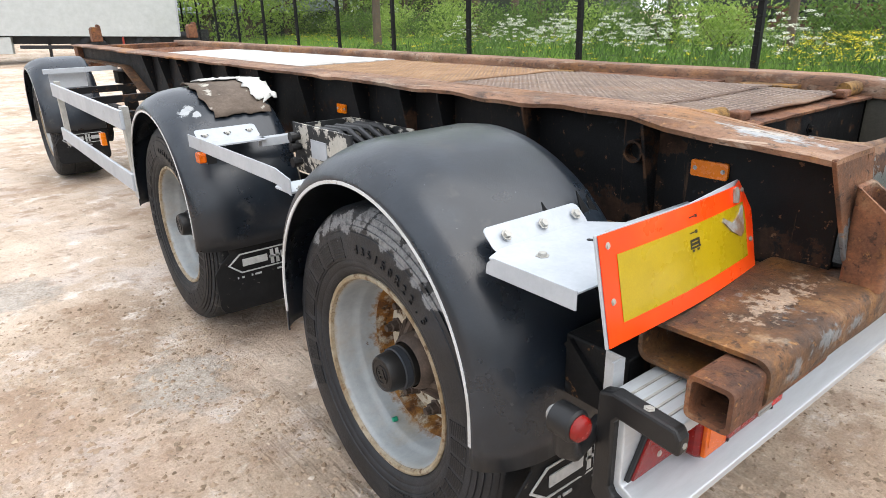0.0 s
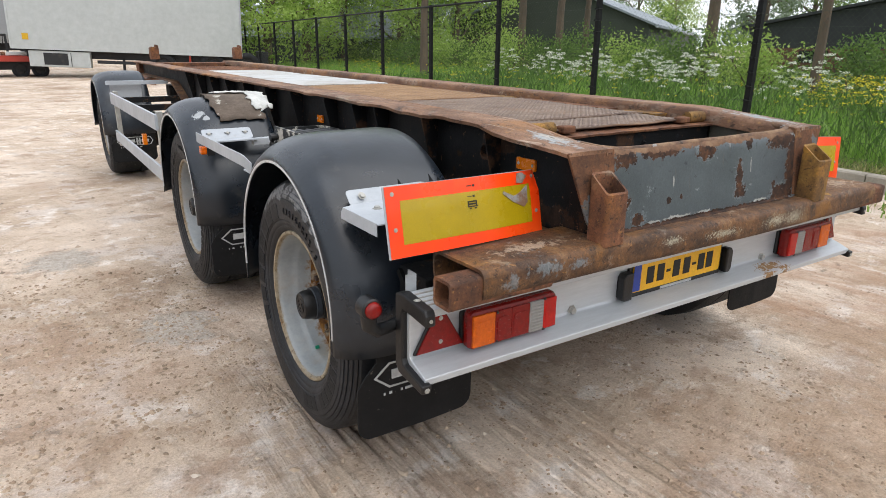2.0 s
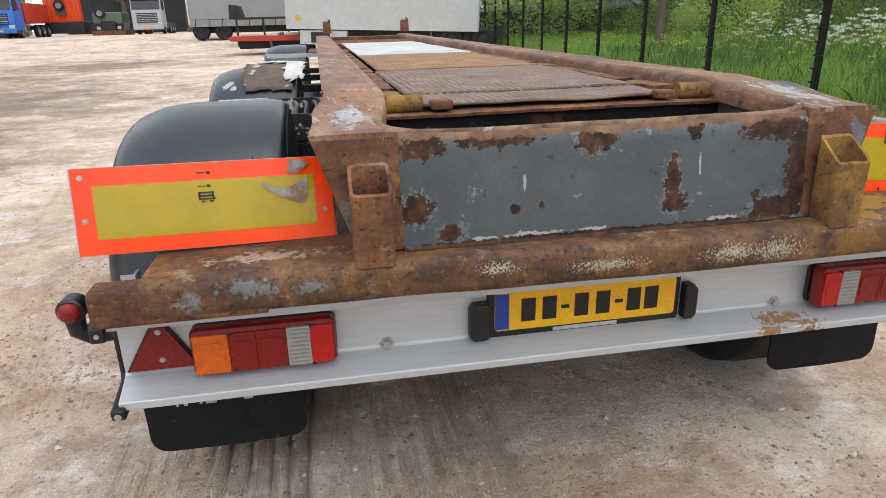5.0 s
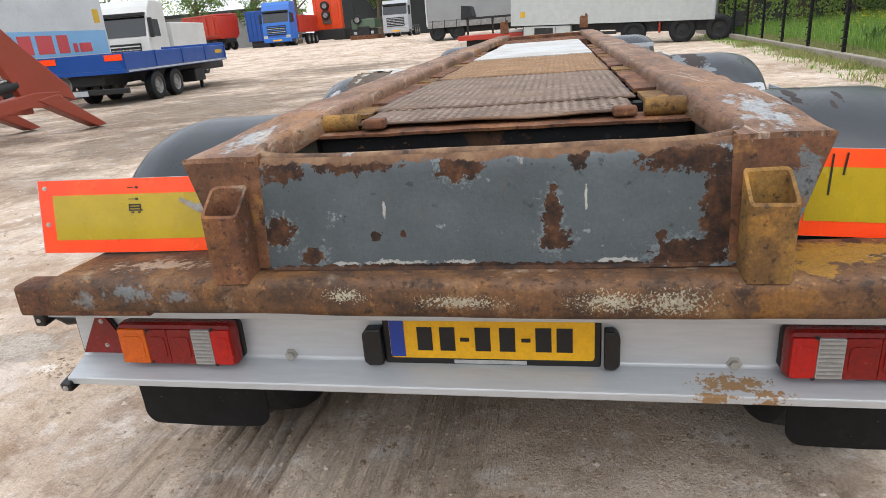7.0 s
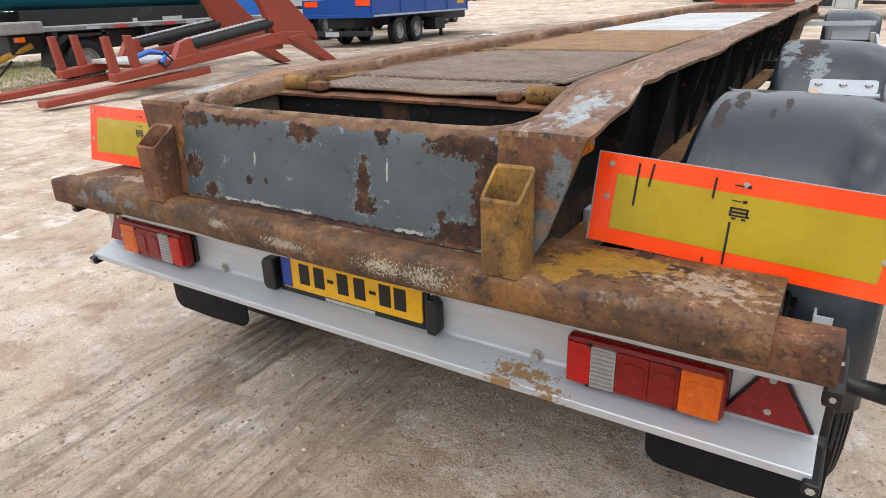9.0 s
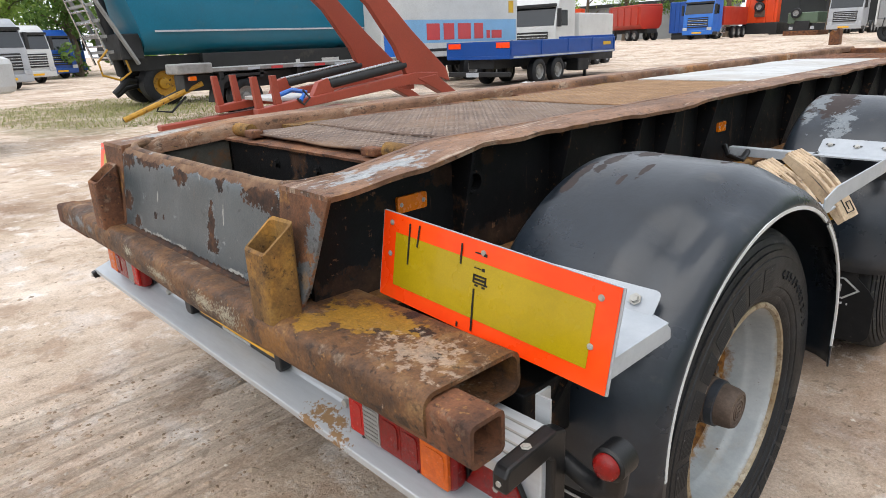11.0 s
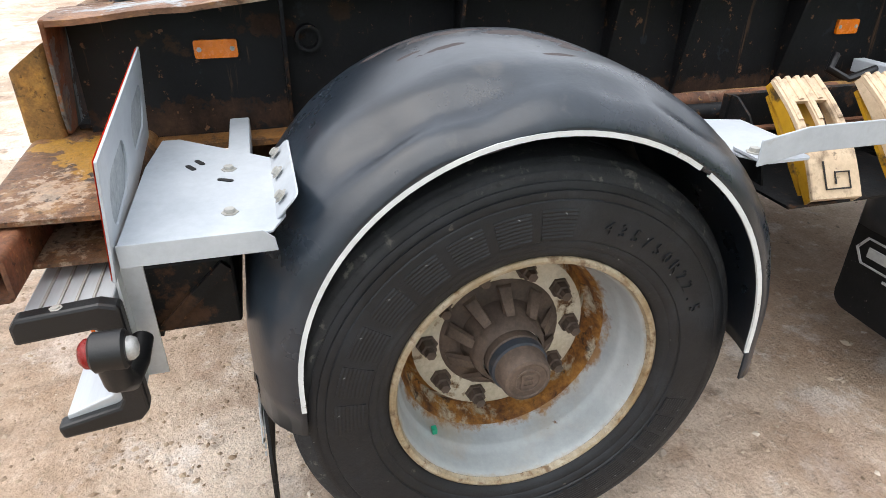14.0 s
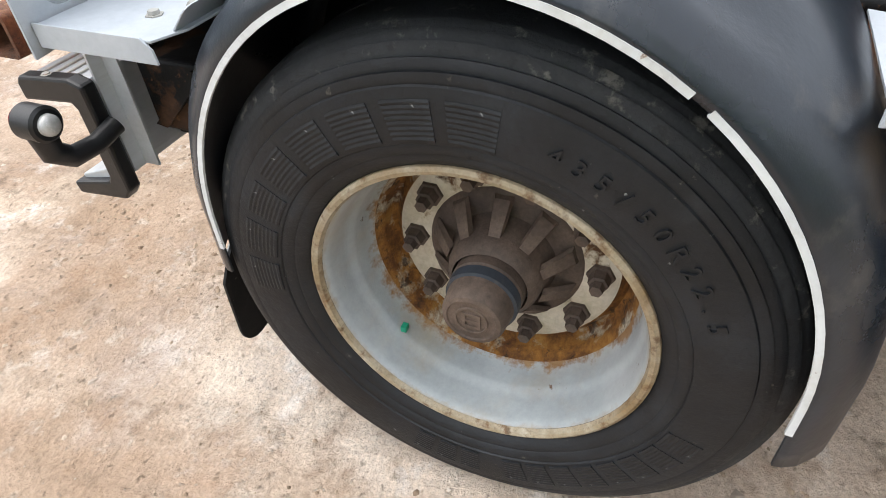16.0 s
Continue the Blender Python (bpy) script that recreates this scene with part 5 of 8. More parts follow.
        for q0, q1 in ((1.02, 1.05), (1.06, 1.067), (1.10, 1.11), (1.125, 1.13), (0.92, 0.945)):
            part("print_bar", boxes((min(side * q0, side * q1), max(side * q0, side * q1), y - 0.0095, y - 0.006, 0.362, 0.370)), WHITE_INK, flap)
        # inner rear panel of the wheel arch, bolted
        part("splash_panel", boxes((min(side * 0.775, side * (1.12 - 0.5 * skew)), max(side * 0.775, side * (1.12 - 0.5 * skew)), y + 0.002, y + 0.01, 0.47, 0.62)), GUARD, guard)
        for q, v in ((1.0, 0.60), (1.0, 0.53), (1.08, 0.53), (0.88, 0.60), (0.88, 0.53)):
            part("bolt", bolt(bmesh.new(), (side * q, y - 0.001, v), (0, -1, 0), 0.01, 0.008), HUB, guard)
    return guard


guards = {}
for k, axle in enumerate(AXLES):
    for side in (-1, 1):
        guards[k, side] = mudguard(axle, side, k * 5.0 + side, True, 0.10, 0.09 if k else 0.12, 0.036 if (k, side) == (0, 1) else 0.006 if side < 0 else 0.012, 0.06 if (k, side) == (0, 1) else 0.0)


for x, y, h in ((-0.96, 0.437, 0.075), (-0.93, 0.437, 0.05), (-0.84, 0.437, 0.08), (-0.81, 0.44, 0.06)):
    part("torn_shred", outline(bmesh.new(), [(-0.014, 0.0), (0.016, 0.0), (0.010, h * 0.5), (0.004, h), (-0.006, h * 0.55)], lambda u, v, s: (x + u - v * 0.25, y + v * 0.3 + s, 0.975 + v * 0.75), 0.0, 0.004), FLAP, guards[0, -1])

# ---- wheels ----
def build_wheel():
    """A wheel about the x axis, outer side towards +x, tyre centre at the origin of the hub plane."""
    R = 0.497
    sh = [(-0.19, 0.488), (-0.12, R), (-0.085, R), (-0.083, 0.487), (-0.075, 0.487), (-0.073, R), (0.073, R), (0.075, 0.487), (0.083, 0.487), (0.085, R), (0.12, R), (0.172, 0.4925), (0.176, 0.4905), (0.181, 0.4835), (0.185, 0.486), (0.191, 0.4815), (0.1945, 0.472), (0.1985, 0.474), (0.2035, 0.4655), (0.2045, 0.4565)]
    shoulder = lathe(bmesh.new(), sh, None, 96)
    tp = [(-0.20, 0.302), (-0.225, 0.34), (-0.232, 0.40), (-0.222, 0.45), (-0.205, 0.478), (-0.19, 0.488)]
    tyre = lathe(bmesh.new(), tp, None, 72)
    lathe(tyre, [(0.2045, 0.4565), (0.2085, 0.4575), (0.2125, 0.449), (0.2125, 0.4425), (0.2165, 0.4425), (0.2185, 0.432), (0.2175, 0.427), (0.2205, 0.425), (0.2225, 0.41), (0.2228, 0.36), (0.2195, 0.3455), (0.2165, 0.3435), (0.2175, 0.3385), (0.212, 0.326), (0.2095, 0.3235), (0.2095, 0.3195), (0.205, 0.311), (0.196, 0.300), (0.19, 0.297)], None, 96)
    rimp = [(0.190, 0.2815), (0.182, 0.2775), (0.172, 0.2755), (0.135, 0.2715), (0.122, 0.2685), (0.114, 0.2635), (0.106, 0.2615), (0.08, 0.2585), (0.064, 0.254), (0.056, 0.249)]
    rim = lathe(bmesh.new(), rimp, None, 72)
    lathe(rim, [(0.15, 0.285), (-0.2, 0.29)], None, 72)
    edge = lathe(bmesh.new(), [(0.178, 0.298), (0.192, 0.300), (0.199, 0.298), (0.202, 0.292), (0.200, 0.285), (0.1905, 0.2815)], None, 72)
    barrel = lathe(bmesh.new(), [(0.0562, 0.249), (0.046, 0.2455), (0.038, 0.2415), (0.03, 0.2405), (0.018, 0.2385), (0.008, 0.236), (0.0, 0.228), (0.006, 0.222), (0.013, 0.217), (0.018, 0.211)], None, 72)
    disc = lathe(bmesh.new(), [(0.0182, 0.211), (0.021, 0.204), (0.022, 0.145), (0.012, 0.13)], None, 60)
    hub = bmesh.new()
    lathe(hub, [(0.0, 0.148), (0.022, 0.147), (0.03, 0.138), (0.032, 0.10), (0.05, 0.092), (0.085, 0.086), (0.10, 0.08), (0.11, 0.07)], None, 40)
    rib = loft(bmesh.new(), [[(0.028, 0.138, -0.018), (0.028, 0.138, 0.018), (0.07, 0.088, 0.012), (0.07, 0.088, -0.012)],
                             [(0.04, 0.136, -0.014), (0.04, 0.136, 0.014), (0.085, 0.09, 0.01), (0.085, 0.09, -0.01)]])
    cap = lathe(bmesh.new(), [(0.10, 0.066), (0.125, 0.066), (0.128, 0.062), (0.165, 0.058), (0.185, 0.056), (0.195, 0.051), (0.197, 0.044), (0.1945, 0.042), (0.1945, 0.004)], None, 40, False, True)
    band = lathe(bmesh.new(), [(0.128, 0.0605), (0.131, 0.0655), (0.15, 0.0645), (0.153, 0.058)], None, 40)
    lathe(cap, [(0.194, 0.030), (0.1975, 0.029), (0.1975, 0.026), (0.194, 0.025)], None, 32)
    for y0, y1, z0, z1 in ((-0.016, -0.010, -0.015, 0.015), (0.010, 0.016, -0.015, 0.015), (-0.016, 0.016, 0.011, 0.016), (-0.010, 0.012, -0.003, 0.002), (-0.016, 0.016, -0.016, -0.011)):
        box(cap, 0.194, 0.1972, y0, y1, z0, z1)
    nut = bmesh.new()
    lathe(nut, [(0.02, 0.026), (0.028, 0.0255), (0.028, 0.0195), (0.048, 0.0185), (0.05, 0.013), (0.066, 0.012), (0.066, 0.002)], None, 6, False, True)
    return tyre, shoulder, rim, edge, barrel, disc, hub, cap, band, nut, rib


SCUFFS = [(0.455 * math.sin(radians(25 + q)), 0.455 * math.cos(radians(25 + q)), 0.05, 0.03) for q in range(-40, 46, 9)]
TYRE_SCUFFED = surface("scuffed_tyre_rubber", R("0b0e12", "13171c", "1f242b"), 7, 0.55, 0, 0.5, 150, 0.5, [{"tones": R("3a3f45", "4c5156"), "noise": (5, 0.54, 0.74), "amount": 0.3, "rough": 0.85}, {"tones": R("77787a", "929394", "5c5e61"), "scale": 40, "on": "YZ", "spots": SCUFFS, "fray": 3.4, "fray_scale": 16, "edge": (0.1, 0.25), "amount": 0.75, "rough": 0.9}, {"tones": R("0a0a0b"), "noise": (26, 0.58, 0.64), "amount": 0.6}])
CAP_BAND = mat("worn_blue_grey_hub_band", rgb("2c333c"), rgb("242930"), 12, 0.6, 0, 0.2, 90, dirt=rgb("5a5048"), dirt_at=0.55, dirt_scale=20)
GREEN_TAG = mat("green_plastic_tag", rgb("1f9a76"), rgb("188063"), 9, 0.5)


def mesh_of(name, bm, material, smooth=True):
    ob = part(name, bm, material, None, "", smooth)
    me_ = ob.data
    bpy.data.objects.remove(ob)
    return me_


tyre_b, shoulder_b, rim_b, edge_b, barrel_b, disc_b, hub_b, cap_b, band_b, nut_b, rib_b = build_wheel()
WHEEL = {"tyre": mesh_of("tyre", tyre_b, TYRE), "shoulder": mesh_of("tyre_tread", shoulder_b, SHOULDER), "rim": mesh_of("wheel", rim_b, RIM), "edge": mesh_of("rim_edge", edge_b, RIM_EDGE), "barrel": mesh_of("rim_barrel", barrel_b, BARREL_RUST), "disc": mesh_of("disc", disc_b, RIM_RUST), "hub": mesh_of("hub", hub_b, HUB),
         "cap": mesh_of("hub_cap", cap_b, HUB), "band": mesh_of("band", band_b, CAP_BAND), "nut": mesh_of("wheel_nut", nut_b, HUB, False), "rib": mesh_of("hub_rib", rib_b, HUB, False)}

WHEEL["cap_black"] = WHEEL["cap"].copy()
WHEEL["cap_black"].materials[0] = BLACK_PLASTIC

# raised lettering on the sidewall: the size mark as letters, the maker's words as plain hatched blocks


def letter_mesh(ch, size):
    """A raised letter standing on the sidewall at the top of the tyre, reading from outside."""
    cu = bpy.data.curves.new("letter", 'FONT')
    cu.body, cu.size, cu.extrude, cu.align_x, cu.resolution_u = ch, size, 0.0016, 'CENTER', 2
    ob = bpy.data.objects.new("letter", cu)
    scene.collection.objects.link(ob)
    bpy.context.view_layer.update()
    m_ = bpy.data.meshes.new_from_object(ob.evaluated_get(bpy.context.evaluated_depsgraph_get()))
    bpy.data.objects.remove(ob)
    m_.transform(Matrix(((0, 0, 1, 0.2245), (1, 0, 0, 0), (0, 1, 0, 0.368), (0, 0, 0, 1))))
    m_.materials.clear()
    m_.materials.append(TYRE)
    return m_


def bar_mesh(spread, r0, r1):
    """A raised hatched block on the sidewall, spread degrees wide, folded into fine arcs."""
    w = radians(spread) / 2
    n = 17
    secs = []
    for t in steps(-w, w, radians(1.6)):
        ridge = [(0.2242 if i % 2 else 0.2231, r0 + (r1 - r0) * i / (n - 1)) for i in range(n)]
        secs.append([(x, r * math.sin(t), r * math.cos(t)) for x, r in [(0.2205, r0)] + ridge + [(0.2205, r1)]])
    return mesh_of("raised_mark", loft(bmesh.new(), secs), TYRE, False)


LETTERS = {ch: letter_mesh(ch, 0.036) for ch in sorted(set("435/50R22.5"))}
BARS = {"a": bar_mesh(10.0, 0.350, 0.410), "b": bar_mesh(6.2, 0.350, 0.408), "c": bar_mesh(5.6, 0.350, 0.408)}
MARKS = [(LETTERS[ch], -19 - 4.9 * i) for i, ch in enumerate("435/50R22.5")]
MARKS += [(BARS["a"], 88 - 13.0 * i) for i in range(8)]
MARKS += [(BARS["b"], -110 - 8.0 * i) for i in range(8)] + [(BARS["c"], -180 - 7.5 * i) for i in range(3)]


def wheel(k, axle, side):
    m = pose(1.003, axle, 0.496) if side > 0 else pose(-1.0, axle, 0.496, 0, 0, 180)
    m = m @ Matrix.Diagonal((1, 0.975, 0.975, 1))
    turn = {(0, 1): 0.0, (0, -1): 25.0}.get((k, side), 40.0 * k + 17 * side)
    m = m @ pose(0, 0, 0, turn, 0, 0)
    def sub(name, me_, parent, label="", local=None):
        ob = new(name, me_)
        ob.parent = parent
        if local is not None:
            ob.matrix_basis = local
        if label:
            tagged(ob, label)
        return ob
    dusty = (k, side) == (1, 1)
    def rim_mesh(q):
        if not dusty:
            return WHEEL[q]
        me_ = WHEEL[q].copy()
        me_.materials[0] = DUSTY_RIM
        return me_
    w = sub("wheel", rim_mesh("rim"), trailer, "steel wheel caked with brown dust" if dusty else "white painted steel wheel with rust", m)
    def rubber(q):
        if (k, side) != (0, -1):
            return WHEEL[q]
        me_ = WHEEL[q].copy()
        me_.materials[0] = TYRE_SCUFFED
        return me_
    sub("tyre", rubber("tyre"), w, "worn black tyre" if side > 0 or k else "black tyre scuffed grey on its sidewall")
    sub("tyre_tread", rubber("shoulder"), w, "worn dusty tyre tread")
    for me_, ang in MARKS:
        sub("raised_mark", me_, w, "", pose(0, 0, 0, ang, 0, 0))
    sub("rim_edge", rim_mesh("edge"), w, "rusty rim edge")
    sub("rim_barrel", rim_mesh("barrel"), w)
    sub("disc", rim_mesh("disc"), w, "rusted cream wheel disc")
    sub("hub", WHEEL["hub"], w, "brown rusted hub")
    sub("hub_cap", WHEEL["cap_black"] if side < 0 else WHEEL["cap"], w)
    sub("hub_band", WHEEL["band"], w)
    for i in range(10):
        sub("hub_rib", WHEEL["rib"], w, "", pose(0, 0, 0, 36 * i + 18, 0, 0))
        a = 2 * math.pi * i / 10
        sub("wheel_nut", WHEEL["nut"], w, "", Matrix.Translation((0, 0.176 * math.cos(a), 0.176 * math.sin(a))))
    if k == 0:
        part("tag", boxes((0.098, 0.114, -0.187, -0.175, -0.187, -0.173)), GREEN_TAG, w, "small green plastic tag", bevel=0.0015)
    return w


for k, axle in enumerate(AXLES):
    for side in (-1, 1):
        wheel(k, axle, side)
    part("axle", tube(bmesh.new(), [(-0.8, axle, 0.488), (0.8, axle, 0.488)], 0.07, 12), BLACK_STEEL, trailer, smooth=True)
    for x in (-0.5, 0.5):
        part("spring", boxes((x - 0.04, x + 0.04, axle - 0.5, axle + 0.45, 0.56, 0.62)), BLACK_STEEL, trailer, bevel=0.01)
        part("spring_hanger", boxes((x - 0.05, x + 0.05, axle - 0.55, axle - 0.42, 0.58, 0.86)), BLACK_STEEL, trailer)
    for x in (-0.42, 0.42):
        part("brake_drum", tube(bmesh.new(), [(x * 1.55, axle, 0.488), (x * 1.9, axle, 0.488)], 0.2, 24), BLACK_STEEL, trailer, smooth=True)

# ---- fittings between the axles ----
def arm_channel(side):
    """White bent bar between the first and second mudguards, with its plates."""
    z = 0.975
    bm = bmesh.new()
    secs = []
    for y in steps(1.255, 2.2, 0.05):
        lift = 0.0 if y > 1.36 else -0.02 * (1.36 - y) / 0.11
        xo = 1.213 - (0.0 if y < 1.9 else 0.0)
        secs.append([(side * xo, y, z - 0.026 + lift), (side * (xo + 0.005), y, z - 0.026 + lift), (side * (xo + 0.005), y, z + 0.026 + lift), (side * xo, y, z + 0.026 + lift)])
    loft(bm, secs)
    bar = part("support_bar", bm, WHITE_METAL, trailer, "white steel support bar between the mudguards", bevel=0.002)
    part("foot", outline(bmesh.new(), rounded(1.12, 1.216, 1.272, 1.38, 0.01, 2), lambda u, v, s: (side * u, v, s), z - 0.042, z - 0.037), WHITE_METAL, bar)
    part("bolt", bolt(bmesh.new(), (side * 1.165, 1.29, z - 0.037), (0, 0, 1), 0.011, 0.01), STEEL, bar)
    part("front_plate", outline(bmesh.new(), [(0.90, 1.27), (1.15, 1.27), (1.20, 1.30), (1.16, 1.43), (0.95, 1.43)], lambda u, v, s: (side * u, v, s), z - 0.05, z - 0.046), WHITE_METAL, bar)
    plate = part("slotted_plate", outline(bmesh.new(), rounded(0.93, 1.19, 0.0, 0.085, 0.014, 3), lambda u, v, s: (side * u, 2.145 + v * 0.75 + s, z - 0.012 + v * 0.55), 0.0, 0.004), WHITE_METAL, bar, "white plate with slots bolted to the mudguard")
    for q in (0.965, 1.06, 1.155):
        part("slot", outline(bmesh.new(), rounded(q - 0.016, q + 0.016, 0.045, 0.055, 0.0049, 3), lambda u, v, s: (side * u, 2.1425 + v * 0.75 + s, z - 0.012 + v * 0.55), -0.001, 0.001), INK, plate)
        part("bolt", bolt(bmesh.new(), (side * q, 2.176, z + 0.014), (0, -0.6, 0.8), 0.007, 0.007), STEEL, plate)
    part("ledge", boxes((min(side * 0.93, side * 1.2), max(side * 0.93, side * 1.2), 2.07, 2.15, z - 0.018, z - 0.012)), WHITE_METAL, bar)
    part("cross_arm", boxes((min(side * 0.6, side * 0.95), max(side * 0.6, side * 0.95), 2.09, 2.13, z - 0.05, z - 0.012)), WHITE_METAL, bar, bevel=0.003)
    lamp = part("side_lamp", outline(bmesh.new(), rounded(2.035, 2.085, 0.905, 0.945, 0.008, 3), lambda u, v, s: (side * s, u, v), 1.205, 1.235), AMBER_LENS, trailer, "amber side marker lamp", bevel=0.004)
    part("lamp_base", boxes((min(side * 1.17, side * 1.207), max(side * 1.17, side * 1.207), 2.03, 2.09, 0.9, 0.95)), BLACK_PLASTIC, lamp)
    return bar


arm_channel(-1)
arm_channel(1)


def chock(y, x, tilt):
    """Cream wheel chock with cut-outs, hung in its holder."""
    ob = base("wheel_chock", "cream plastic wheel chock hung in a yellow holder", "wheel chock", (x, y, 0.91), "wheel chocks")
    ob.matrix_basis = pose(x, y, 0.908, 0, tilt, -4)
    w, l = 0.122, 0.148
    def bow(u):
        return 0.028 * math.cos(u / l * 1.5)
    def strip(u0, u1, y0, y1, lift=0.0, deep=0.012, n=6):
        """A bowed bar of the face."""
        secs = []
        for i in range(n + 1):
            u = u0 + (u1 - u0) * i / n
            v = bow(u) + lift
            secs.append([(u, y0, v - deep), (u, y0, v - 0.003), (u, y0 + 0.003, v), (u, y1 - 0.003, v), (u, y1, v - 0.003), (u, y1, v - deep)])
        return loft(bmesh.new(), secs)
    face = part("face", strip(-l, -0.08, -w / 2, w / 2), CREAM, ob, smooth=True)
    part("face", strip(0.03, l, -w / 2, w / 2), CREAM, ob, smooth=True)
    for y0_, y1_ in ((-w / 2, -0.040), (-0.008, 0.008), (0.040, w / 2)):
        part("bar", strip(-0.0802, 0.0302, y0_, y1_), CREAM, ob, smooth=True)
    for y_ in (-0.050, -0.024, 0.0, 0.024, 0.050):
        part("rib", strip(-l - 0.006, -0.03 if abs(y_) > 0.04 or y_ == 0 else -0.085, y_ - 0.006, y_ + 0.006, 0.005, 0.017), CREAM, ob, smooth=True)
    for s_ in (-1, 1):
        part("side", outline(bmesh.new(), [(-l, bow(-l) - 0.012), (-l * 0.4, bow(l * 0.4) - 0.012), (l * 0.4, bow(l * 0.4) - 0.012), (l, bow(l) - 0.012), (l, bow(l) - 0.03), (l * 0.4, -0.02), (-l * 0.4, -0.02), (-l, bow(l) - 0.03)], lambda u, v, q: (u, s_ * q, v), w / 2 - 0.005, w / 2), YELLOW_METAL if s_ < 0 and y < 1.7 else CREAM, ob)
    part("inside", boxes((-0.13, 0.12, -w / 2 + 0.006, w / 2 - 0.006, -0.045, -0.035)), YELLOW_METAL, ob)
    part("wire_clip", tube(bmesh.new(), [(0.07, -0.03, bow(0.07) + 0.004), (0.13, -0.03, bow(0.13) + 0.004), (0.13, 0.03, bow(0.13) + 0.004), (0.095, 0.03, bow(0.095) + 0.004), (0.095, -0.005, bow(0.095) + 0.004), (0.12, -0.005, bow(0.12) + 0.004)], 0.0022, 6), INK, ob)
    return ob


chock(1.56, 1.045, 44)
chock(1.80, 1.06, 44)
holder_c = part("chock_holder", boxes((0.84, 0.86, 1.46, 1.92, 0.78, 0.96)), BLACK_STEEL, trailer, "black steel chock holder with a yellow side")
for y in (1.47, 1.66, 1.91):
    part("holder_side", outline(bmesh.new(), [(0.86, 0.80), (1.02, 0.79), (1.0, 0.85), (0.93, 0.93), (0.88, 0.96), (0.86, 0.96)], lambda u, v, s: (u, s, v), y - 0.003, y + 0.003), BLACK_STEEL, holder_c)
part("holder_floor", boxes((0.86, 1.12, 1.46, 1.92, 0.775, 0.781)), BLACK_STEEL, holder_c)
# tarred timber, pipes and hoses lying on the frame beside the rail
for y0, y1, x, z, mt in ((1.45, 2.05, 0.70, 0.905, RUST_ORANGE), (1.2, 2.2, 0.79, 0.90, BLACK_STEEL), (1.35, 1.9, 0.74, 0.915, RUST)):
    part("side_tube", tube(bmesh.new(), [(x, y0, z), (x, y1, z)], 0.022, 10), mt, trailer, smooth=True)
part("side_shelf", boxes((0.655, 0.88, 1.25, 2.1, 0.87, 0.878)), RUST, trailer, "rusted side shelf plate")
part("hose", tube(bmesh.new(), [(0.62, 2.0, 0.98), (0.66, 1.95, 0.95), (0.70, 1.98, 0.93), (0.68, 2.1, 0.95)], 0.012, 8), BLACK_PLASTIC, trailer, smooth=True)

# valve box on the left with flaking white paint
tray = part("valve_tray", boxes((-0.90, -0.64, 1.42, 1.43, 0.90, 1.02), (-0.90, -0.64, 1.86, 1.87, 0.90, 1.04), (-0.905, -0.895, 1.42, 1.87, 0.86, 1.05), (-0.645, -0.635, 1.42, 1.87, 0.90, 1.04), (-0.90, -0.64, 1.42, 1.87, 0.895, 0.905)), FLAKED, trailer, "open black steel valve box with flaking white paint")
for i in range(5):
    x = -0.86 + i * 0.045
    part("hose", tube(bmesh.new(), [(x, 1.45, 0.99), (x + 0.01, 1.6, 1.035), (x - 0.005, 1.75, 1.03), (x, 1.85, 0.98)], 0.012, 8), BLACK_PLASTIC, tray, smooth=True)
for z in (0.90, 0.96, 1.0):
    part("valve", lathe(bmesh.new(), [(0, 0.014), (0.02, 0.014), (0.022, 0.02), (0.04, 0.02)], Matrix.Translation((-0.905, 1.82, z)) @ pose(0, 0, 0, 0, 0, 180), 12, True, True), BLACK_PLASTIC, tray)
part("label_plate", boxes((-0.9085, -0.905, 1.6, 1.72, 0.93, 1.0)), WHITE_METAL, tray)

# torn felt and film lying over the second left mudguard
def drape(x0, x1, a0, a1, lift, seed, rag):
    bm = bmesh.new()
    cy, cz = AXLES[1] - 0.006, 0.604
    grid = []
    for i in range(15):
        a = a0 + (a1 - a0) * i / 14
        row = []
        for j in range(11):
            x = x0 + (x1 - x0) * j / 10
            e = 1 if 0 < i < 14 and 0 < j < 10 else 0
            jag = 0.0 if e else rag * noise.noise(Vector((i * 1.7, j * 1.9, seed)))
            r = 0.547 + lift + 0.014 * abs(noise.noise(Vector((i * 0.5, j * 0.6, seed))))
            t = radians(a + jag * 90)
            row.append(bm.verts.new((-(x + jag), cy + r * math.cos(t), cz + r * math.sin(t))))
        grid.append(row)
    for p, q in zip(grid, grid[1:]):
        for j in range(10):
            bm.faces.new((p[j], p[j + 1], q[j + 1], q[j]))
    return bm


felt = tagged(part("torn_felt", drape(0.80, 1.06, 128, 82, 0.004, 3, 0.03), CARD, None, "", True, solid=0.004), "torn brown felt lying over the mudguard", "felt")
film = tagged(part("torn_film", drape(0.74, 0.84, 120, 78, 0.014, 8, 0.05), RAG, None, "", True, solid=0.003), "crumpled white plastic film on the mudguard", "plastic film")
film2 = tagged(part("torn_film", drape(0.8, 1.0, 92, 80, 0.016, 12, 0.04), RAG, None, "", True, solid=0.003), "crumpled white plastic film on the mudguard", "plastic film")

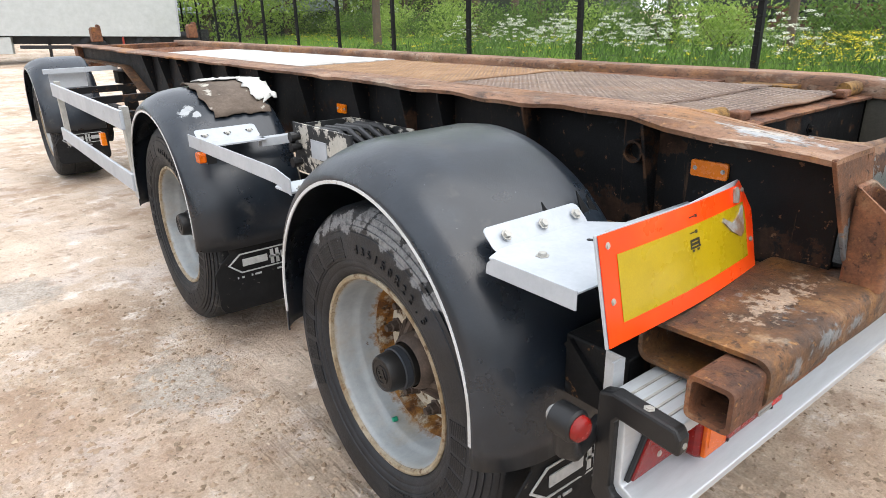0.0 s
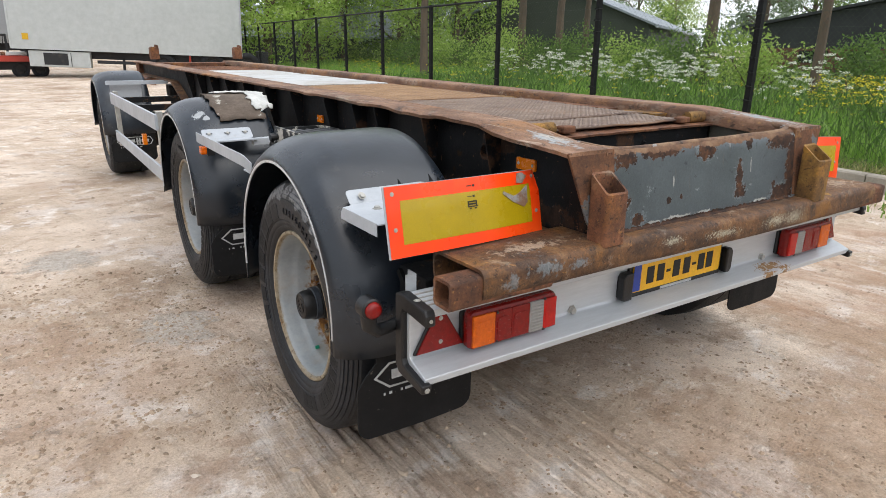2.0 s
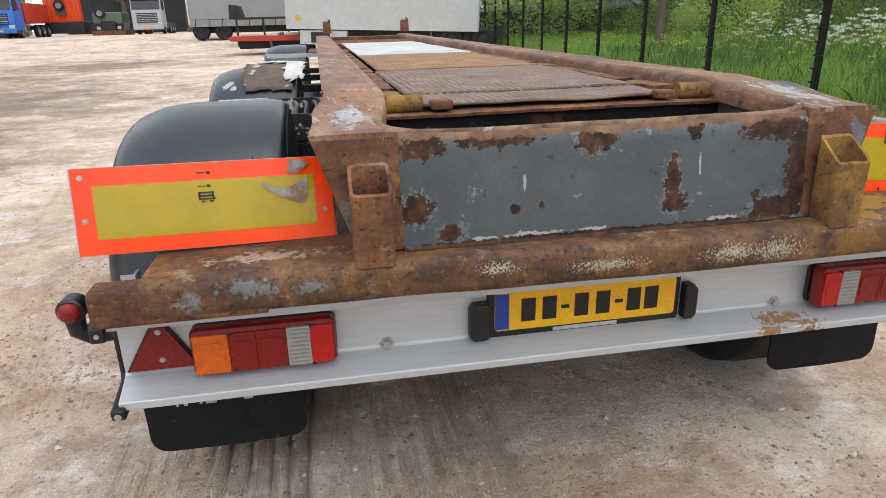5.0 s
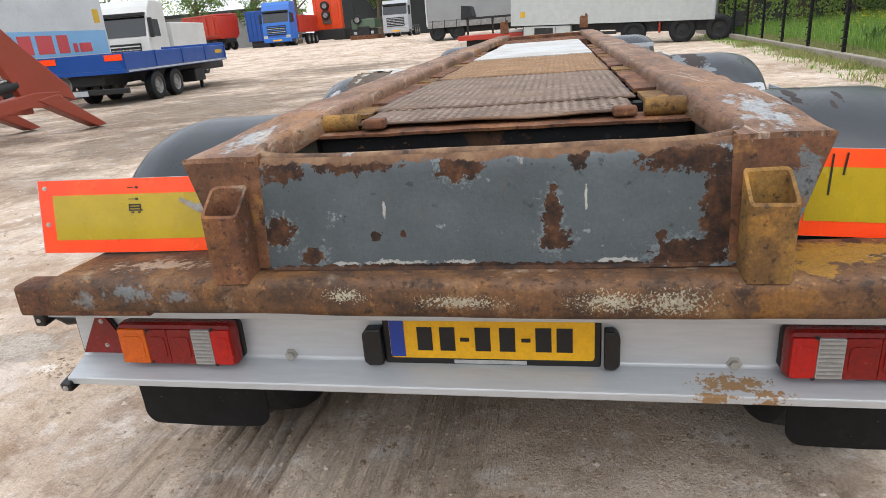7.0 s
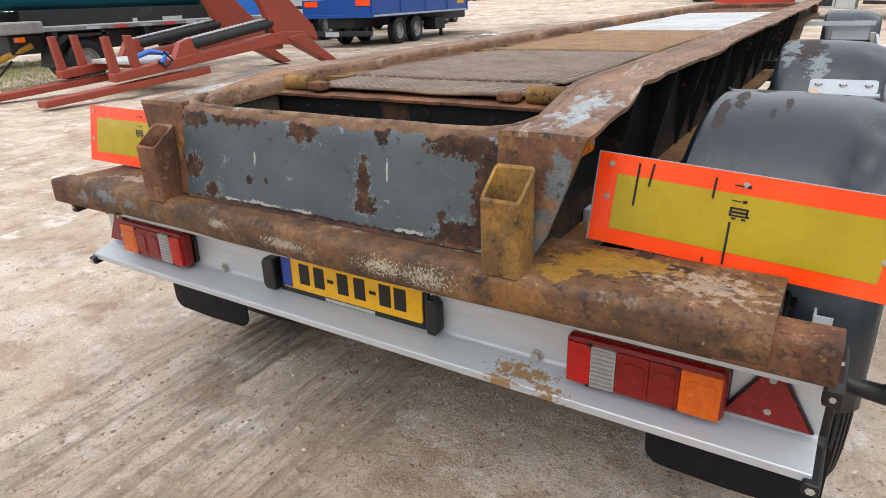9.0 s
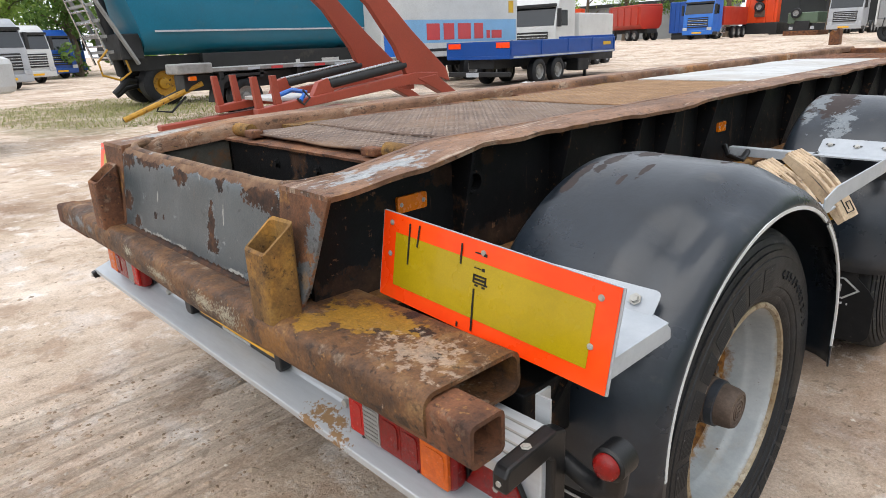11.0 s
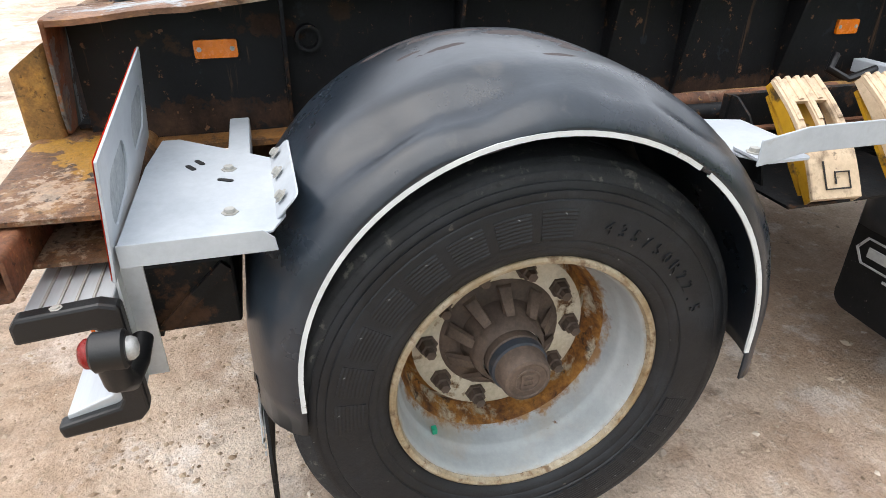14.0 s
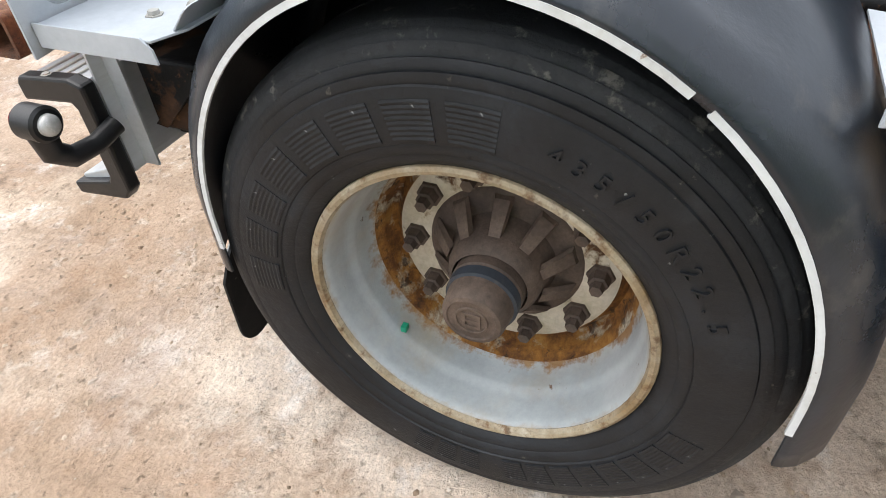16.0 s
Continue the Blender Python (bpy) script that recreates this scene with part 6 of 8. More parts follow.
# side guard between the second and third axles
for side in (-1, 1):
    sg = part("side_guard", boxes((min(side * 1.205, side * 1.225), max(side * 1.205, side * 1.225), 3.36, 5.72, 0.88, 0.985)), WHITE_METAL, trailer, "white side guard with two rails", bevel=0.004)
    part("lower_rail", boxes((min(side * 1.205, side * 1.225), max(side * 1.205, side * 1.225), 3.36, 5.68, 0.53, 0.63)), WHITE_METAL, sg, bevel=0.004)
    for y in (3.42, 5.64):
        part("guard_post", boxes((min(side * 1.165, side * 1.204), max(side * 1.165, side * 1.204), y - 0.03, y + 0.03, 0.48, 1.0)), STEEL, sg)
    for y in (3.6, 4.6, 5.5):
        part("guard_arm", boxes((min(side * 0.58, side * 1.17), max(side * 0.58, side * 1.17), y - 0.025, y + 0.025, 0.90, 0.95)), BLACK_STEEL, sg)
    part("amber_reflector", boxes((min(side * 1.17, side * 1.2), max(side * 1.17, side * 1.2), 4.16, 4.21, 0.68, 0.76)), AMBER_REFLECTOR, sg)
    bar3 = part("mudguard_bar", boxes((min(side * 0.6, side * 1.2), max(side * 0.6, side * 1.2), 6.16, 6.20, 1.03, 1.07)), WHITE_METAL, trailer)
    part("bar_plate", outline(bmesh.new(), rounded(0.86, 1.16, 0.90, 1.03, 0.01, 2), lambda u, v, s: (side * u, 6.23 + s, v), 0, 0.004), WHITE_METAL, bar3)
    part("air_tank", tube(bmesh.new(), [(side * 0.75, 3.5, 0.72), (side * 0.75, 4.5, 0.72)], 0.13, 20), BLACK_STEEL, trailer, smooth=True)
# hanging cable under the bumper
part("loose_cable", tube(bmesh.new(), [(0.22, 0.16, 0.62), (0.26, 0.15, 0.54), (0.33, 0.15, 0.52), (0.38, 0.16, 0.56), (0.4, 0.17, 0.63)], 0.006, 6), INK, trailer, smooth=True)


# ---- gravel ----
def stones(name, count, xr, yr, sizes, material, label):
    rnd = random.Random(5 + count)
    vs, fs = [], []
    for _ in range(count):
        x, y = rnd.uniform(*xr), rnd.uniform(*yr)
        s = sizes[0] * (sizes[1] / sizes[0]) ** (rnd.random() ** 2.2)
        z = ground_height(x, y)
        k = len(vs)
        a = rnd.random() * 6.28
        for px, py, pz in ((1, 0, 0.1), (0.2, 0.8, 0.0), (-0.9, 0.3, 0.15), (-0.3, -0.8, 0.05), (0.5, -0.6, 0.2), (0.1, 0.1, 0.62), (-0.3, 0.2, 0.5)):
            px, py = px * rnd.uniform(0.7, 1.2), py * rnd.uniform(0.6, 1.2)
            vs.append((x + s * (px * math.cos(a) - py * math.sin(a)), y + s * (px * math.sin(a) + py * math.cos(a)), z + s * pz * rnd.uniform(0.6, 1.2) - s * 0.08))
        fs += [(k, k + 1, k + 5), (k + 1, k + 2, k + 6), (k + 1, k + 6, k + 5), (k + 2, k + 3, k + 6), (k + 3, k + 5, k + 6), (k + 3, k + 4, k + 5), (k + 4, k, k + 5)]
    m_ = bpy.data.meshes.new(name)
    m_.from_pydata(vs, [], fs)
    m_.materials.append(material)
    return tagged(new(name, m_), label, "gravel", kind="stuff")


def island_mat(name, cols, rough=0.9, translucent=0.0):
    """Each loose piece takes a tone of its own."""
    m = bpy.data.materials.new(name)
    m.use_nodes = True
    nodes, links = m.node_tree.nodes, m.node_tree.links
    b = nodes["Principled BSDF"]
    g = nodes.new("ShaderNodeNewGeometry")
    r = nodes.new("ShaderNodeValToRGB")
    e = r.color_ramp.elements
    e[0].color, e[1].color = cols[0], cols[-1]
    for i, c in enumerate(cols[1:-1]):
        q = e.new((i + 1) / (len(cols) - 1))
        q.color = c
    links.new(g.outputs["Random Per Island"], r.inputs["Fac"])
    links.new(r.outputs["Color"], b.inputs["Base Color"])
    b.inputs["Roughness"].default_value = rough
    b.inputs["Specular IOR Level"].default_value = 0.25
    if translucent:
        t = nodes.new("ShaderNodeBsdfTranslucent")
        links.new(r.outputs["Color"], t.inputs["Color"])
        mx = nodes.new("ShaderNodeMixShader")
        mx.inputs["Fac"].default_value = translucent
        links.new(b.outputs["BSDF"], mx.inputs[1])
        links.new(t.outputs["BSDF"], mx.inputs[2])
        links.new(mx.outputs["Shader"], nodes["Material Output"].inputs["Surface"])
    return m


STONE = island_mat("mixed_pebbles", [rgb("958573"), rgb("bcab98"), rgb("a08e7a"), rgb("cbbfb0"), rgb("86776a"), rgb("b09d88")])
STONE_BROWN = island_mat("brown_pebbles", [rgb("7d6a58"), rgb("a08c78"), rgb("8d7966"), rgb("b5a28c"), rgb("6d5d4d")])
stones("gravel", 5200, (-4.5, 4.2), (-2.6, 4.5), (0.003, 0.016), STONE, "loose grey and beige pebbles on the dirt")
stones("gravel", 2600, (-7, -1.3), (-1.5, 9), (0.004, 0.02), STONE, "loose grey and beige pebbles on the dirt")
stones("gravel", 260, (-5, 4.4), (-2.4, 6), (0.016, 0.03), STONE, "scattered larger stones on the dirt")

stones("gravel", 2600, (-2.3, -1.15), (0.9, 3.2), (0.005, 0.020), STONE_BROWN, "brown gravel churned up beside the wheels")
stones("gravel", 2600, (-1.3, 1.0), (-0.7, 1.5), (0.005, 0.016), STONE_BROWN, "brown gravel churned up behind the trailer")
stones("gravel", 500, (1.2, 2.6), (0.2, 3.0), (0.005, 0.016), STONE_BROWN, "brown gravel churned up beside the wheels")


# ---- fence, kerb and verge ----
def fence_x(y):
    return 5.0 + 0.081 * y


KERB = mat("weathered_concrete_kerb", rgb("a39c90"), rgb("857e72"), 3, 0.9, 0, 0.6, 50, dirt=rgb("5f6a48"), dirt_at=0.6, dirt_scale=4)
kerb = tagged(new("kerb"), "low weathered concrete kerb under the fence", "kerb", kind="structure")
for i in range(22):
    y0, y1 = -8 + 2.4 * i, -8 + 2.4 * (i + 1) - 0.012
    bm = bmesh.new()
    loft(bm, [[(fence_x(y) - 0.12, y, -0.02), (fence_x(y) - 0.12, y, 0.235), (fence_x(y) - 0.105, y, 0.25), (fence_x(y) + 0.02, y, 0.25), (fence_x(y) + 0.02, y, -0.02)] for y in (y0, y1)])
    part("kerb_board", bm, KERB, kerb)
POST = mat("black_fence_steel", rgb("0a0c0d"), rgb("060708"), 4, 0.6, 0, 0.1, spec=0.25)
WIRE = mat("fence_wire", rgb("4a5048"), rgb("3a4038"), 4, 0.5, 0.4)
fence = base("fence", "tall black steel fence with wire mesh and taut wires", "fence", (4.8, 3, 0))
fence.matrix_basis = Matrix()
Y0 = -4.98
post_bm = boxes((-0.033, 0.033, -0.033, 0.033, 0.0, 2.26))
post_me = mesh_of("post", post_bm, POST, False)
insul_bm = boxes((-0.085, -0.03, -0.012, 0.012, -0.012, 0.012))
insul_me = mesh_of("insulator", insul_bm, POST, False)
NPOST = 20
WIRES = [0.38 + 0.16 * i for i in range(12)]
for i in range(NPOST):
    y = Y0 + 2.7 * i
    p = new("post", post_me)
    p.parent = fence
    p.matrix_basis = pose(fence_x(y), y, 0.02)
    if i < 11:
        for z in WIRES:
            q = new("insulator", insul_me)
            q.parent = p
            q.matrix_basis = pose(0, 0, z - 0.02)
yA, yB = Y0, Y0 + 2.7 * (NPOST - 1)
part("top_rail", tube(bmesh.new(), [(fence_x(yA), yA, 2.25), (fence_x(yB), yB, 2.25)], 0.02, 8), POST, fence)
bm = bmesh.new()
for z in WIRES:
    tube(bm, [(fence_x(yA) - 0.07, yA, z), (fence_x(yB) - 0.07, yB, z)], 0.0016, 4)
w_ob = part("wire", bm, WIRE, fence)
tagged(w_ob, kind="stuff")
vs, fs = [], []
hgt, z0 = 2.0, 0.25
y = yA - hgt
while y < yB:
    for d in (1, -1):
        a, b = (y, y + hgt) if d > 0 else (y + hgt, y)
        lo, hi = max(yA, min(a, b)), min(yB, max(a, b))
        if hi - lo < 0.05:
            continue
        def zz(v, a=a, d=d):
            return z0 + (v - a) * d
        k = len(vs)
        e = 0.0008
        for v in (lo, hi):
            x_ = fence_x(v) + 0.03
            vs += [(x_, v - e, zz(v) + e * d), (x_, v + e, zz(v) - e * d)]
        fs.append((k, k + 1, k + 3, k + 2))
    y += 0.07
m_ = bpy.data.meshes.new("mesh_netting")
m_.from_pydata(vs, [], fs)
m_.materials.append(WIRE)
net = new("mesh_netting", m_)
net.parent = fence
tagged(net, "fine diamond wire netting", kind="stuff")

SOIL = mat("grassy_soil", rgb("556a2c"), rgb("435424"), 1.5, 0.95, 0, 0.8, 20, spot=rgb("6c8038"), spot_at=0.55, spot_scale=1.0, spot_soft=0.2)


def verge_height(x, y):
    return 0.17 + 0.05 * noise.noise(Vector((x * 0.4, y * 0.4, 1))) + min(0.35, 0.02 * max(0.0, x - 6))


bm = bmesh.new()
gx, gy = [0.0, 0.4, 0.9, 1.5, 2.2, 3, 4, 5, 6.5, 8.5, 12, 20, 60, 300, 800], steps(-40, 120, 2.0)
rows_ = [[bm.verts.new((fence_x(y) + dx, y, verge_height(fence_x(y) + dx, y) - (0.0 if dx < 60 else 1.0))) for dx in gx] for y in gy]
for p, q in zip(rows_, rows_[1:]):
    for i in range(len(gx) - 1):
        bm.faces.new((p[i], p[i + 1], q[i + 1], q[i]))
verge = part("grass_ground", bm, SOIL, None, "", True)
tagged(verge, "grassy verge behind the fence", "ground", kind="structure")


def blades(name, spots, hmin, hmax, width, material, label, category, lean=0.35):
    rnd = random.Random(len(spots) + 3)
    vs, fs = [], []
    for x, y, z in spots:
        h, a, w = rnd.uniform(hmin, hmax), rnd.random() * 6.28, width * rnd.uniform(0.6, 1.4)
        dx, dy = math.cos(a), math.sin(a)
        l = rnd.uniform(0.0, lean) * h
        b = rnd.random() * 6.28
        lx, ly = math.cos(b) * l, math.sin(b) * l
        k = len(vs)
        vs += [(x - dx * w, y - dy * w, z), (x + dx * w, y + dy * w, z), (x + dx * w * 0.7 + lx * 0.4, y + dy * w * 0.7 + ly * 0.4, z + h * 0.6), (x - dx * w * 0.7 + lx * 0.4, y - dy * w * 0.7 + ly * 0.4, z + h * 0.6), (x + lx, y + ly, z + h)]
        fs += [(k, k + 1, k + 2, k + 3), (k + 3, k + 2, k + 4)]
    m_ = bpy.data.meshes.new(name)
    m_.from_pydata(vs, [], fs)
    m_.materials.append(material)
    return tagged(new(name, m_), label, category, kind="stuff")


rnd = random.Random(21)
GRASS = island_mat("grass_blades", [rgb("628a34"), rgb("8cb450"), rgb("76a040"), rgb("aac472"), rgb("527a2c"), rgb("9aba5c")], 0.65, 0.5)
DRY_GRASS = island_mat("dry_cut_grass", [rgb("a39a6a"), rgb("7d8a48"), rgb("b0aa7c"), rgb("8c8a58"), rgb("64783a")], 0.8, 0.25)
WEED = island_mat("weed_leaves", [rgb("3c5a24"), rgb("5c7c38"), rgb("4a6a2c"), rgb("7a9450")], 0.6, 0.3)
spots = []
for _ in range(34000):
    y = rnd.uniform(-4, 34)
    x = fence_x(y) + 0.55 + 8.5 * rnd.random() ** 1.5
    spots.append((x, y, verge_height(x, y) - 0.02))
for _ in range(46000):
    y = rnd.uniform(-3, 15)
    x = fence_x(y) + 0.6 + 5.5 * rnd.random()
    spots.append((x, y, verge_height(x, y) - 0.02))
blades("grass", spots, 0.16, 0.48, 0.007, GRASS, "tall fresh green grass behind the fence", "grass")
spots = []
for _ in range(420):
    y = rnd.uniform(-3, 16)
    cx, cy = fence_x(y) + 0.7 + 5.0 * rnd.random(), y
    for _ in range(32):
        x, y = rnd.gauss(cx, 0.16), rnd.gauss(cy, 0.16)
        spots.append((x, y, verge_height(x, y) - 0.02 + rnd.uniform(0, 0.32)))
blades("weeds", spots, 0.1, 0.34, 0.018, WEED, "leafy green weeds among the tall grass", "weeds", 1.1)
spots = []
for _ in range(22000):
    y = rnd.uniform(-4, 24)
    x = fence_x(y) + 0.04 + 0.75 * rnd.random()
    spots.append((x, y, verge_height(x, y) - 0.01))
blades("cut_grass", spots, 0.03, 0.17, 0.006, DRY_GRASS, "short dry cut grass along the kerb", "grass", 1.6)
spots = []
for _ in range(70):
    cy = rnd.uniform(-4, 22)
    cx, n = fence_x(cy) - 0.2 - 0.7 * rnd.random() ** 2, rnd.randint(30, 110)
    for _ in range(n):
        gx_, gy_ = rnd.gauss(cx, 0.11), rnd.gauss(cy, 0.16)
        spots.append((gx_, gy_, ground_height(gx_, gy_)))
blades("grass_tufts", spots, 0.04, 0.2, 0.006, DRY_GRASS, "half dry grass tufts on the edge of the dirt", "grass", 1.3)
spots = []
for _ in range(5000):
    y = rnd.uniform(-4, 34)
    x = fence_x(y) - 0.13 - 0.9 * rnd.random() ** 2.5
    spots.append((x, y, ground_height(x, y)))
blades("grass", spots, 0.02, 0.10, 0.008, GRASS, "thin low grass on the edge of the dirt", "grass")
spots = []
for _ in range(12000):
    a, r = rnd.random() * 6.28, rnd.random() ** 0.6
    spots.append((-17.5 + 5.5 * r * math.cos(a), 5.6 + 3.8 * r * math.sin(a), -0.01))
blades("yard_grass", spots, 0.02, 0.09, 0.008, DRY_GRASS, "thin half dry grass on the bare yard", "grass", 1.0)


def leaves(name, centres, per, spread, size, material, parent, flat=0.3, seed=1):
    """Many small leaves round the given centres, in one mesh."""
    rnd = random.Random(seed)
    vs, fs = [], []
    for cx, cy, cz, r in centres:
        for _ in range(per):
            while True:
                p = Vector((rnd.uniform(-1, 1), rnd.uniform(-1, 1), rnd.uniform(-1, 1)))
                if 0.25 < p.length < 1:
                    break
            p *= r * spread
            s = size * rnd.uniform(0.6, 1.5)
            u = Vector((rnd.uniform(-1, 1), rnd.uniform(-1, 1), rnd.uniform(-1, 1) * (1 - flat))).normalized()
            v = u.orthogonal().normalized()
            v.rotate(Matrix.Rotation(rnd.random() * 6.28, 3, u))
            w = u.cross(v)
            c = Vector((cx, cy, cz)) + p
            k = len(vs)
            vs += [c - v * s, c + w * s * 0.45, c + v * s, c - w * s * 0.45]
            fs.append((k, k + 1, k + 2, k + 3))
    m_ = bpy.data.meshes.new(name)
    m_.from_pydata(vs, [], fs)
    m_.materials.append(material)
    ob = new(name, m_)
    ob.parent = parent
    return ob


LEAF = island_mat("hedge_leaves", [rgb("46602c"), rgb("66823c"), rgb("527034"), rgb("7c9650"), rgb("3c5628")], 0.6, 0.45)
LEAF_LIGHT = island_mat("spring_leaves", [rgb("8ca84c"), rgb("a8bf64"), rgb("7a9a40"), rgb("b8ca7c")], 0.6, 0.5)
LEAF_GREY = island_mat("pale_willow_leaves", [rgb("7e9070"), rgb("94a486"), rgb("6a7c5c")], 0.6, 0.4)
BARK = mat("rough_bark", rgb("6a5c4c"), rgb("4a4036"), 5, 0.95, 0, 0.9, 30, stretch=(1, 1, 0.25))
FLOWER_W = island_mat("white_umbels", [rgb("d6dac8"), rgb("e4e6dc"), rgb("c0c8b0")], 0.8, 0.3)
FLOWER_Y = island_mat("yellow_flowers", [rgb("c9c030"), rgb("d8cc3a"), rgb("b5b02a")], 0.8, 0.2)


def bush(x, y, r, h, seed, material, label="dense green bush with small leaves"):
    rnd = random.Random(seed)
    ob = base("bush", label, "bush", (x, y, 0.2), "bushes behind the fence")
    bm = bmesh.new()
    cs = []
    for i in range(7):
        a = rnd.random() * 6.28
        tip = Vector((math.cos(a) * r * rnd.uniform(0.2, 0.7), math.sin(a) * r * rnd.uniform(0.2, 0.7), h * rnd.uniform(0.5, 0.85)))
        tube(bm, [(0, 0, 0), tip * 0.5 + Vector((0.1, 0, 0)), tip], [0.04, 0.025, 0.01], 5)
    part("stem", bm, BARK, ob)
    for i in range(26):
        a, q = rnd.random() * 6.28, rnd.random() ** 0.5
        zz = rnd.random()
        k = (1 - 0.55 * zz ** 2)
        cs.append((math.cos(a) * q * r * k, math.sin(a) * q * r * k, 0.25 + zz * (h - 0.3), rnd.uniform(0.28, 0.5) * r))
    leaves("foliage", cs, 125, 1.0, 0.048, material, ob, 0.3, seed)
    return ob


rnd = random.Random(8)
yb = -3.0
i = 0
while yb < 36:
    xb = fence_x(yb) + rnd.uniform(7.6, 9.4)
    bush(xb, yb, rnd.uniform(1.25, 1.8), rnd.uniform(1.1, 1.75), 40 + i, LEAF if i % 3 else LEAF_LIGHT)
    yb += rnd.uniform(1.5, 2.1)
    i += 1


def umbels(name, spots, material, label, r, per):
    rnd = random.Random(len(spots))
    vs, fs = [], []
    for x, y, z in spots:
        for _ in range(per):
            a, q = rnd.random() * 6.28, r * rnd.random() ** 0.5
            c = Vector((x + math.cos(a) * q, y + math.sin(a) * q, z + rnd.uniform(-0.3, 0.3) * r))
            s = rnd.uniform(0.5, 1.0) * r * 0.28
            u = Vector((rnd.uniform(-1, 1), rnd.uniform(-1, 1), 1.2)).normalized()
            v = u.orthogonal().normalized()
            w = u.cross(v)
            k = len(vs)
            vs += [c - v * s, c + w * s, c + v * s, c - w * s]
            fs.append((k, k + 1, k + 2, k + 3))
    m_ = bpy.data.meshes.new(name)
    m_.from_pydata(vs, [], fs)
    m_.materials.append(material)
    return tagged(new(name, m_), label, "flowers", kind="stuff")


ws, yspots = [], []
for cx, cy, n in ((11.3, 9.7, 72), (11.7, 11.9, 96), (12.1, 14.0, 88), (10.4, 7.8, 48), (10.2, 5.0, 44), (12.5, 16.7, 40), (9.3, 2.7, 24), (9.8, 0.5, 16), (9.1, 6.3, 16)):
    for _ in range(n):
        a, q = rnd.random() * 6.28, rnd.random() ** 0.6
        ws.append((cx + 0.75 * q * math.cos(a), cy + 0.95 * q * math.sin(a), 0.2 + (0.4 + 0.78 * (1 - q * q)) * rnd.uniform(0.7, 1.05)))
for _ in range(450):
    y = rnd.uniform(-3, 26)
    yspots.append((fence_x(y) + rnd.uniform(1.4, 5.0), y, 0.2 + rnd.uniform(0.3, 0.7)))
for _ in range(900):
    y = rnd.uniform(-2, 4.5)
    yspots.append((fence_x(y) + rnd.gauss(4.2, 0.7), y, 0.2 + rnd.uniform(0.4, 0.85)))
umbels("cow_parsley", ws, FLOWER_W, "clumps of white cow parsley in the grass", 0.075, 30)
umbels("yellow_flowers", yspots, FLOWER_Y, "scattered yellow wild flowers in the grass", 0.06, 9)
blades("flower_stems", [(x, y, 0.2) for x, y, z in ws], 0.6, 1.2, 0.006, GRASS, "stems and leaves of the wild flowers", "flowers", 0.15)


def tree(x, y, h, r, trunk_r, seed, material, label, clumps=34, per=95, leaf=0.085, crown_from=0.3, droop=0.0):
    rnd = random.Random(seed)
    ob = base("tree", label, "tree", (x, y, yard_rise(x, y)), "trees behind the yard")
    bm = bmesh.new()
    top = Vector((rnd.uniform(-0.4, 0.4), rnd.uniform(-0.4, 0.4), h * 0.92))
    pts = [Vector((0, 0, 0)), Vector((0.05, 0.03, h * 0.2)), top * 0.5 + Vector((0.12, -0.1, 0)), top]
    tube(bm, pts, [trunk_r * 1.25, trunk_r, trunk_r * 0.6, 0.03], 9)
    cs = []
    for i in range(14):
        t = rnd.uniform(crown_from, 0.9)
        a = rnd.random() * 6.28
        o = top * t
        l = r * rnd.uniform(0.5, 1.0) * (1.15 - t * 0.6)
        tip = o + Vector((math.cos(a) * l, math.sin(a) * l, l * (0.5 - droop)))
        mid = o + (tip - o) * 0.5 + Vector((0, 0, 0.15 * l))
        tube(bm, [o, mid, tip], [trunk_r * 0.35, trunk_r * 0.2, 0.012], 5)
        for f in (0.55, 0.8, 1.0):
            c = o + (tip - o) * f
            cs.append((c.x + rnd.uniform(-0.3, 0.3), c.y + rnd.uniform(-0.3, 0.3), c.z + rnd.uniform(-0.2, 0.4) - droop * f, rnd.uniform(0.5, 0.95) * r * 0.36))
    while len(cs) < clumps:
        a, q, t = rnd.random() * 6.28, rnd.random() ** 0.5, rnd.uniform(crown_from, 1.0)
        cs.append((math.cos(a) * q * r, math.sin(a) * q * r, h * t, rnd.uniform(0.3, 0.5) * r * 0.5))
    part("trunk", bm, BARK, ob, "", True)
    leaves("crown", cs, per, 1.0, leaf, material, ob, 0.2, seed)
    return ob


def polar(az, d, ox=-1.97, oy=-1.0):
    return ox + d * math.sin(radians(az)), oy + d * math.cos(radians(az))


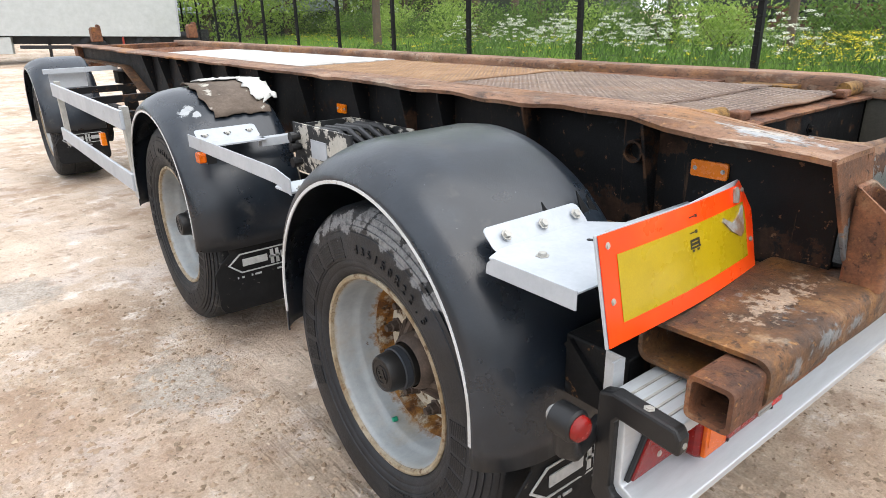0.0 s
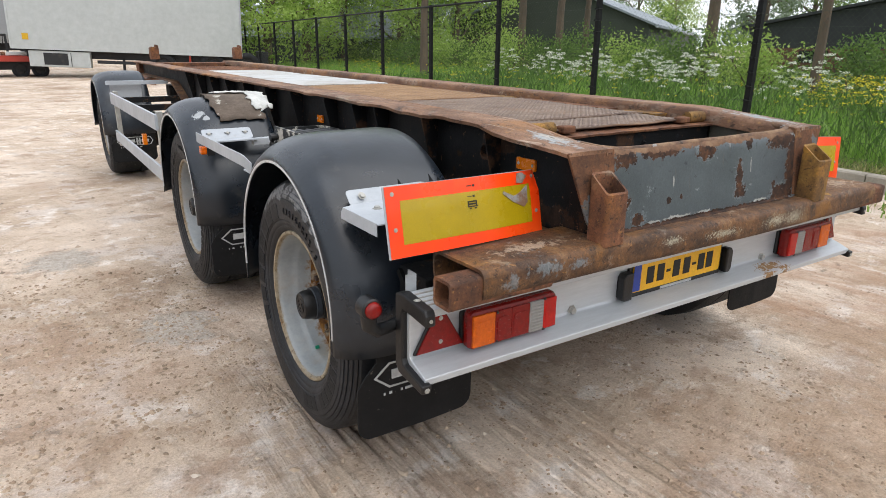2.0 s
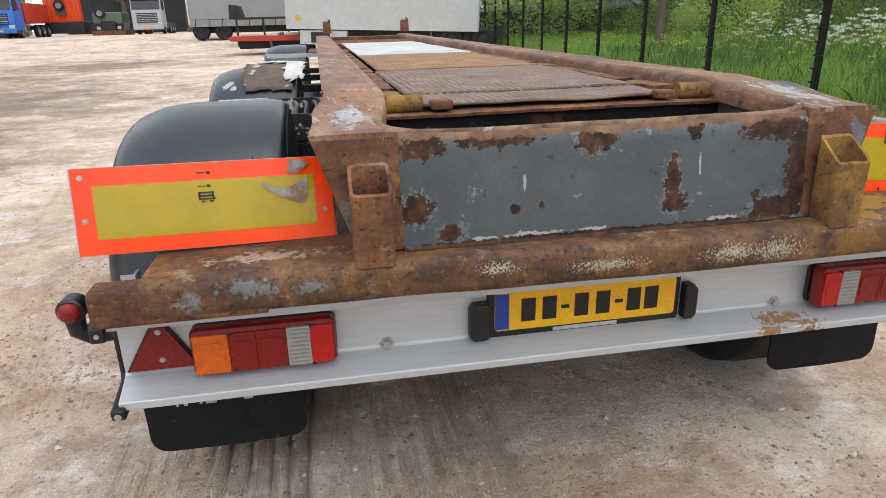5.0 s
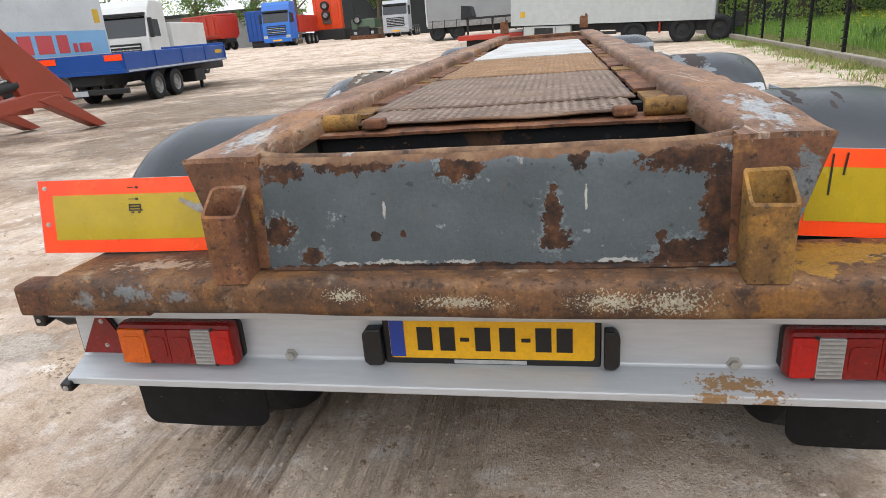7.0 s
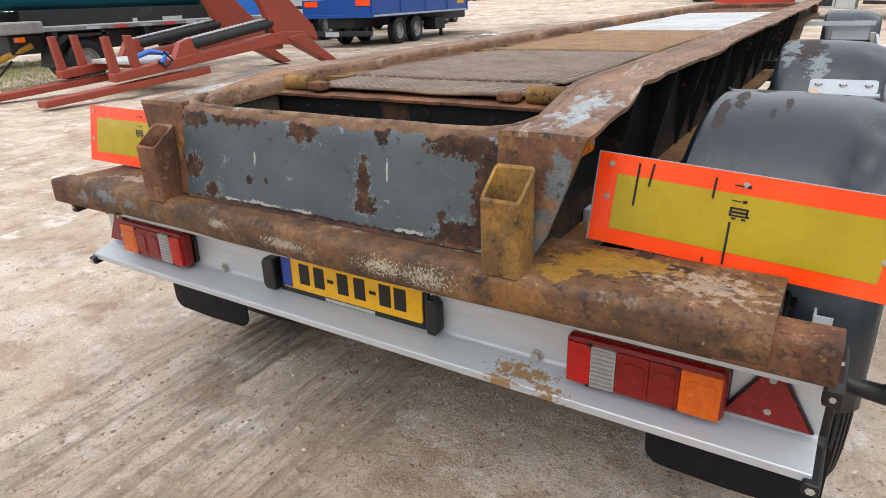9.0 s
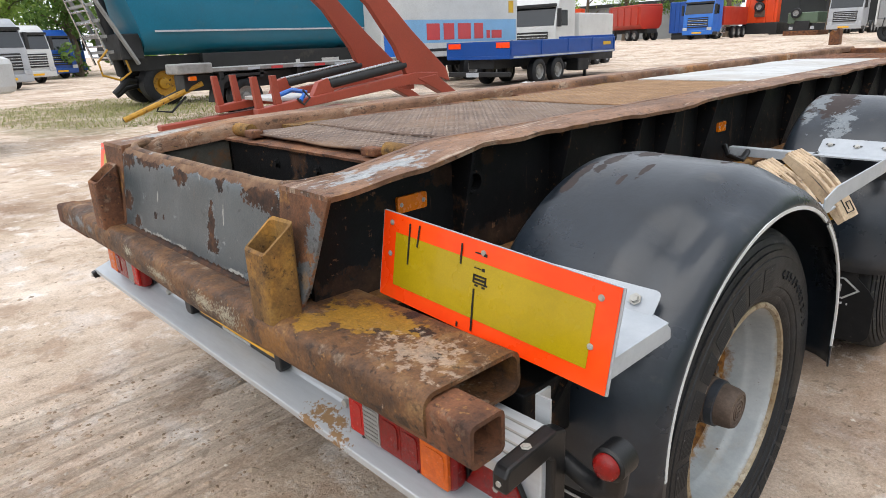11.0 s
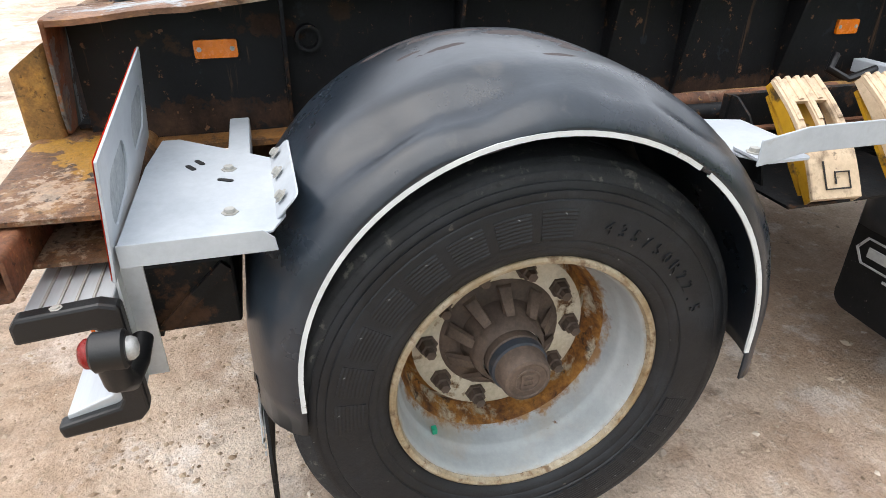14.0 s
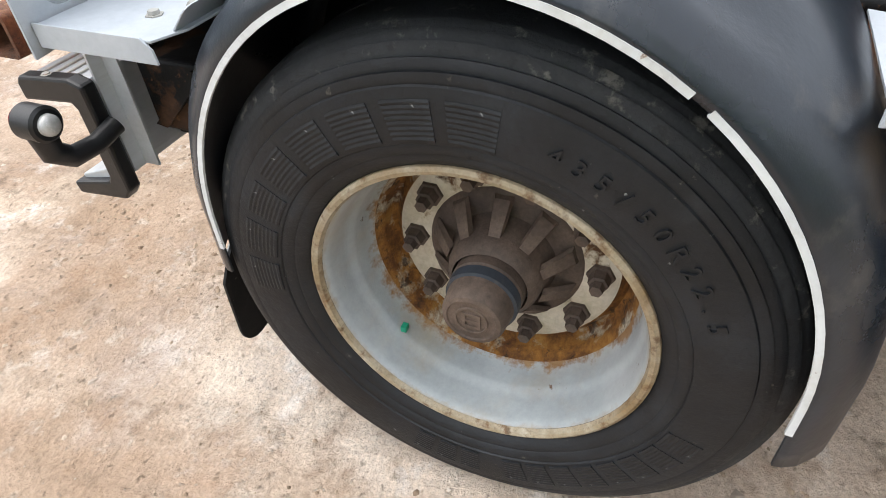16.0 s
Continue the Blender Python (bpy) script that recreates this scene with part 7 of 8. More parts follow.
# slim trunks near the fence, a far belt of dense green, single crowns behind the barns
for az, d, h, r, tr, m_, k, cf in ((32.4, 24, 13, 2.6, 0.13, LEAF_LIGHT, 1, 0.34), (40.8, 27, 14, 2.2, 0.15, LEAF_LIGHT, 2, 0.42), (44.0, 26, 14, 2.2, 0.14, LEAF_LIGHT, 3, 0.42), (46.2, 28, 14, 2.0, 0.12, LEAF_LIGHT, 4, 0.45),
                                   (56.3, 20, 14, 2.4, 0.15, LEAF, 5, 0.42), (64.4, 15, 13, 2.4, 0.085, LEAF_LIGHT, 6, 0.2), (50.0, 76, 9, 5.0, 0.3, LEAF, 7, 0.12), (53.0, 84, 8, 4.5, 0.3, LEAF_LIGHT, 8, 0.12),
                                   (59.5, 46, 11, 3.4, 0.25, LEAF_GREY, 9, 0.2), (62.5, 62, 9, 4.4, 0.3, LEAF, 10, 0.1), (68.0, 52, 10, 4.4, 0.3, LEAF, 11, 0.1), (72.0, 30, 11, 3.6, 0.25, LEAF, 12, 0.15), (78.0, 26, 10, 3.6, 0.25, LEAF, 13, 0.12)):
    x_, y_ = polar(az - 0.5, d)
    tree(x_, y_, h, r, tr, 100 + k, m_, "tall tree with fresh spring leaves" if m_ is LEAF_LIGHT else "tall leafy tree beyond the fence", 70 if d > 40 else 50, 130 if d > 40 else 110, 0.11 if d > 40 else 0.075, cf, 0.35 if m_ is LEAF_GREY else 0.0)
rnd = random.Random(31)
for k in range(13):
    x_, y_ = polar(18.5 + 1.6 * k, rnd.uniform(33, 46))
    tree(x_, y_, rnd.uniform(8, 12.5), rnd.uniform(2.8, 3.8), 0.2, 140 + k, (LEAF_LIGHT, LEAF, LEAF_LIGHT, LEAF_GREY)[k % 4], "leafy tree in a dense green belt", 70, 110, 0.09, 0.07)


# ---- barns ----
ROOF = mat("grey_corrugated_roof", rgb("8d969c"), rgb("7a8288"), 0.5, 0.6, 0, 0.3, 12)
GREEN_WALL = mat("dark_green_cladding", rgb("3a4238"), rgb("2e352d"), 0.6, 0.7, 0, 0.2, 14)
DARK_ROOF = mat("dark_roofing", rgb("2e3234"), rgb("25292b"), 0.6, 0.7, 0, 0.2, 14)
BRICKISH = mat("brown_brick_wall", rgb("6e4a3c"), rgb("5a3c32"), 1.2, 0.9, 0, 0.4, 18)
GLASS = mat("dark_window_glass", rgb("20262a"), rgb("161b1e"), 2, 0.1, 0, 0, 60, coat=0.5)


def barn(label, at, turn, w, l, eave, apex, wall, roof, windows=()):
    ob = base("barn", label, "barn", (*at, 0.1), "", turn)
    part("wall", outline(bmesh.new(), [(-w / 2, 0), (w / 2, 0), (w / 2, eave), (0, apex), (-w / 2, eave)], lambda u, v, s: (u, s, v), 0, l), wall, ob)
    for sgn in (-1, 1):
        k = (apex - eave) / (w / 2)
        r = part("roof", outline(bmesh.new(), [(sgn * (w / 2 + 0.4), eave - 0.4 * k + 0.03), (0, apex + 0.03), (0, apex + 0.15), (sgn * (w / 2 + 0.4), eave - 0.4 * k + 0.15)], lambda u, v, s: (u, s, v), -0.3, l + 0.3), roof, ob)
        part("gutter", tube(bmesh.new(), [(sgn * (w / 2 + 0.42), -0.3, eave - 0.4 * k + 0.02), (sgn * (w / 2 + 0.42), l + 0.3, eave - 0.4 * k + 0.02)], 0.07, 6), ROOF, ob)
    for s_, z0_, z1_, a, b in windows:
        part("window", boxes((min(s_ * w / 2, s_ * (w / 2 + 0.03)), max(s_ * w / 2, s_ * (w / 2 + 0.03)), a, b, z0_, z1_)), GLASS, ob)
    return ob


barn("dark green clad barn with a grey roof", (25.5, 29.5), -57.8, 12.4, 40, 2.6, 5.1, GREEN_WALL, ROOF)
low_barn = barn("low dark barn with a brown brick base", (31.7, 11.1), -66, 15, 18, 2.3, 3.8, DARK_ROOF, DARK_ROOF)
part("brick_base", boxes((-7.45, 7.45, -0.08, -0.004, -0.1, 1.35)), BRICKISH, low_barn, "brown brick base wall")
for x in (-5.2, -3.2):
    part("window", boxes((x, x + 1.2, -0.11, -0.084, 0.7, 1.25)), GLASS, low_barn)
bx, by = polar(28.7, 44)
barn("low shed with a pale grey roof", (bx, by), 60, 8, 10, 1.9, 3.6, GREEN_WALL, ROOF)

# ---- vehicles in the yard ----
def paint(name, h, rough=0.35, dirt_at=0.6):
    c = rgb(h)
    return mat(name, c, tuple(v * 0.82 for v in c[:3]) + (1,), 0.8, rough, 0, 0.05, 30, dirt=tuple(0.6 * v + 0.4 * w for v, w in zip(c[:3], rgb("7d7060")[:3])) + (1,), dirt_at=dirt_at, dirt_scale=1.6, coat=0.15)


P_WHITE, P_BLUE, P_SILVER, P_RED = paint("white_vehicle_paint", "c9cbca"), paint("blue_vehicle_paint", "2a6cc4"), paint("silver_vehicle_paint", "a9adb2"), paint("red_vehicle_paint", "b03524")
P_ORANGE, P_TEAL, P_GREEN, P_DEEP = paint("orange_vehicle_paint", "d84a1c"), paint("teal_vehicle_paint", "0f6f8c"), paint("dull_green_paint", "566a56"), paint("deep_blue_paint", "0e4796")
PANEL_WHITE = mat("smooth_white_panel", rgb("b4b9b8"), rgb("abb0af"), 0.5, 0.45, 0, 0, 4, dirt=rgb("a9aba6"), dirt_at=0.58, dirt_scale=0.8)
P_SKIP = paint("brick_red_machine_paint", "943c28", 0.5)
P_GREY, CHASSIS = paint("grey_curtain_sheet", "8f9294", 0.6), mat("dark_chassis", rgb("1e2022"), rgb("141517"), 1.5, 0.6, 0, 0.2, 20, dirt=rgb("4a443c"), dirt_at=0.58, dirt_scale=2)
SKYBLUE, GREEN_SIGN, RED_SIGN, YELLOW_SIGN = paint("sky_blue_print", "7fb0d8"), paint("green_print", "1f9468"), paint("red_print", "c8474a"), paint("yellow_sticker", "d0a51c")
DARK_GLASS = mat("vehicle_glass", rgb("1a2226"), rgb("12181b"), 2, 0.08, 0, 0, 60, coat=0.6)
CHROME = mat("polished_metal", rgb("c4c6c8"), rgb("a9abad"), 4, 0.25, 0.9)
LAMP_GLASS = mat("headlamp_glass", rgb("c9ced2"), rgb("a9aeb2"), 8, 0.1, 0.2, coat=0.6)

far_t = lathe(bmesh.new(), [(-0.15, 0.29), (-0.17, 0.36), (-0.15, 0.47), (-0.12, 0.5), (0.12, 0.5), (0.15, 0.47), (0.17, 0.36), (0.15, 0.29)], None, 28)
far_r = lathe(bmesh.new(), [(0.15, 0.3), (0.13, 0.27), (0.06, 0.25), (0.05, 0.14), (0.11, 0.12), (0.12, 0.05), (0.12, 0.005)], None, 24, False, True)
lathe(far_r, [(-0.15, 0.3), (-0.13, 0.27), (-0.06, 0.25), (-0.05, 0.1), (-0.1, 0.005)], None, 24, False, True)
FAR_TYRE, FAR_RIM = mesh_of("tyre", far_t, TYRE), mesh_of("rim", far_r, RIM_FAR)
DARK_RIM = FAR_RIM.copy()
DARK_RIM.materials[0] = CHASSIS
ORANGE_RIM = FAR_RIM.copy()
ORANGE_RIM.materials[0] = YELLOW_METAL


def far_wheel(parent, x, y, z, r=0.5, w=1.0, turn=0, rim=None):
    t = new("wheel", FAR_TYRE)
    t.parent = parent
    t.matrix_basis = pose(x, y, z, 0, 0, turn) @ Matrix.Diagonal((w * r / 0.5, r / 0.5, r / 0.5, 1))
    q = new("rim", rim or FAR_RIM)
    q.parent = t
    return t


def rbox(name, x0, x1, y0, y1, z0, z1, material, parent, bevel=0.03, label=""):
    return part(name, boxes((x0, x1, y0, y1, z0, z1)), material, parent, label, bevel=bevel)


# white refrigerated trailer, standing across the end of the yard
reefer = base("refrigerated_trailer", "white refrigerated box trailer parked beside the fence", "trailer", (2.41, 28.9, 0.02))
reefer.matrix_basis = pose(2.41, 28.9, 0.0, 0, 2.2, -15)
bodyr = rbox("body", -4.52, 4.23, 0, 2.5, 1.04, 4.46, PANEL_WHITE, reefer, 0.02)
for x in (-4.54, 4.18):
    rbox("corner_post", x, x + 0.07, -0.02, 0.05, 1.04, 4.47, PANEL_WHITE if x < 0 else P_SILVER, bodyr, 0.005)
rbox("bottom_rail", -4.52, 4.23, -0.012, 0.02, 1.02, 1.09, PANEL_WHITE, bodyr, 0.005)
rbox("top_rail", -4.52, 4.23, -0.015, 0.02, 4.36, 4.47, PANEL_WHITE, bodyr, 0.005)
rbox("sticker", -4.08, -3.86, -0.008, 0.0, 1.38, 1.62, YELLOW_SIGN, bodyr, 0.0)
unit = rbox("cooling_unit", -3.95, -1.75, 0.05, 0.5, 0.36, 0.98, PANEL_WHITE, reefer, 0.02, "white cooling unit with a dark grille")
rbox("grille", -3.42, -2.55, 0.035, 0.055, 0.44, 0.9, CHASSIS, unit, 0.0)
rbox("side_panel_line", -2.45, -2.43, 0.038, 0.055, 0.4, 0.94, CHASSIS, unit, 0.0)
rbox("chassis_beam", -4.1, 5.0, 0.4, 0.55, 0.72, 1.04, CHASSIS, reefer, 0.01)
rbox("chassis_beam", -4.1, 5.0, 1.9, 2.05, 0.72, 1.04, CHASSIS, reefer, 0.01)
rbox("underframe", 0.2, 4.9, 0.35, 0.40, 0.6, 1.04, CHASSIS, reefer, 0.01)
rbox("side_guard", -1.5, 0.3, 0.06, 0.1, 0.55, 0.68, CHASSIS, reefer, 0.01)
rbox("mud_flap", 2.05, 2.12, 0.1, 0.4, 0.55, 1.0, P_RED, reefer, 0.005)
for x in (1.0, 3.0, 4.45):
    far_wheel(reefer, x, 0.25, 0.53 + x * 0.038, 0.53, 1, 90, DARK_RIM)
rbox("tail_bar", 4.9, 5.35, 0.1, 2.3, 0.7, 1.3, CHASSIS, reefer, 0.02)
rbox("landing_leg", -0.6, -0.5, 0.4, 0.5, 0.02, 0.9, CHASSIS, reefer, 0.0)

# grey curtain-sided trailer behind it
curtain = base("curtain_trailer", "grey curtain-sided trailer with a green emblem", "trailer", (-3.5, 41, yard_rise(-3.5, 41)))
rbox("curtain", -4.45, 6.5, 0, 2.5, 1.18, 4.3, P_GREY, curtain, 0.03)
rbox("sill", -4.5, 6.5, -0.03, 2.53, 0.78, 1.17, RIM_FAR, curtain, 0.01)
rbox("rear_post", -4.55, -4.46, -0.04, 0.1, 0.9, 4.32, P_WHITE, curtain, 0.01)
rbox("roof_rail", -4.5, 6.5, -0.03, 0.05, 4.28, 4.36, P_WHITE, curtain, 0.01)
part("emblem", outline(bmesh.new(), [(-0.6, 3.45), (0.6, 4.05), (6.0, 4.1), (6.4, 3.35), (2.0, 3.4)], lambda u, v, s: (u, s, v), -0.012, 0.0), GREEN_SIGN, curtain)
for k in range(14):
    x = -4.2 + 0.78 * k
    part("strap", outline(bmesh.new(), [(x, 0.75), (x + 0.04, 0.75), (x + 0.10, 1.24), (x + 0.06, 1.24)], lambda u, v, s: (u, s, v), -0.05, -0.032), CHASSIS, curtain)
for x in (-3.9, -2.6, 2.5, 3.8):
    far_wheel(curtain, x, 0.25, 0.5, 0.5, 1, 90, DARK_RIM)
rbox("chassis_beam", -4.3, 6.4, 0.5, 2.0, 0.4, 0.78, CHASSIS, curtain, 0.0)

# low red trailer
lowred = base("low_trailer", "low red trailer with a dark loading bed", "trailer", (-3.9, 30.6, 0))
part("bed", outline(bmesh.new(), [(-0.72, 0.80), (-0.60, 0.92), (3.2, 0.90), (3.2, 0.66), (-0.60, 0.70)], lambda u, v, s: (u, s, v), 0, 2.0), P_RED, lowred, bevel=0.01)
part("nose", tube(bmesh.new(), [(-1.0, 0.9, 0.82), (-0.70, 0.9, 0.80)], 0.03, 8), CHASSIS, lowred)
for x0, x1, mt in ((1.2, 1.55, P_WHITE), (1.6, 1.75, RUST), (1.8, 2.5, P_WHITE)):
    rbox("load", x0, x1, 0.1, 1.9, 0.91, 1.04, mt, lowred, 0.02)
part("rear_leg", outline(bmesh.new(), [(1.18, 0.02), (1.32, 0.02), (1.22, 0.68), (1.10, 0.68)], lambda u, v, s: (u, s, v), 0.02, 0.12), RUST, lowred)
# dark box added to stand in for the shade beneath the bed
rbox("underframe", -0.3, 3.1, 0.5, 1.7, 0.34, 0.68, CHASSIS, lowred, 0.0)
for x in (2.2, 2.9):
    far_wheel(lowred, x, 0.6, 0.32, 0.32, 1, 90, DARK_RIM)
rack = base("steel_rack", "dark steel platform frame beyond the low trailer", "platform", (-3.6, 36, yard_rise(-3.6, 36)))
rbox("platform", -1.3, 1.6, 0, 2, 1.40, 1.50, CHASSIS, rack, 0.01)
part("headboard", outline(bmesh.new(), [(-1.5, 1.42), (-1.35, 1.42), (-0.85, 1.55), (-1.0, 2.1), (-1.45, 2.15)], lambda u, v, s: (u, s, v), 0, 2), CHASSIS, rack)
for x in (-1.2, 0.2, 1.5):
    rbox("rack_leg", x, x + 0.1, 0, 0.1, -0.1, 1.4, CHASSIS, rack, 0.0)


def truck_cab(name, label, at, turn, colour, tall=3.55, length=7.0, rear=None):
    """A lorry seen from its front: cab, windscreen, grille, bumper, lamps, mirrors, chassis and wheels. Front towards -y."""
    ob = base(name, label, "truck", (*at, yard_rise(*at)), "lorries in the yard", turn)
    w = 1.24
    bm = bmesh.new()
    prof = [(0.0, 0.55), (-0.06, 1.2), (-0.02, 1.95), (0.22, 2.85), (0.45, tall - 0.25), (0.75, tall), (2.1, tall), (2.1, 0.9), (1.6, 0.55)]
    outline(bm, prof, lambda u, v, s: (s, u, v), -w, w)
    cab = part("cab", bm, colour, ob, bevel=0.06)
    part("windscreen", outline(bmesh.new(), [(0.0, 2.02), (0.225, 2.82), (0.245, 2.82), (0.02, 2.02)], lambda u, v, s: (s, u - 0.025, v), -w + 0.1, w - 0.1), DARK_GLASS, cab)
    rbox("sun_visor", -w + 0.08, w - 0.08, 0.02, 0.3, 2.84, 2.98, CHASSIS, cab, 0.02)
    g = rbox("grille", -0.85, 0.85, -0.09, 0.0, 0.95, 1.75, CHASSIS, cab, 0.02)
    for i in range(5):
        rbox("grille_bar", -0.82, 0.82, -0.105, -0.085, 1.05 + 0.14 * i, 1.10 + 0.14 * i, CHROME if i % 2 else colour, g, 0.0)
    rbox("bumper", -w, w, -0.14, 0.1, 0.38, 0.75, colour, cab, 0.05)
    rbox("number_plate_bar", -0.4, 0.4, -0.16, -0.13, 0.48, 0.6, PLATE_YELLOW, cab, 0.0)
    for s in (-1, 1):
        rbox("headlamp", min(s * 0.82, s * 1.2), max(s * 0.82, s * 1.2), -0.16, -0.08, 0.72, 0.95, LAMP_GLASS, cab, 0.02)
        rbox("mirror", min(s * 1.28, s * 1.46), max(s * 1.28, s * 1.46), 0.02, 0.16, 1.95, 2.75, CHASSIS, cab, 0.03)
        part("side_window", outline(bmesh.new(), [(0.35, 2.0), (0.5, 2.7), (1.2, 2.7), (1.25, 2.0)], lambda u, v, q: (s * q, u, v), w - 0.01, w + 0.012), DARK_GLASS, cab)
        rbox("step", min(s * 0.95, s * w), max(s * 0.95, s * w), 0.15, 1.2, 0.35, 0.6, CHASSIS, cab, 0.02)
        far_wheel(ob, s * 1.05, 1.35, 0.5)
        for k in range(3):
            far_wheel(ob, s * 1.05, length - 2.6 + 1.3 * k - 0.6, 0.5)
    rbox("chassis_beam", -0.45, 0.45, 1.5, length, 0.6, 0.95, CHASSIS, ob, 0.02)
    rbox("fuel_tank", 0.6, 1.15, 2.3, 3.4, 0.45, 0.95, CHROME, ob, 0.06)
    if rear:
        rbox("load_body", -1.22, 1.22, 2.6, length, 1.1, 2.6, rear, ob, 0.04)
    return ob


truck_cab("truck", "bright blue lorry with a yellow plate facing the yard", (-23.7, 53.5), 4, P_BLUE, 3.7, 8.5, P_RED)
truck_cab("truck", "silver grey lorry facing the yard", (-14.9, 61), 3, P_SILVER, 3.3, 7.5)
truck_cab("truck", "white lorry cab behind the blue tipper", (-18.2, 24.5), 10, P_WHITE, 3.5, 7.0, P_WHITE)

# orange trailer body tipped on end
up = base("tipped_trailer", "orange trailer bed raised on end with two wheels", "trailer", (-22.0, 62, 0.86))
rbox("bed", -1.4, 1.4, 0.2, 1.0, 1.2, 4.2, P_ORANGE, up, 0.05)
for x in (-1.1, -0.4, 0.4, 1.1):
    rbox("rib", x - 0.06, x + 0.06, 0.08, 0.2, 1.2, 4.2, P_ORANGE, up, 0.01)
rbox("base_frame", -1.5, 1.6, 0, 3, 0.25, 1.2, CHASSIS, up, 0.05)
for z in (2.55, 3.4):
    far_wheel(up, -0.1, 0.0, z, 0.42, 1, 90)
rbox("axle_beam", -0.5, 0.4, 0.05, 0.25, 1.7, 2.3, HUB, up, 0.02)
gr = base("green_machine", "dull green machine on a low trailer", "machine", (-18.4, 62, 0.86))
rbox("body", -1.2, 1.2, 0, 2.4, 1.0, 1.9, P_GREEN, gr, 0.06)
rbox("front_bay", -0.6, 0.6, -0.1, 0.6, 0.3, 1.2, CHASSIS, gr, 0.04)
rbox("skid", -1.4, 1.4, -0.2, 2.6, -0.02, 0.4, RUST, gr, 0.02)
rbox("headlamp", -1.0, -0.7, -0.06, 0.02, 0.5, 0.75, LAMP_GLASS, gr, 0.01)
rbox("headlamp", 0.7, 1.0, -0.06, 0.02, 0.5, 0.75, LAMP_GLASS, gr, 0.01)
far_wheel(gr, -0.5, -0.2, 1.85, 0.42, 0.8, 90)


def red_tipper(x, y, turn, colour, label):
    ob = base("tipper_trailer", label, "tipper", (x, y, yard_rise(x, y)), "", turn)
    part("skip", outline(bmesh.new(), [(-1.2, 1.5), (-0.9, 1.1), (0.9, 1.1), (1.2, 1.5), (1.25, 3.2), (-1.25, 3.2)], lambda u, v, s: (u, s, v), 0, 6), colour, ob, bevel=0.04)
    for k in range(5):
        rbox("rib", -1.3, 1.3, 0.4 + 1.25 * k, 0.52 + 1.25 * k, 1.5, 3.2, colour, ob, 0.02)
    rbox("cover", -1.2, 1.2, 0, 6, 3.2, 3.4, P_RED, ob, 0.06)
    rbox("chassis_beam", -0.5, 0.5, -0.3, 6.5, 0.7, 1.1, CHASSIS, ob, 0.02)
    for s in (-1, 1):
        for y_ in (1.0, 2.3, 5.2):
            far_wheel(ob, s * 1.05, y_, 0.5)
    return ob


red_tipper(-31.5, 60, 62, P_RED, "red tipper body with a rolled red cover")
crate = base("container", "blue open-top waste container beside the red tipper", "container", (-28.4, 60, 0.86))
rbox("box", -1.2, 1.2, 0, 6, 0.6, 3.4, P_DEEP, crate, 0.05)
for q in range(6):
    rbox("post", -1.15 + 0.44 * q, -1.05 + 0.44 * q, -0.05, 0.0, 0.7, 3.3, P_DEEP, crate, 0.01)
rbox("skid", -1.0, 1.0, 0.2, 5.8, 0.0, 0.6, CHASSIS, crate, 0.02)
crane = base("loader_crane", "orange-red loader crane folded on its frame", "crane", (-40, 58, 0.86))
rbox("frame", -2.8, 2.8, 0, 1.5, 0.6, 1.3, P_ORANGE, crane, 0.05)
rbox("upright", -2.2, -1.4, 0.1, 1.0, 1.3, 3.3, P_ORANGE, crane, 0.06)
rbox("upright", 0.8, 1.5, 0.1, 1.0, 1.3, 3.4, P_ORANGE, crane, 0.06)
rbox("boom", -1.6, 1.2, 0.2, 0.8, 1.5, 2.2, P_RED, crane, 0.06)
far_wheel(crane, -2, 0.1, 0.5, 0.5, 1, 90)
far_wheel(crane, 2, 0.1, 0.5, 0.5, 1, 90)

# blue dropside tipper trailer
drop = base("dropside_trailer", "blue dropside tipper trailer with twin axles", "trailer", (-12.65, 14.7, 0), "", 6)
for nm, a in (("side_board", (-1.25, -1.2, 0, 7.2, 0.98, 1.42)), ("side_board", (1.2, 1.25, 0, 7.2, 0.98, 1.42)), ("tail_board", (-1.2, 1.2, 0, 0.05, 0.98, 1.42)), ("head_board", (-1.2, 1.2, 7.15, 7.2, 0.98, 1.5))):
    rbox(nm, *a, P_DEEP, drop, 0.01)
rbox("floor_bed", -1.25, 1.25, 0, 7.2, 0.88, 0.98, P_DEEP, drop, 0.01)
rbox("white_stripe", 1.25, 1.256, 0.2, 7.1, 0.90, 0.95, WHITE_METAL, drop, 0.0)
for k in range(5):
    rbox("side_post", 1.25, 1.275, 0.05 + 1.75 * k, 0.12 + 1.75 * k, 0.98, 1.43, P_DEEP, drop, 0.0)
for x in (-1.15, 0.75):
    rbox("marker_board", x, x + 0.5, -0.02, 0.0, 1.22, 1.38, ORANGE, drop, 0.0)
rbox("emblem", 1.251, 1.262, 6.2, 6.8, 1.15, 1.27, YELLOW_SIGN, drop, 0.0)
rbox("chassis_beam", -0.5, 0.5, 0.2, 8.6, 0.58, 0.88, CHASSIS, drop, 0.02)
rbox("rear_bar", -1.2, 1.2, 0.0, 0.15, 0.35, 0.5, CHASSIS, drop, 0.02)
rbox("plate_bar", -0.45, 0.05, -0.02, 0.0, 0.34, 0.48, WHITE_METAL, drop, 0.0)
rbox("tool_box", 0.6, 1.1, 4.6, 5.4, 0.3, 0.72, CHASSIS, drop, 0.03)
rbox("landing_leg", 0.7, 0.8, 5.7, 5.8, 0.0, 0.6, CHASSIS, drop, 0.0)
for s in (-1, 1):
    for y in (1.9, 3.1):
        far_wheel(drop, s * 1.02, y, 0.42, 0.42)

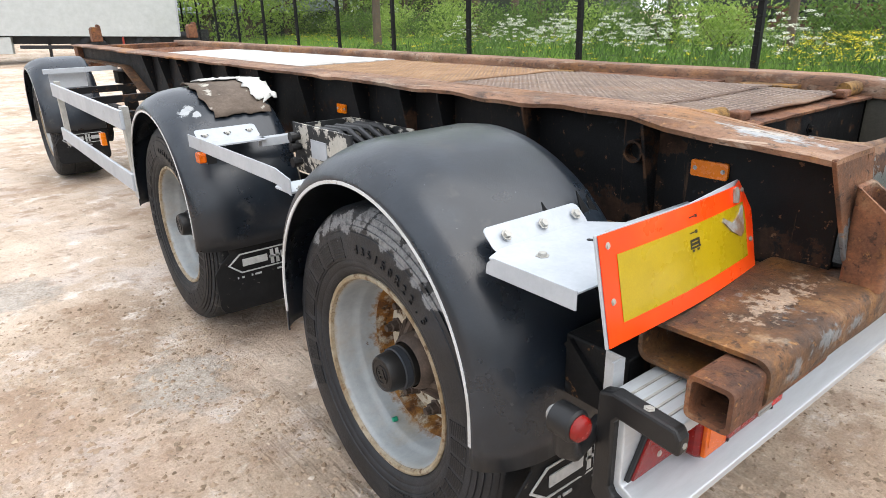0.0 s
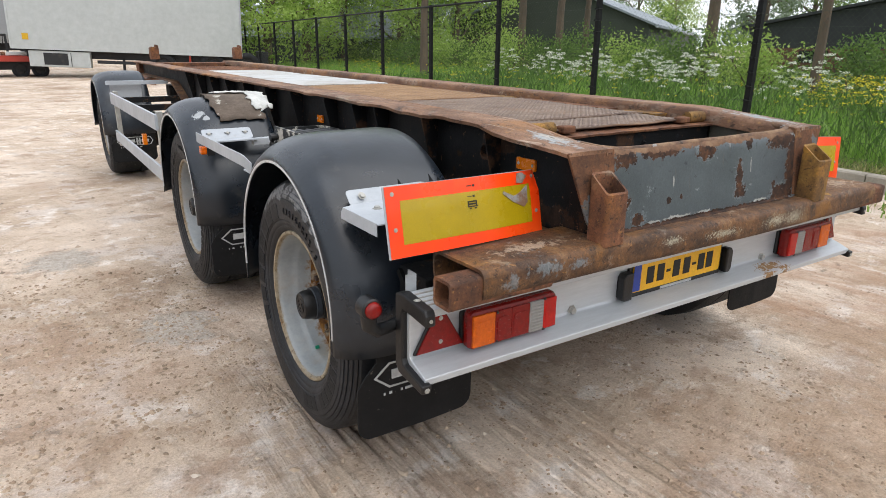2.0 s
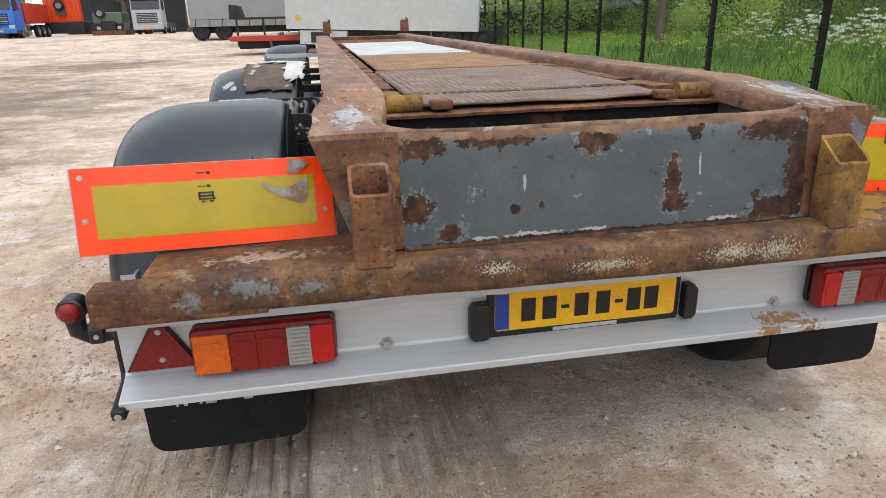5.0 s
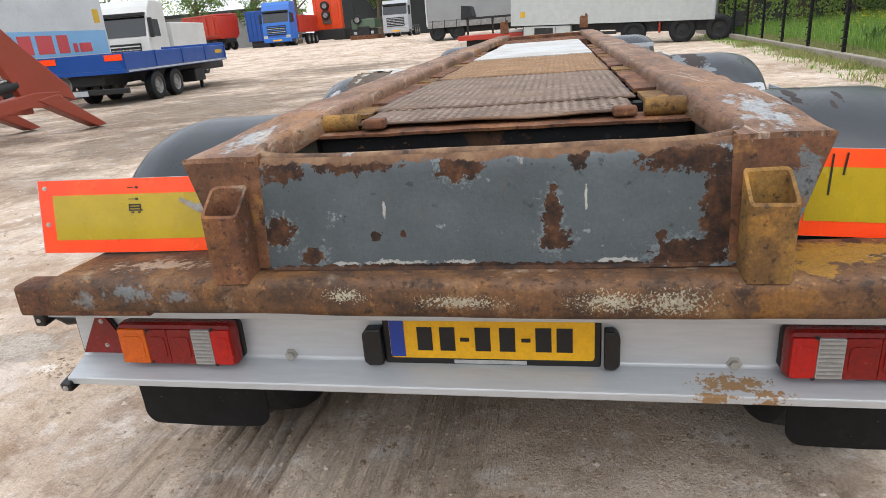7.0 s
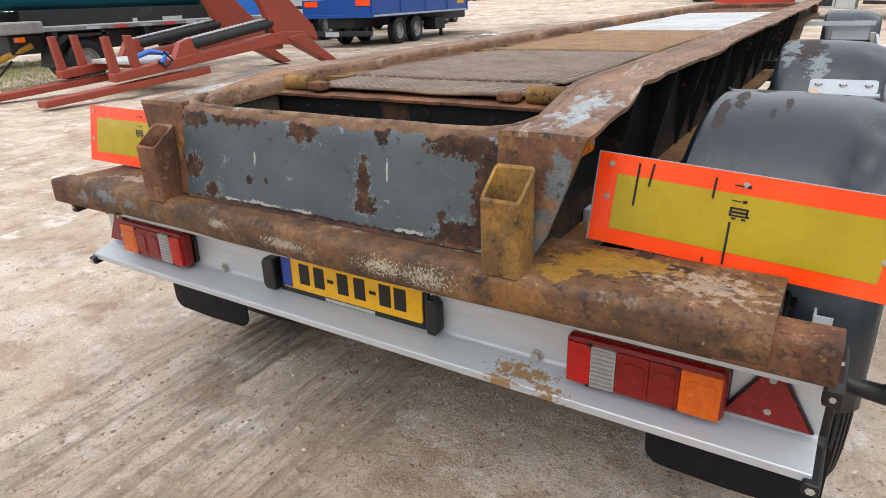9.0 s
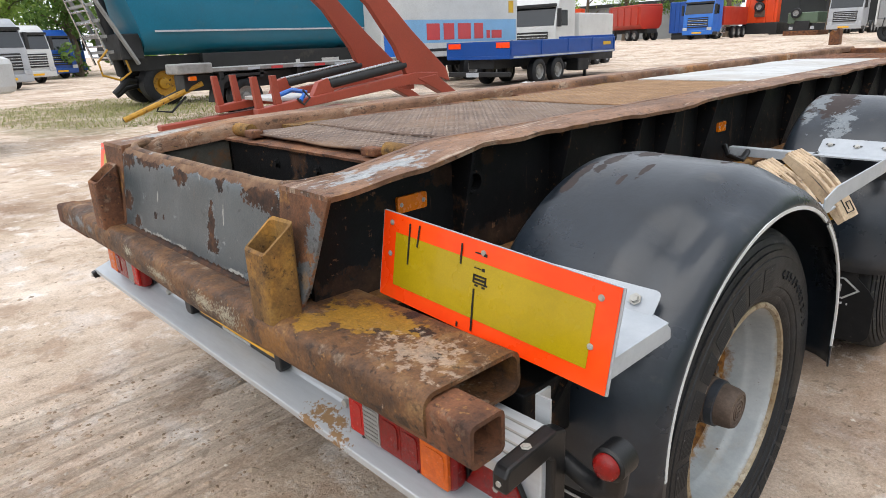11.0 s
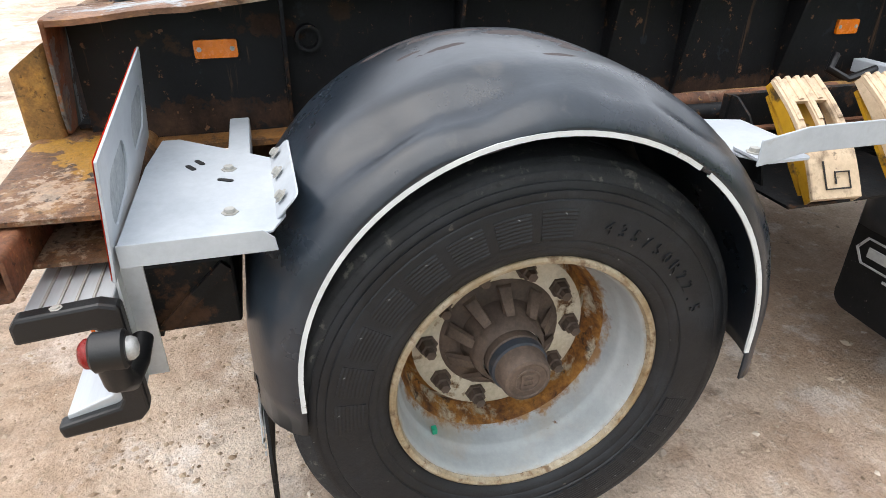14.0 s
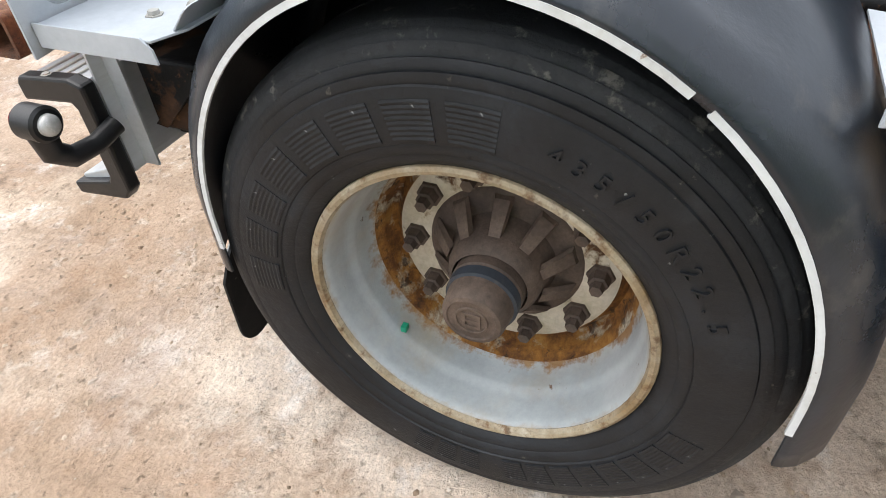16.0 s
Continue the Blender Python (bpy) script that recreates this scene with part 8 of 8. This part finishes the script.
# skip loader frame: two long beams, feet, hinged arms and cylinders
skip = base("skip_loader", "brick-red skip loader frame with two raised arms", "skip loader", (-9.2, 3.85, 0))
skip.matrix_basis = pose(-9.2, 3.85, 0.03) @ Matrix.Scale(0.91, 4)
for x in (0.0, -1.75):
    beam_l = part("long_beam", outline(bmesh.new(), [(1.3, 0.26), (1.3, 0.42), (5.6, 0.90), (6.3, 0.86), (6.3, 0.55), (5.4, 0.62)], lambda u, v, s: (x + s, u, v), -0.12, 0.12), P_SKIP, skip, bevel=0.02)
    part("foot_beam", outline(bmesh.new(), [(0.0, 0.0), (0.0, 0.12), (3.4, 0.34), (3.4, 0.2)], lambda u, v, s: (x + s, u, v), -0.16, 0.10), P_SKIP, skip, bevel=0.02)
    for y in (1.32, 1.75):
        part("upright", outline(bmesh.new(), [(y, 0.3), (y + 0.16, 0.3), (y + 0.06, 1.05), (y - 0.06, 1.05)], lambda u, v, s: (x + s, u, v), -0.06, 0.06), P_SKIP, skip, bevel=0.01)
    part("arm", outline(bmesh.new(), [(5.35, 0.78), (6.45, 0.72), (6.75, 0.62), (6.62, 0.95), (5.55, 1.85), (4.6, 2.75), (3.75, 3.3), (3.45, 3.1), (4.3, 2.4), (5.0, 1.5)], lambda u, v, s: (x + s, u, v), -0.08, 0.08), P_SKIP, skip, "red hinged lifting arm", bevel=0.02)
    part("stabiliser_leg", outline(bmesh.new(), [(5.6, 0.75), (6.2, 0.82), (6.75, 0.45), (7.45, 0.02), (7.15, 0.0), (6.3, 0.4)], lambda u, v, s: (x + s, u, v), -0.14, 0.14), P_SKIP, skip, bevel=0.02)
    part("cylinder", tube(bmesh.new(), [(x, 3.1, 0.78), (x, 5.3, 1.08)], 0.10, 14), CHASSIS, skip, "black hydraulic cylinder", True)
    part("cylinder_cover", tube(bmesh.new(), [(x, 2.95, 0.88), (x, 5.3, 1.2)], 0.035, 10), CHROME, skip, smooth=True)
    part("cylinder_mount", outline(bmesh.new(), [(2.55, 0.45), (2.8, 0.85), (3.05, 0.92), (3.2, 0.6)], lambda u, v, s: (x + s, u, v), -0.08, 0.08), P_SKIP, skip, bevel=0.01)
rbox("cross_tie", -1.75, 0, 2.2, 2.4, 0.4, 0.52, P_SKIP, skip, 0.02)
rbox("cross_tie", -1.75, 0, 5.4, 5.6, 0.5, 0.66, P_SKIP, skip, 0.02)
rbox("pale_deck", -1.6, -0.15, 1.9, 3.0, 0.5, 0.58, WHITE_PLATE, skip, 0.02)
part("blue_strap", tube(bmesh.new(), [(-0.3, 2.0, 0.62), (-0.2, 2.3, 0.72), (0.0, 2.5, 0.66), (0.1, 2.3, 0.5)], 0.05, 8), P_BLUE, skip, smooth=True)
part("hose_loop", tube(bmesh.new(), [(0.14, 2.35, 0.72), (0.15, 2.5, 0.55), (0.15, 2.35, 0.42), (0.14, 2.2, 0.55)], 0.025, 6), CHASSIS, skip, smooth=True)

# flat trailer with a yellow drawbar
flat = base("flat_trailer", "flat trailer with an alloy bed and yellow drawbar", "trailer", (-12.3, 5.0, 0))
rbox("bed", -1.0, 0, 0.1, 7.5, 1.02, 1.10, RIM_FAR, flat, 0.01)
rbox("head_box", -0.62, 0.02, -0.05, 0.75, 1.0, 1.22, RIM_FAR, flat, 0.03)
for k in range(6):
    rbox("warning_strip", 0.003, 0.012, 1.6 + 0.6 * k, 1.9 + 0.6 * k, 1.02, 1.08, RED_SIGN if k % 2 else WHITE_METAL, flat, 0.0)
rbox("chassis_beam", -0.85, -0.3, 0.2, 7.4, 0.62, 0.98, CHASSIS, flat, 0.02)
for k in range(7):
    rbox("bed_bracket", -0.3, -0.02, 0.9 + k, 1.0 + k, 0.84, 1.02, CHASSIS, flat, 0.0)
far_wheel(flat, -0.22, 1.55, 0.42, 0.42)
far_wheel(flat, -0.85, 1.55, 0.42, 0.42)
part("mud_wing", outline(bmesh.new(), [(0.75, 0.35), (0.85, 0.8), (1.1, 0.95), (2.1, 0.95), (2.1, 0.9), (1.2, 0.88), (0.98, 0.75), (0.9, 0.35)], lambda u, v, s: (s, u, v), -0.45, -0.02), CHASSIS, flat)
part("drawbar", tube(bmesh.new(), [(-0.3, 0.6, 0.78), (-0.6, -1.1, 0.12)], 0.06, 8), YELLOW_METAL, flat, "yellow drawbar")
part("drawbar", tube(bmesh.new(), [(-0.8, 0.6, 0.75), (-0.62, -1.1, 0.12)], 0.05, 8), CHASSIS, flat)
part("hose_loop", tube(bmesh.new(), [(-0.6, 0.3, 0.5), (-0.5, -0.1, 0.2), (-0.55, -0.4, 0.25), (-0.6, -0.2, 0.55)], 0.025, 6), CHASSIS, flat, smooth=True)
rbox("tail_lamp", -0.1, 0.03, 0.2, 0.35, 0.86, 0.95, AMBER_LENS, flat, 0.01)

# teal half-pipe tipper semi-trailer
teal = base("tipper_semitrailer", "teal blue tipper semi-trailer with a rusty top edge", "trailer", (-18.2, 6.2, 0))
secs = []
for y, k in ((0.0, 0.35), (0.7, 0.05), (1.2, 0.0), (9.8, 0.0)):
    prof = [(-1.25, 3.3), (-1.25, 2.1), (-1.05, 1.65), (-0.6, 1.42), (0.6, 1.42), (1.05, 1.65), (1.25, 2.1), (1.25, 3.3)]
    secs.append([(u, y - (v - 1.42) * 0.3 * (1 if y < 2 else 0), v) for u, v in prof])
part("tub", loft(bmesh.new(), secs), P_TEAL, teal, "", True)
rbox("pale_line", 1.25, 1.262, 0.2, 9.7, 2.02, 2.07, WHITE_METAL, teal, 0.0)
rbox("top_edge", -1.3, 1.3, -0.6, 9.85, 3.3, 3.46, RUST, teal, 0.03)
for y in (9.6, 9.75):
    rbox("tail_frame", -1.3, 1.3, y, y + 0.06, 1.45, 3.4, P_TEAL, teal, 0.02)
rbox("chassis_beam", 0.35, 0.55, -0.4, 10.5, 1.0, 1.4, CHASSIS, teal, 0.02)
rbox("chassis_beam", -0.55, -0.35, -0.4, 10.5, 0.85, 1.3, CHASSIS, teal, 0.02)
rbox("side_skirt", 0.85, 1.12, 1.5, 10.2, 0.82, 1.42, CHASSIS, teal, 0.02)
for a, b in ((4.6, 4.75), (5.6, 6.3)):
    rbox("print_bar", 1.12, 1.128, a, b, 1.0, 1.12, WHITE_INK, teal, 0.0)
part("lift_cylinder", tube(bmesh.new(), [(0, -0.45, 0.9), (0, -0.75, 3.2)], 0.14, 12), CHASSIS, teal, smooth=True)
for x in (-0.7, 0.75):
    part("ladder_rail", tube(bmesh.new(), [(x, -0.9, 1.2), (x, -1.5, 3.4)], 0.035, 6), CHROME, teal)
for k in range(7):
    part("ladder_rung", tube(bmesh.new(), [(-0.7, -0.95 - 0.085 * k, 1.4 + 0.3 * k), (0.75, -0.95 - 0.085 * k, 1.4 + 0.3 * k)], 0.025, 6), CHROME, teal)
rbox("front_frame", -1.0, 1.0, -0.7, -0.1, 1.32, 2.0, CHASSIS, teal, 0.03)
for k, z in enumerate((1.5, 1.9, 2.3, 2.7)):
    rbox("lattice_bar", -1.0, 1.1, -0.95 - 0.1 * k, -0.9 - 0.1 * k, z, z + 0.08, RIM_FAR, teal, 0.01)
for x in (-0.95, 0.0, 1.05):
    part("front_strut", tube(bmesh.new(), [(x, -0.3, 1.2), (x, -1.3, 3.2)], 0.06, 6), RIM_FAR, teal)
part("yellow_hose", tube(bmesh.new(), [(0.9, -1.0, 1.6), (0.95, -1.3, 1.3), (0.95, -1.25, 0.95), (0.9, -0.8, 0.8), (0.9, -0.5, 1.0), (0.9, -0.6, 1.4)], 0.03, 8), YELLOW_METAL, teal, smooth=True)
for k in range(3):
    far_wheel(teal, 1.0, 7.2 + 1.3 * k, 0.5)
    far_wheel(teal, -1.0, 7.2 + 1.3 * k, 0.5)
part("landing_leg", boxes((0.5, 0.65, 2.2, 2.35, 0.0, 0.9)), CHASSIS, teal)
tractor = base("loader", "farm loader with a big orange-rimmed wheel", "loader", (-18.9, 6.75, 0))
far_wheel(tractor, 0.95, 0.0, 0.62, 0.62, 1.4, 0, ORANGE_RIM)
far_wheel(tractor, -0.6, 0.0, 0.62, 0.62, 1.4, 0, ORANGE_RIM)
part("axle", tube(bmesh.new(), [(-0.6, 0, 0.56), (0.95, 0, 0.56)], 0.12, 10), CHASSIS, tractor)
part("linkage", tube(bmesh.new(), [(0.6, -0.2, 0.7), (0.7, -0.9, 0.75), (0.7, -1.3, 0.4)], 0.09, 8), CHASSIS, tractor, smooth=True)
part("linkage", tube(bmesh.new(), [(0.2, -0.2, 0.6), (0.2, -0.8, 0.5), (0.2, -1.1, 0.3)], 0.07, 8), CHASSIS, tractor, smooth=True)
rbox("hull", -0.5, 0.8, -0.3, 1.6, 0.55, 1.1, CHASSIS, tractor, 0.05)

# curtain-sided trailer with a printed side
ad = base("advert_trailer", "white and sky-blue curtain trailer with red printed shapes", "trailer", (-17.3, 13.6, 0))
rbox("curtain", -1.25, 1.25, 0, 7.2, 0.95, 3.7, P_WHITE, ad, 0.03)
rbox("printed_band", 1.25, 1.258, 0.1, 7.1, 1.45, 2.25, SKYBLUE, ad, 0.0)
part("printed_wave", outline(bmesh.new(), [(0.1, 1.0), (2.0, 1.0), (0.9, 2.25), (0.1, 2.6)], lambda u, v, s: (s, u, v), 1.25, 1.262), P_BLUE, ad)
for a, b in ((2.1, 2.75), (2.95, 3.5), (3.7, 4.4), (4.6, 5.1)):
    rbox("printed_shape", 1.258, 1.266, a, b, 1.55, 2.12, RED_SIGN, ad, 0.0)
for a, b in ((5.3, 5.5), (5.6, 6.2)):
    rbox("printed_shape", 1.258, 1.266, a, b, 1.55, 1.85, RED_SIGN, ad, 0.0)
rbox("print_bar", 1.25, 1.258, 1.5, 6.5, 3.25, 3.35, CHASSIS, ad, 0.0)
rbox("print_bar", 1.25, 1.258, 2.2, 5.5, 1.15, 1.25, CHASSIS, ad, 0.0)
rbox("sticker", 1.25, 1.26, 6.65, 6.95, 2.5, 2.95, YELLOW_SIGN, ad, 0.0)
rbox("chassis_beam", -0.6, 0.6, 0.1, 7.1, 0.6, 0.95, CHASSIS, ad, 0.02)
for k in range(2):
    far_wheel(ad, 1.0, 4.6 + 1.3 * k, 0.5)
    far_wheel(ad, -1.0, 4.6 + 1.3 * k, 0.5)

# row of lorries along the far side
for k, (x, y, c, lab) in enumerate(((-36, 6.2, P_SILVER, "silver lorry in the far row"), (-44, 9.2, P_WHITE, "white lorry in the far row"), (-52, 12.6, P_DEEP, "dark blue lorry in the far row"), (-60, 15.5, P_DEEP, "dark blue lorry in the far row"), (-30, 2.6, P_SILVER, "silver lorry in the far row"))):
    truck_cab("truck", lab, (x, y), 110, c, 3.4, 7.5, c)

# white machine bumper with square openings
mach = base("sweeper", "white and grey yard machine with square openings", "machine", (-10.95, -0.3, 0), "", 48)
for x0, x1 in ((-1.45, -0.75), (-0.42, 0.42), (0.75, 1.45)):
    rbox("bumper_beam", x0, x1, 0, 0.35, 0.42, 0.95, KERB, mach, 0.02)
for x0, x1 in ((-0.75, -0.42), (0.42, 0.75)):
    rbox("bumper_beam", x0, x1, 0, 0.35, 0.42, 0.55, KERB, mach, 0.02)
    rbox("bumper_beam", x0, x1, 0, 0.35, 0.83, 0.95, KERB, mach, 0.02)
    rbox("bumper_beam", x0, x1, 0.25, 0.35, 0.55, 0.83, KERB, mach, 0.02)
rbox("hood", -1.3, 1.3, 0.3, 1.8, 0.9, 1.5, P_WHITE, mach, 0.12)
rbox("dark_grille", -0.3, 0.3, 0.25, 0.32, 0.97, 1.35, CHASSIS, mach, 0.02)
for x in (-1.1, 1.1):
    far_wheel(mach, x, 0.5, 0.4, 0.4)

# ---- buildings and trees at the end of the yard ----
DARK_WALL = mat("dark_sheet_wall", rgb("2a2e31"), rgb("222628"), 0.3, 0.7, 0, 0.2, 6)
hall = base("hall", "long dark clad industrial hall behind the lorries", "building", (-20, 84, 0.86))
rbox("wall", -9, 13, 0, 12, 0, 6.2, DARK_WALL, hall, 0.0)
rbox("roof", -9.4, 13.4, -0.4, 12.4, 6.2, 6.7, ROOF, hall, 0.0)
for k in range(7):
    rbox("wall_panel", -8.8 + 3.1 * k, -8.8 + 3.1 * k + 2.9, -0.06, 0.0, 0.1, 6.1, DARK_WALL, hall, 0.0)
hall2 = base("hall", "pale grey industrial hall among trees", "building", (-48, 78, 0.86))
rbox("wall", -16, 12, 0, 14, 0, 4.2, P_GREY, hall2, 0.0)
rbox("roof", -16.4, 12.4, -0.4, 14.4, 4.2, 4.6, DARK_ROOF, hall2, 0.0)
hall3 = base("hall", "long pale grey hall wall behind the silver lorry", "building", (6, 74, 0.86))
rbox("wall", -14, 16, 0, 14, 0, 5, P_GREY, hall3, 0.0)
rbox("roof", -14.4, 16.4, -0.4, 14.4, 5, 5.4, DARK_ROOF, hall3, 0.0)
rnd = random.Random(77)
for k in range(26):
    az = -82 + 4.0 * k + rnd.uniform(-1.2, 1.2)
    d = rnd.uniform(76, 92) if az > -45 else rnd.uniform(62, 84)
    x_, y_ = polar(az, d, 0, 0)
    if az > 12:
        continue
    tree(x_, y_, rnd.uniform(9, 14), rnd.uniform(3.4, 4.6), 0.28, 300 + k, LEAF if k % 3 else LEAF_LIGHT, "broad leafy tree at the edge of the yard", 40, 70, 0.16, 0.2)

rnd = random.Random(19)
for k in range(11):
    x_, y_ = polar(-92 + 4.2 * k, rnd.uniform(56, 72), 0, 0)
    tree(x_, y_, rnd.uniform(10, 13), rnd.uniform(4.0, 5.0), 0.3, 340 + k, LEAF if k % 3 else LEAF_LIGHT, "broad leafy tree at the edge of the yard", 70, 80, 0.2, 0.06)
# unseen wall added behind the camera to darken reflections on rear-facing faces
wall_b = part("unseen_south_wall", boxes((-70, 40, -34.2, -34, -0.2, 5.5)), GREEN_WALL, None)
tagged(wall_b, "unseen dark wall added to darken reflections in the trailer", "wall", kind="structure")
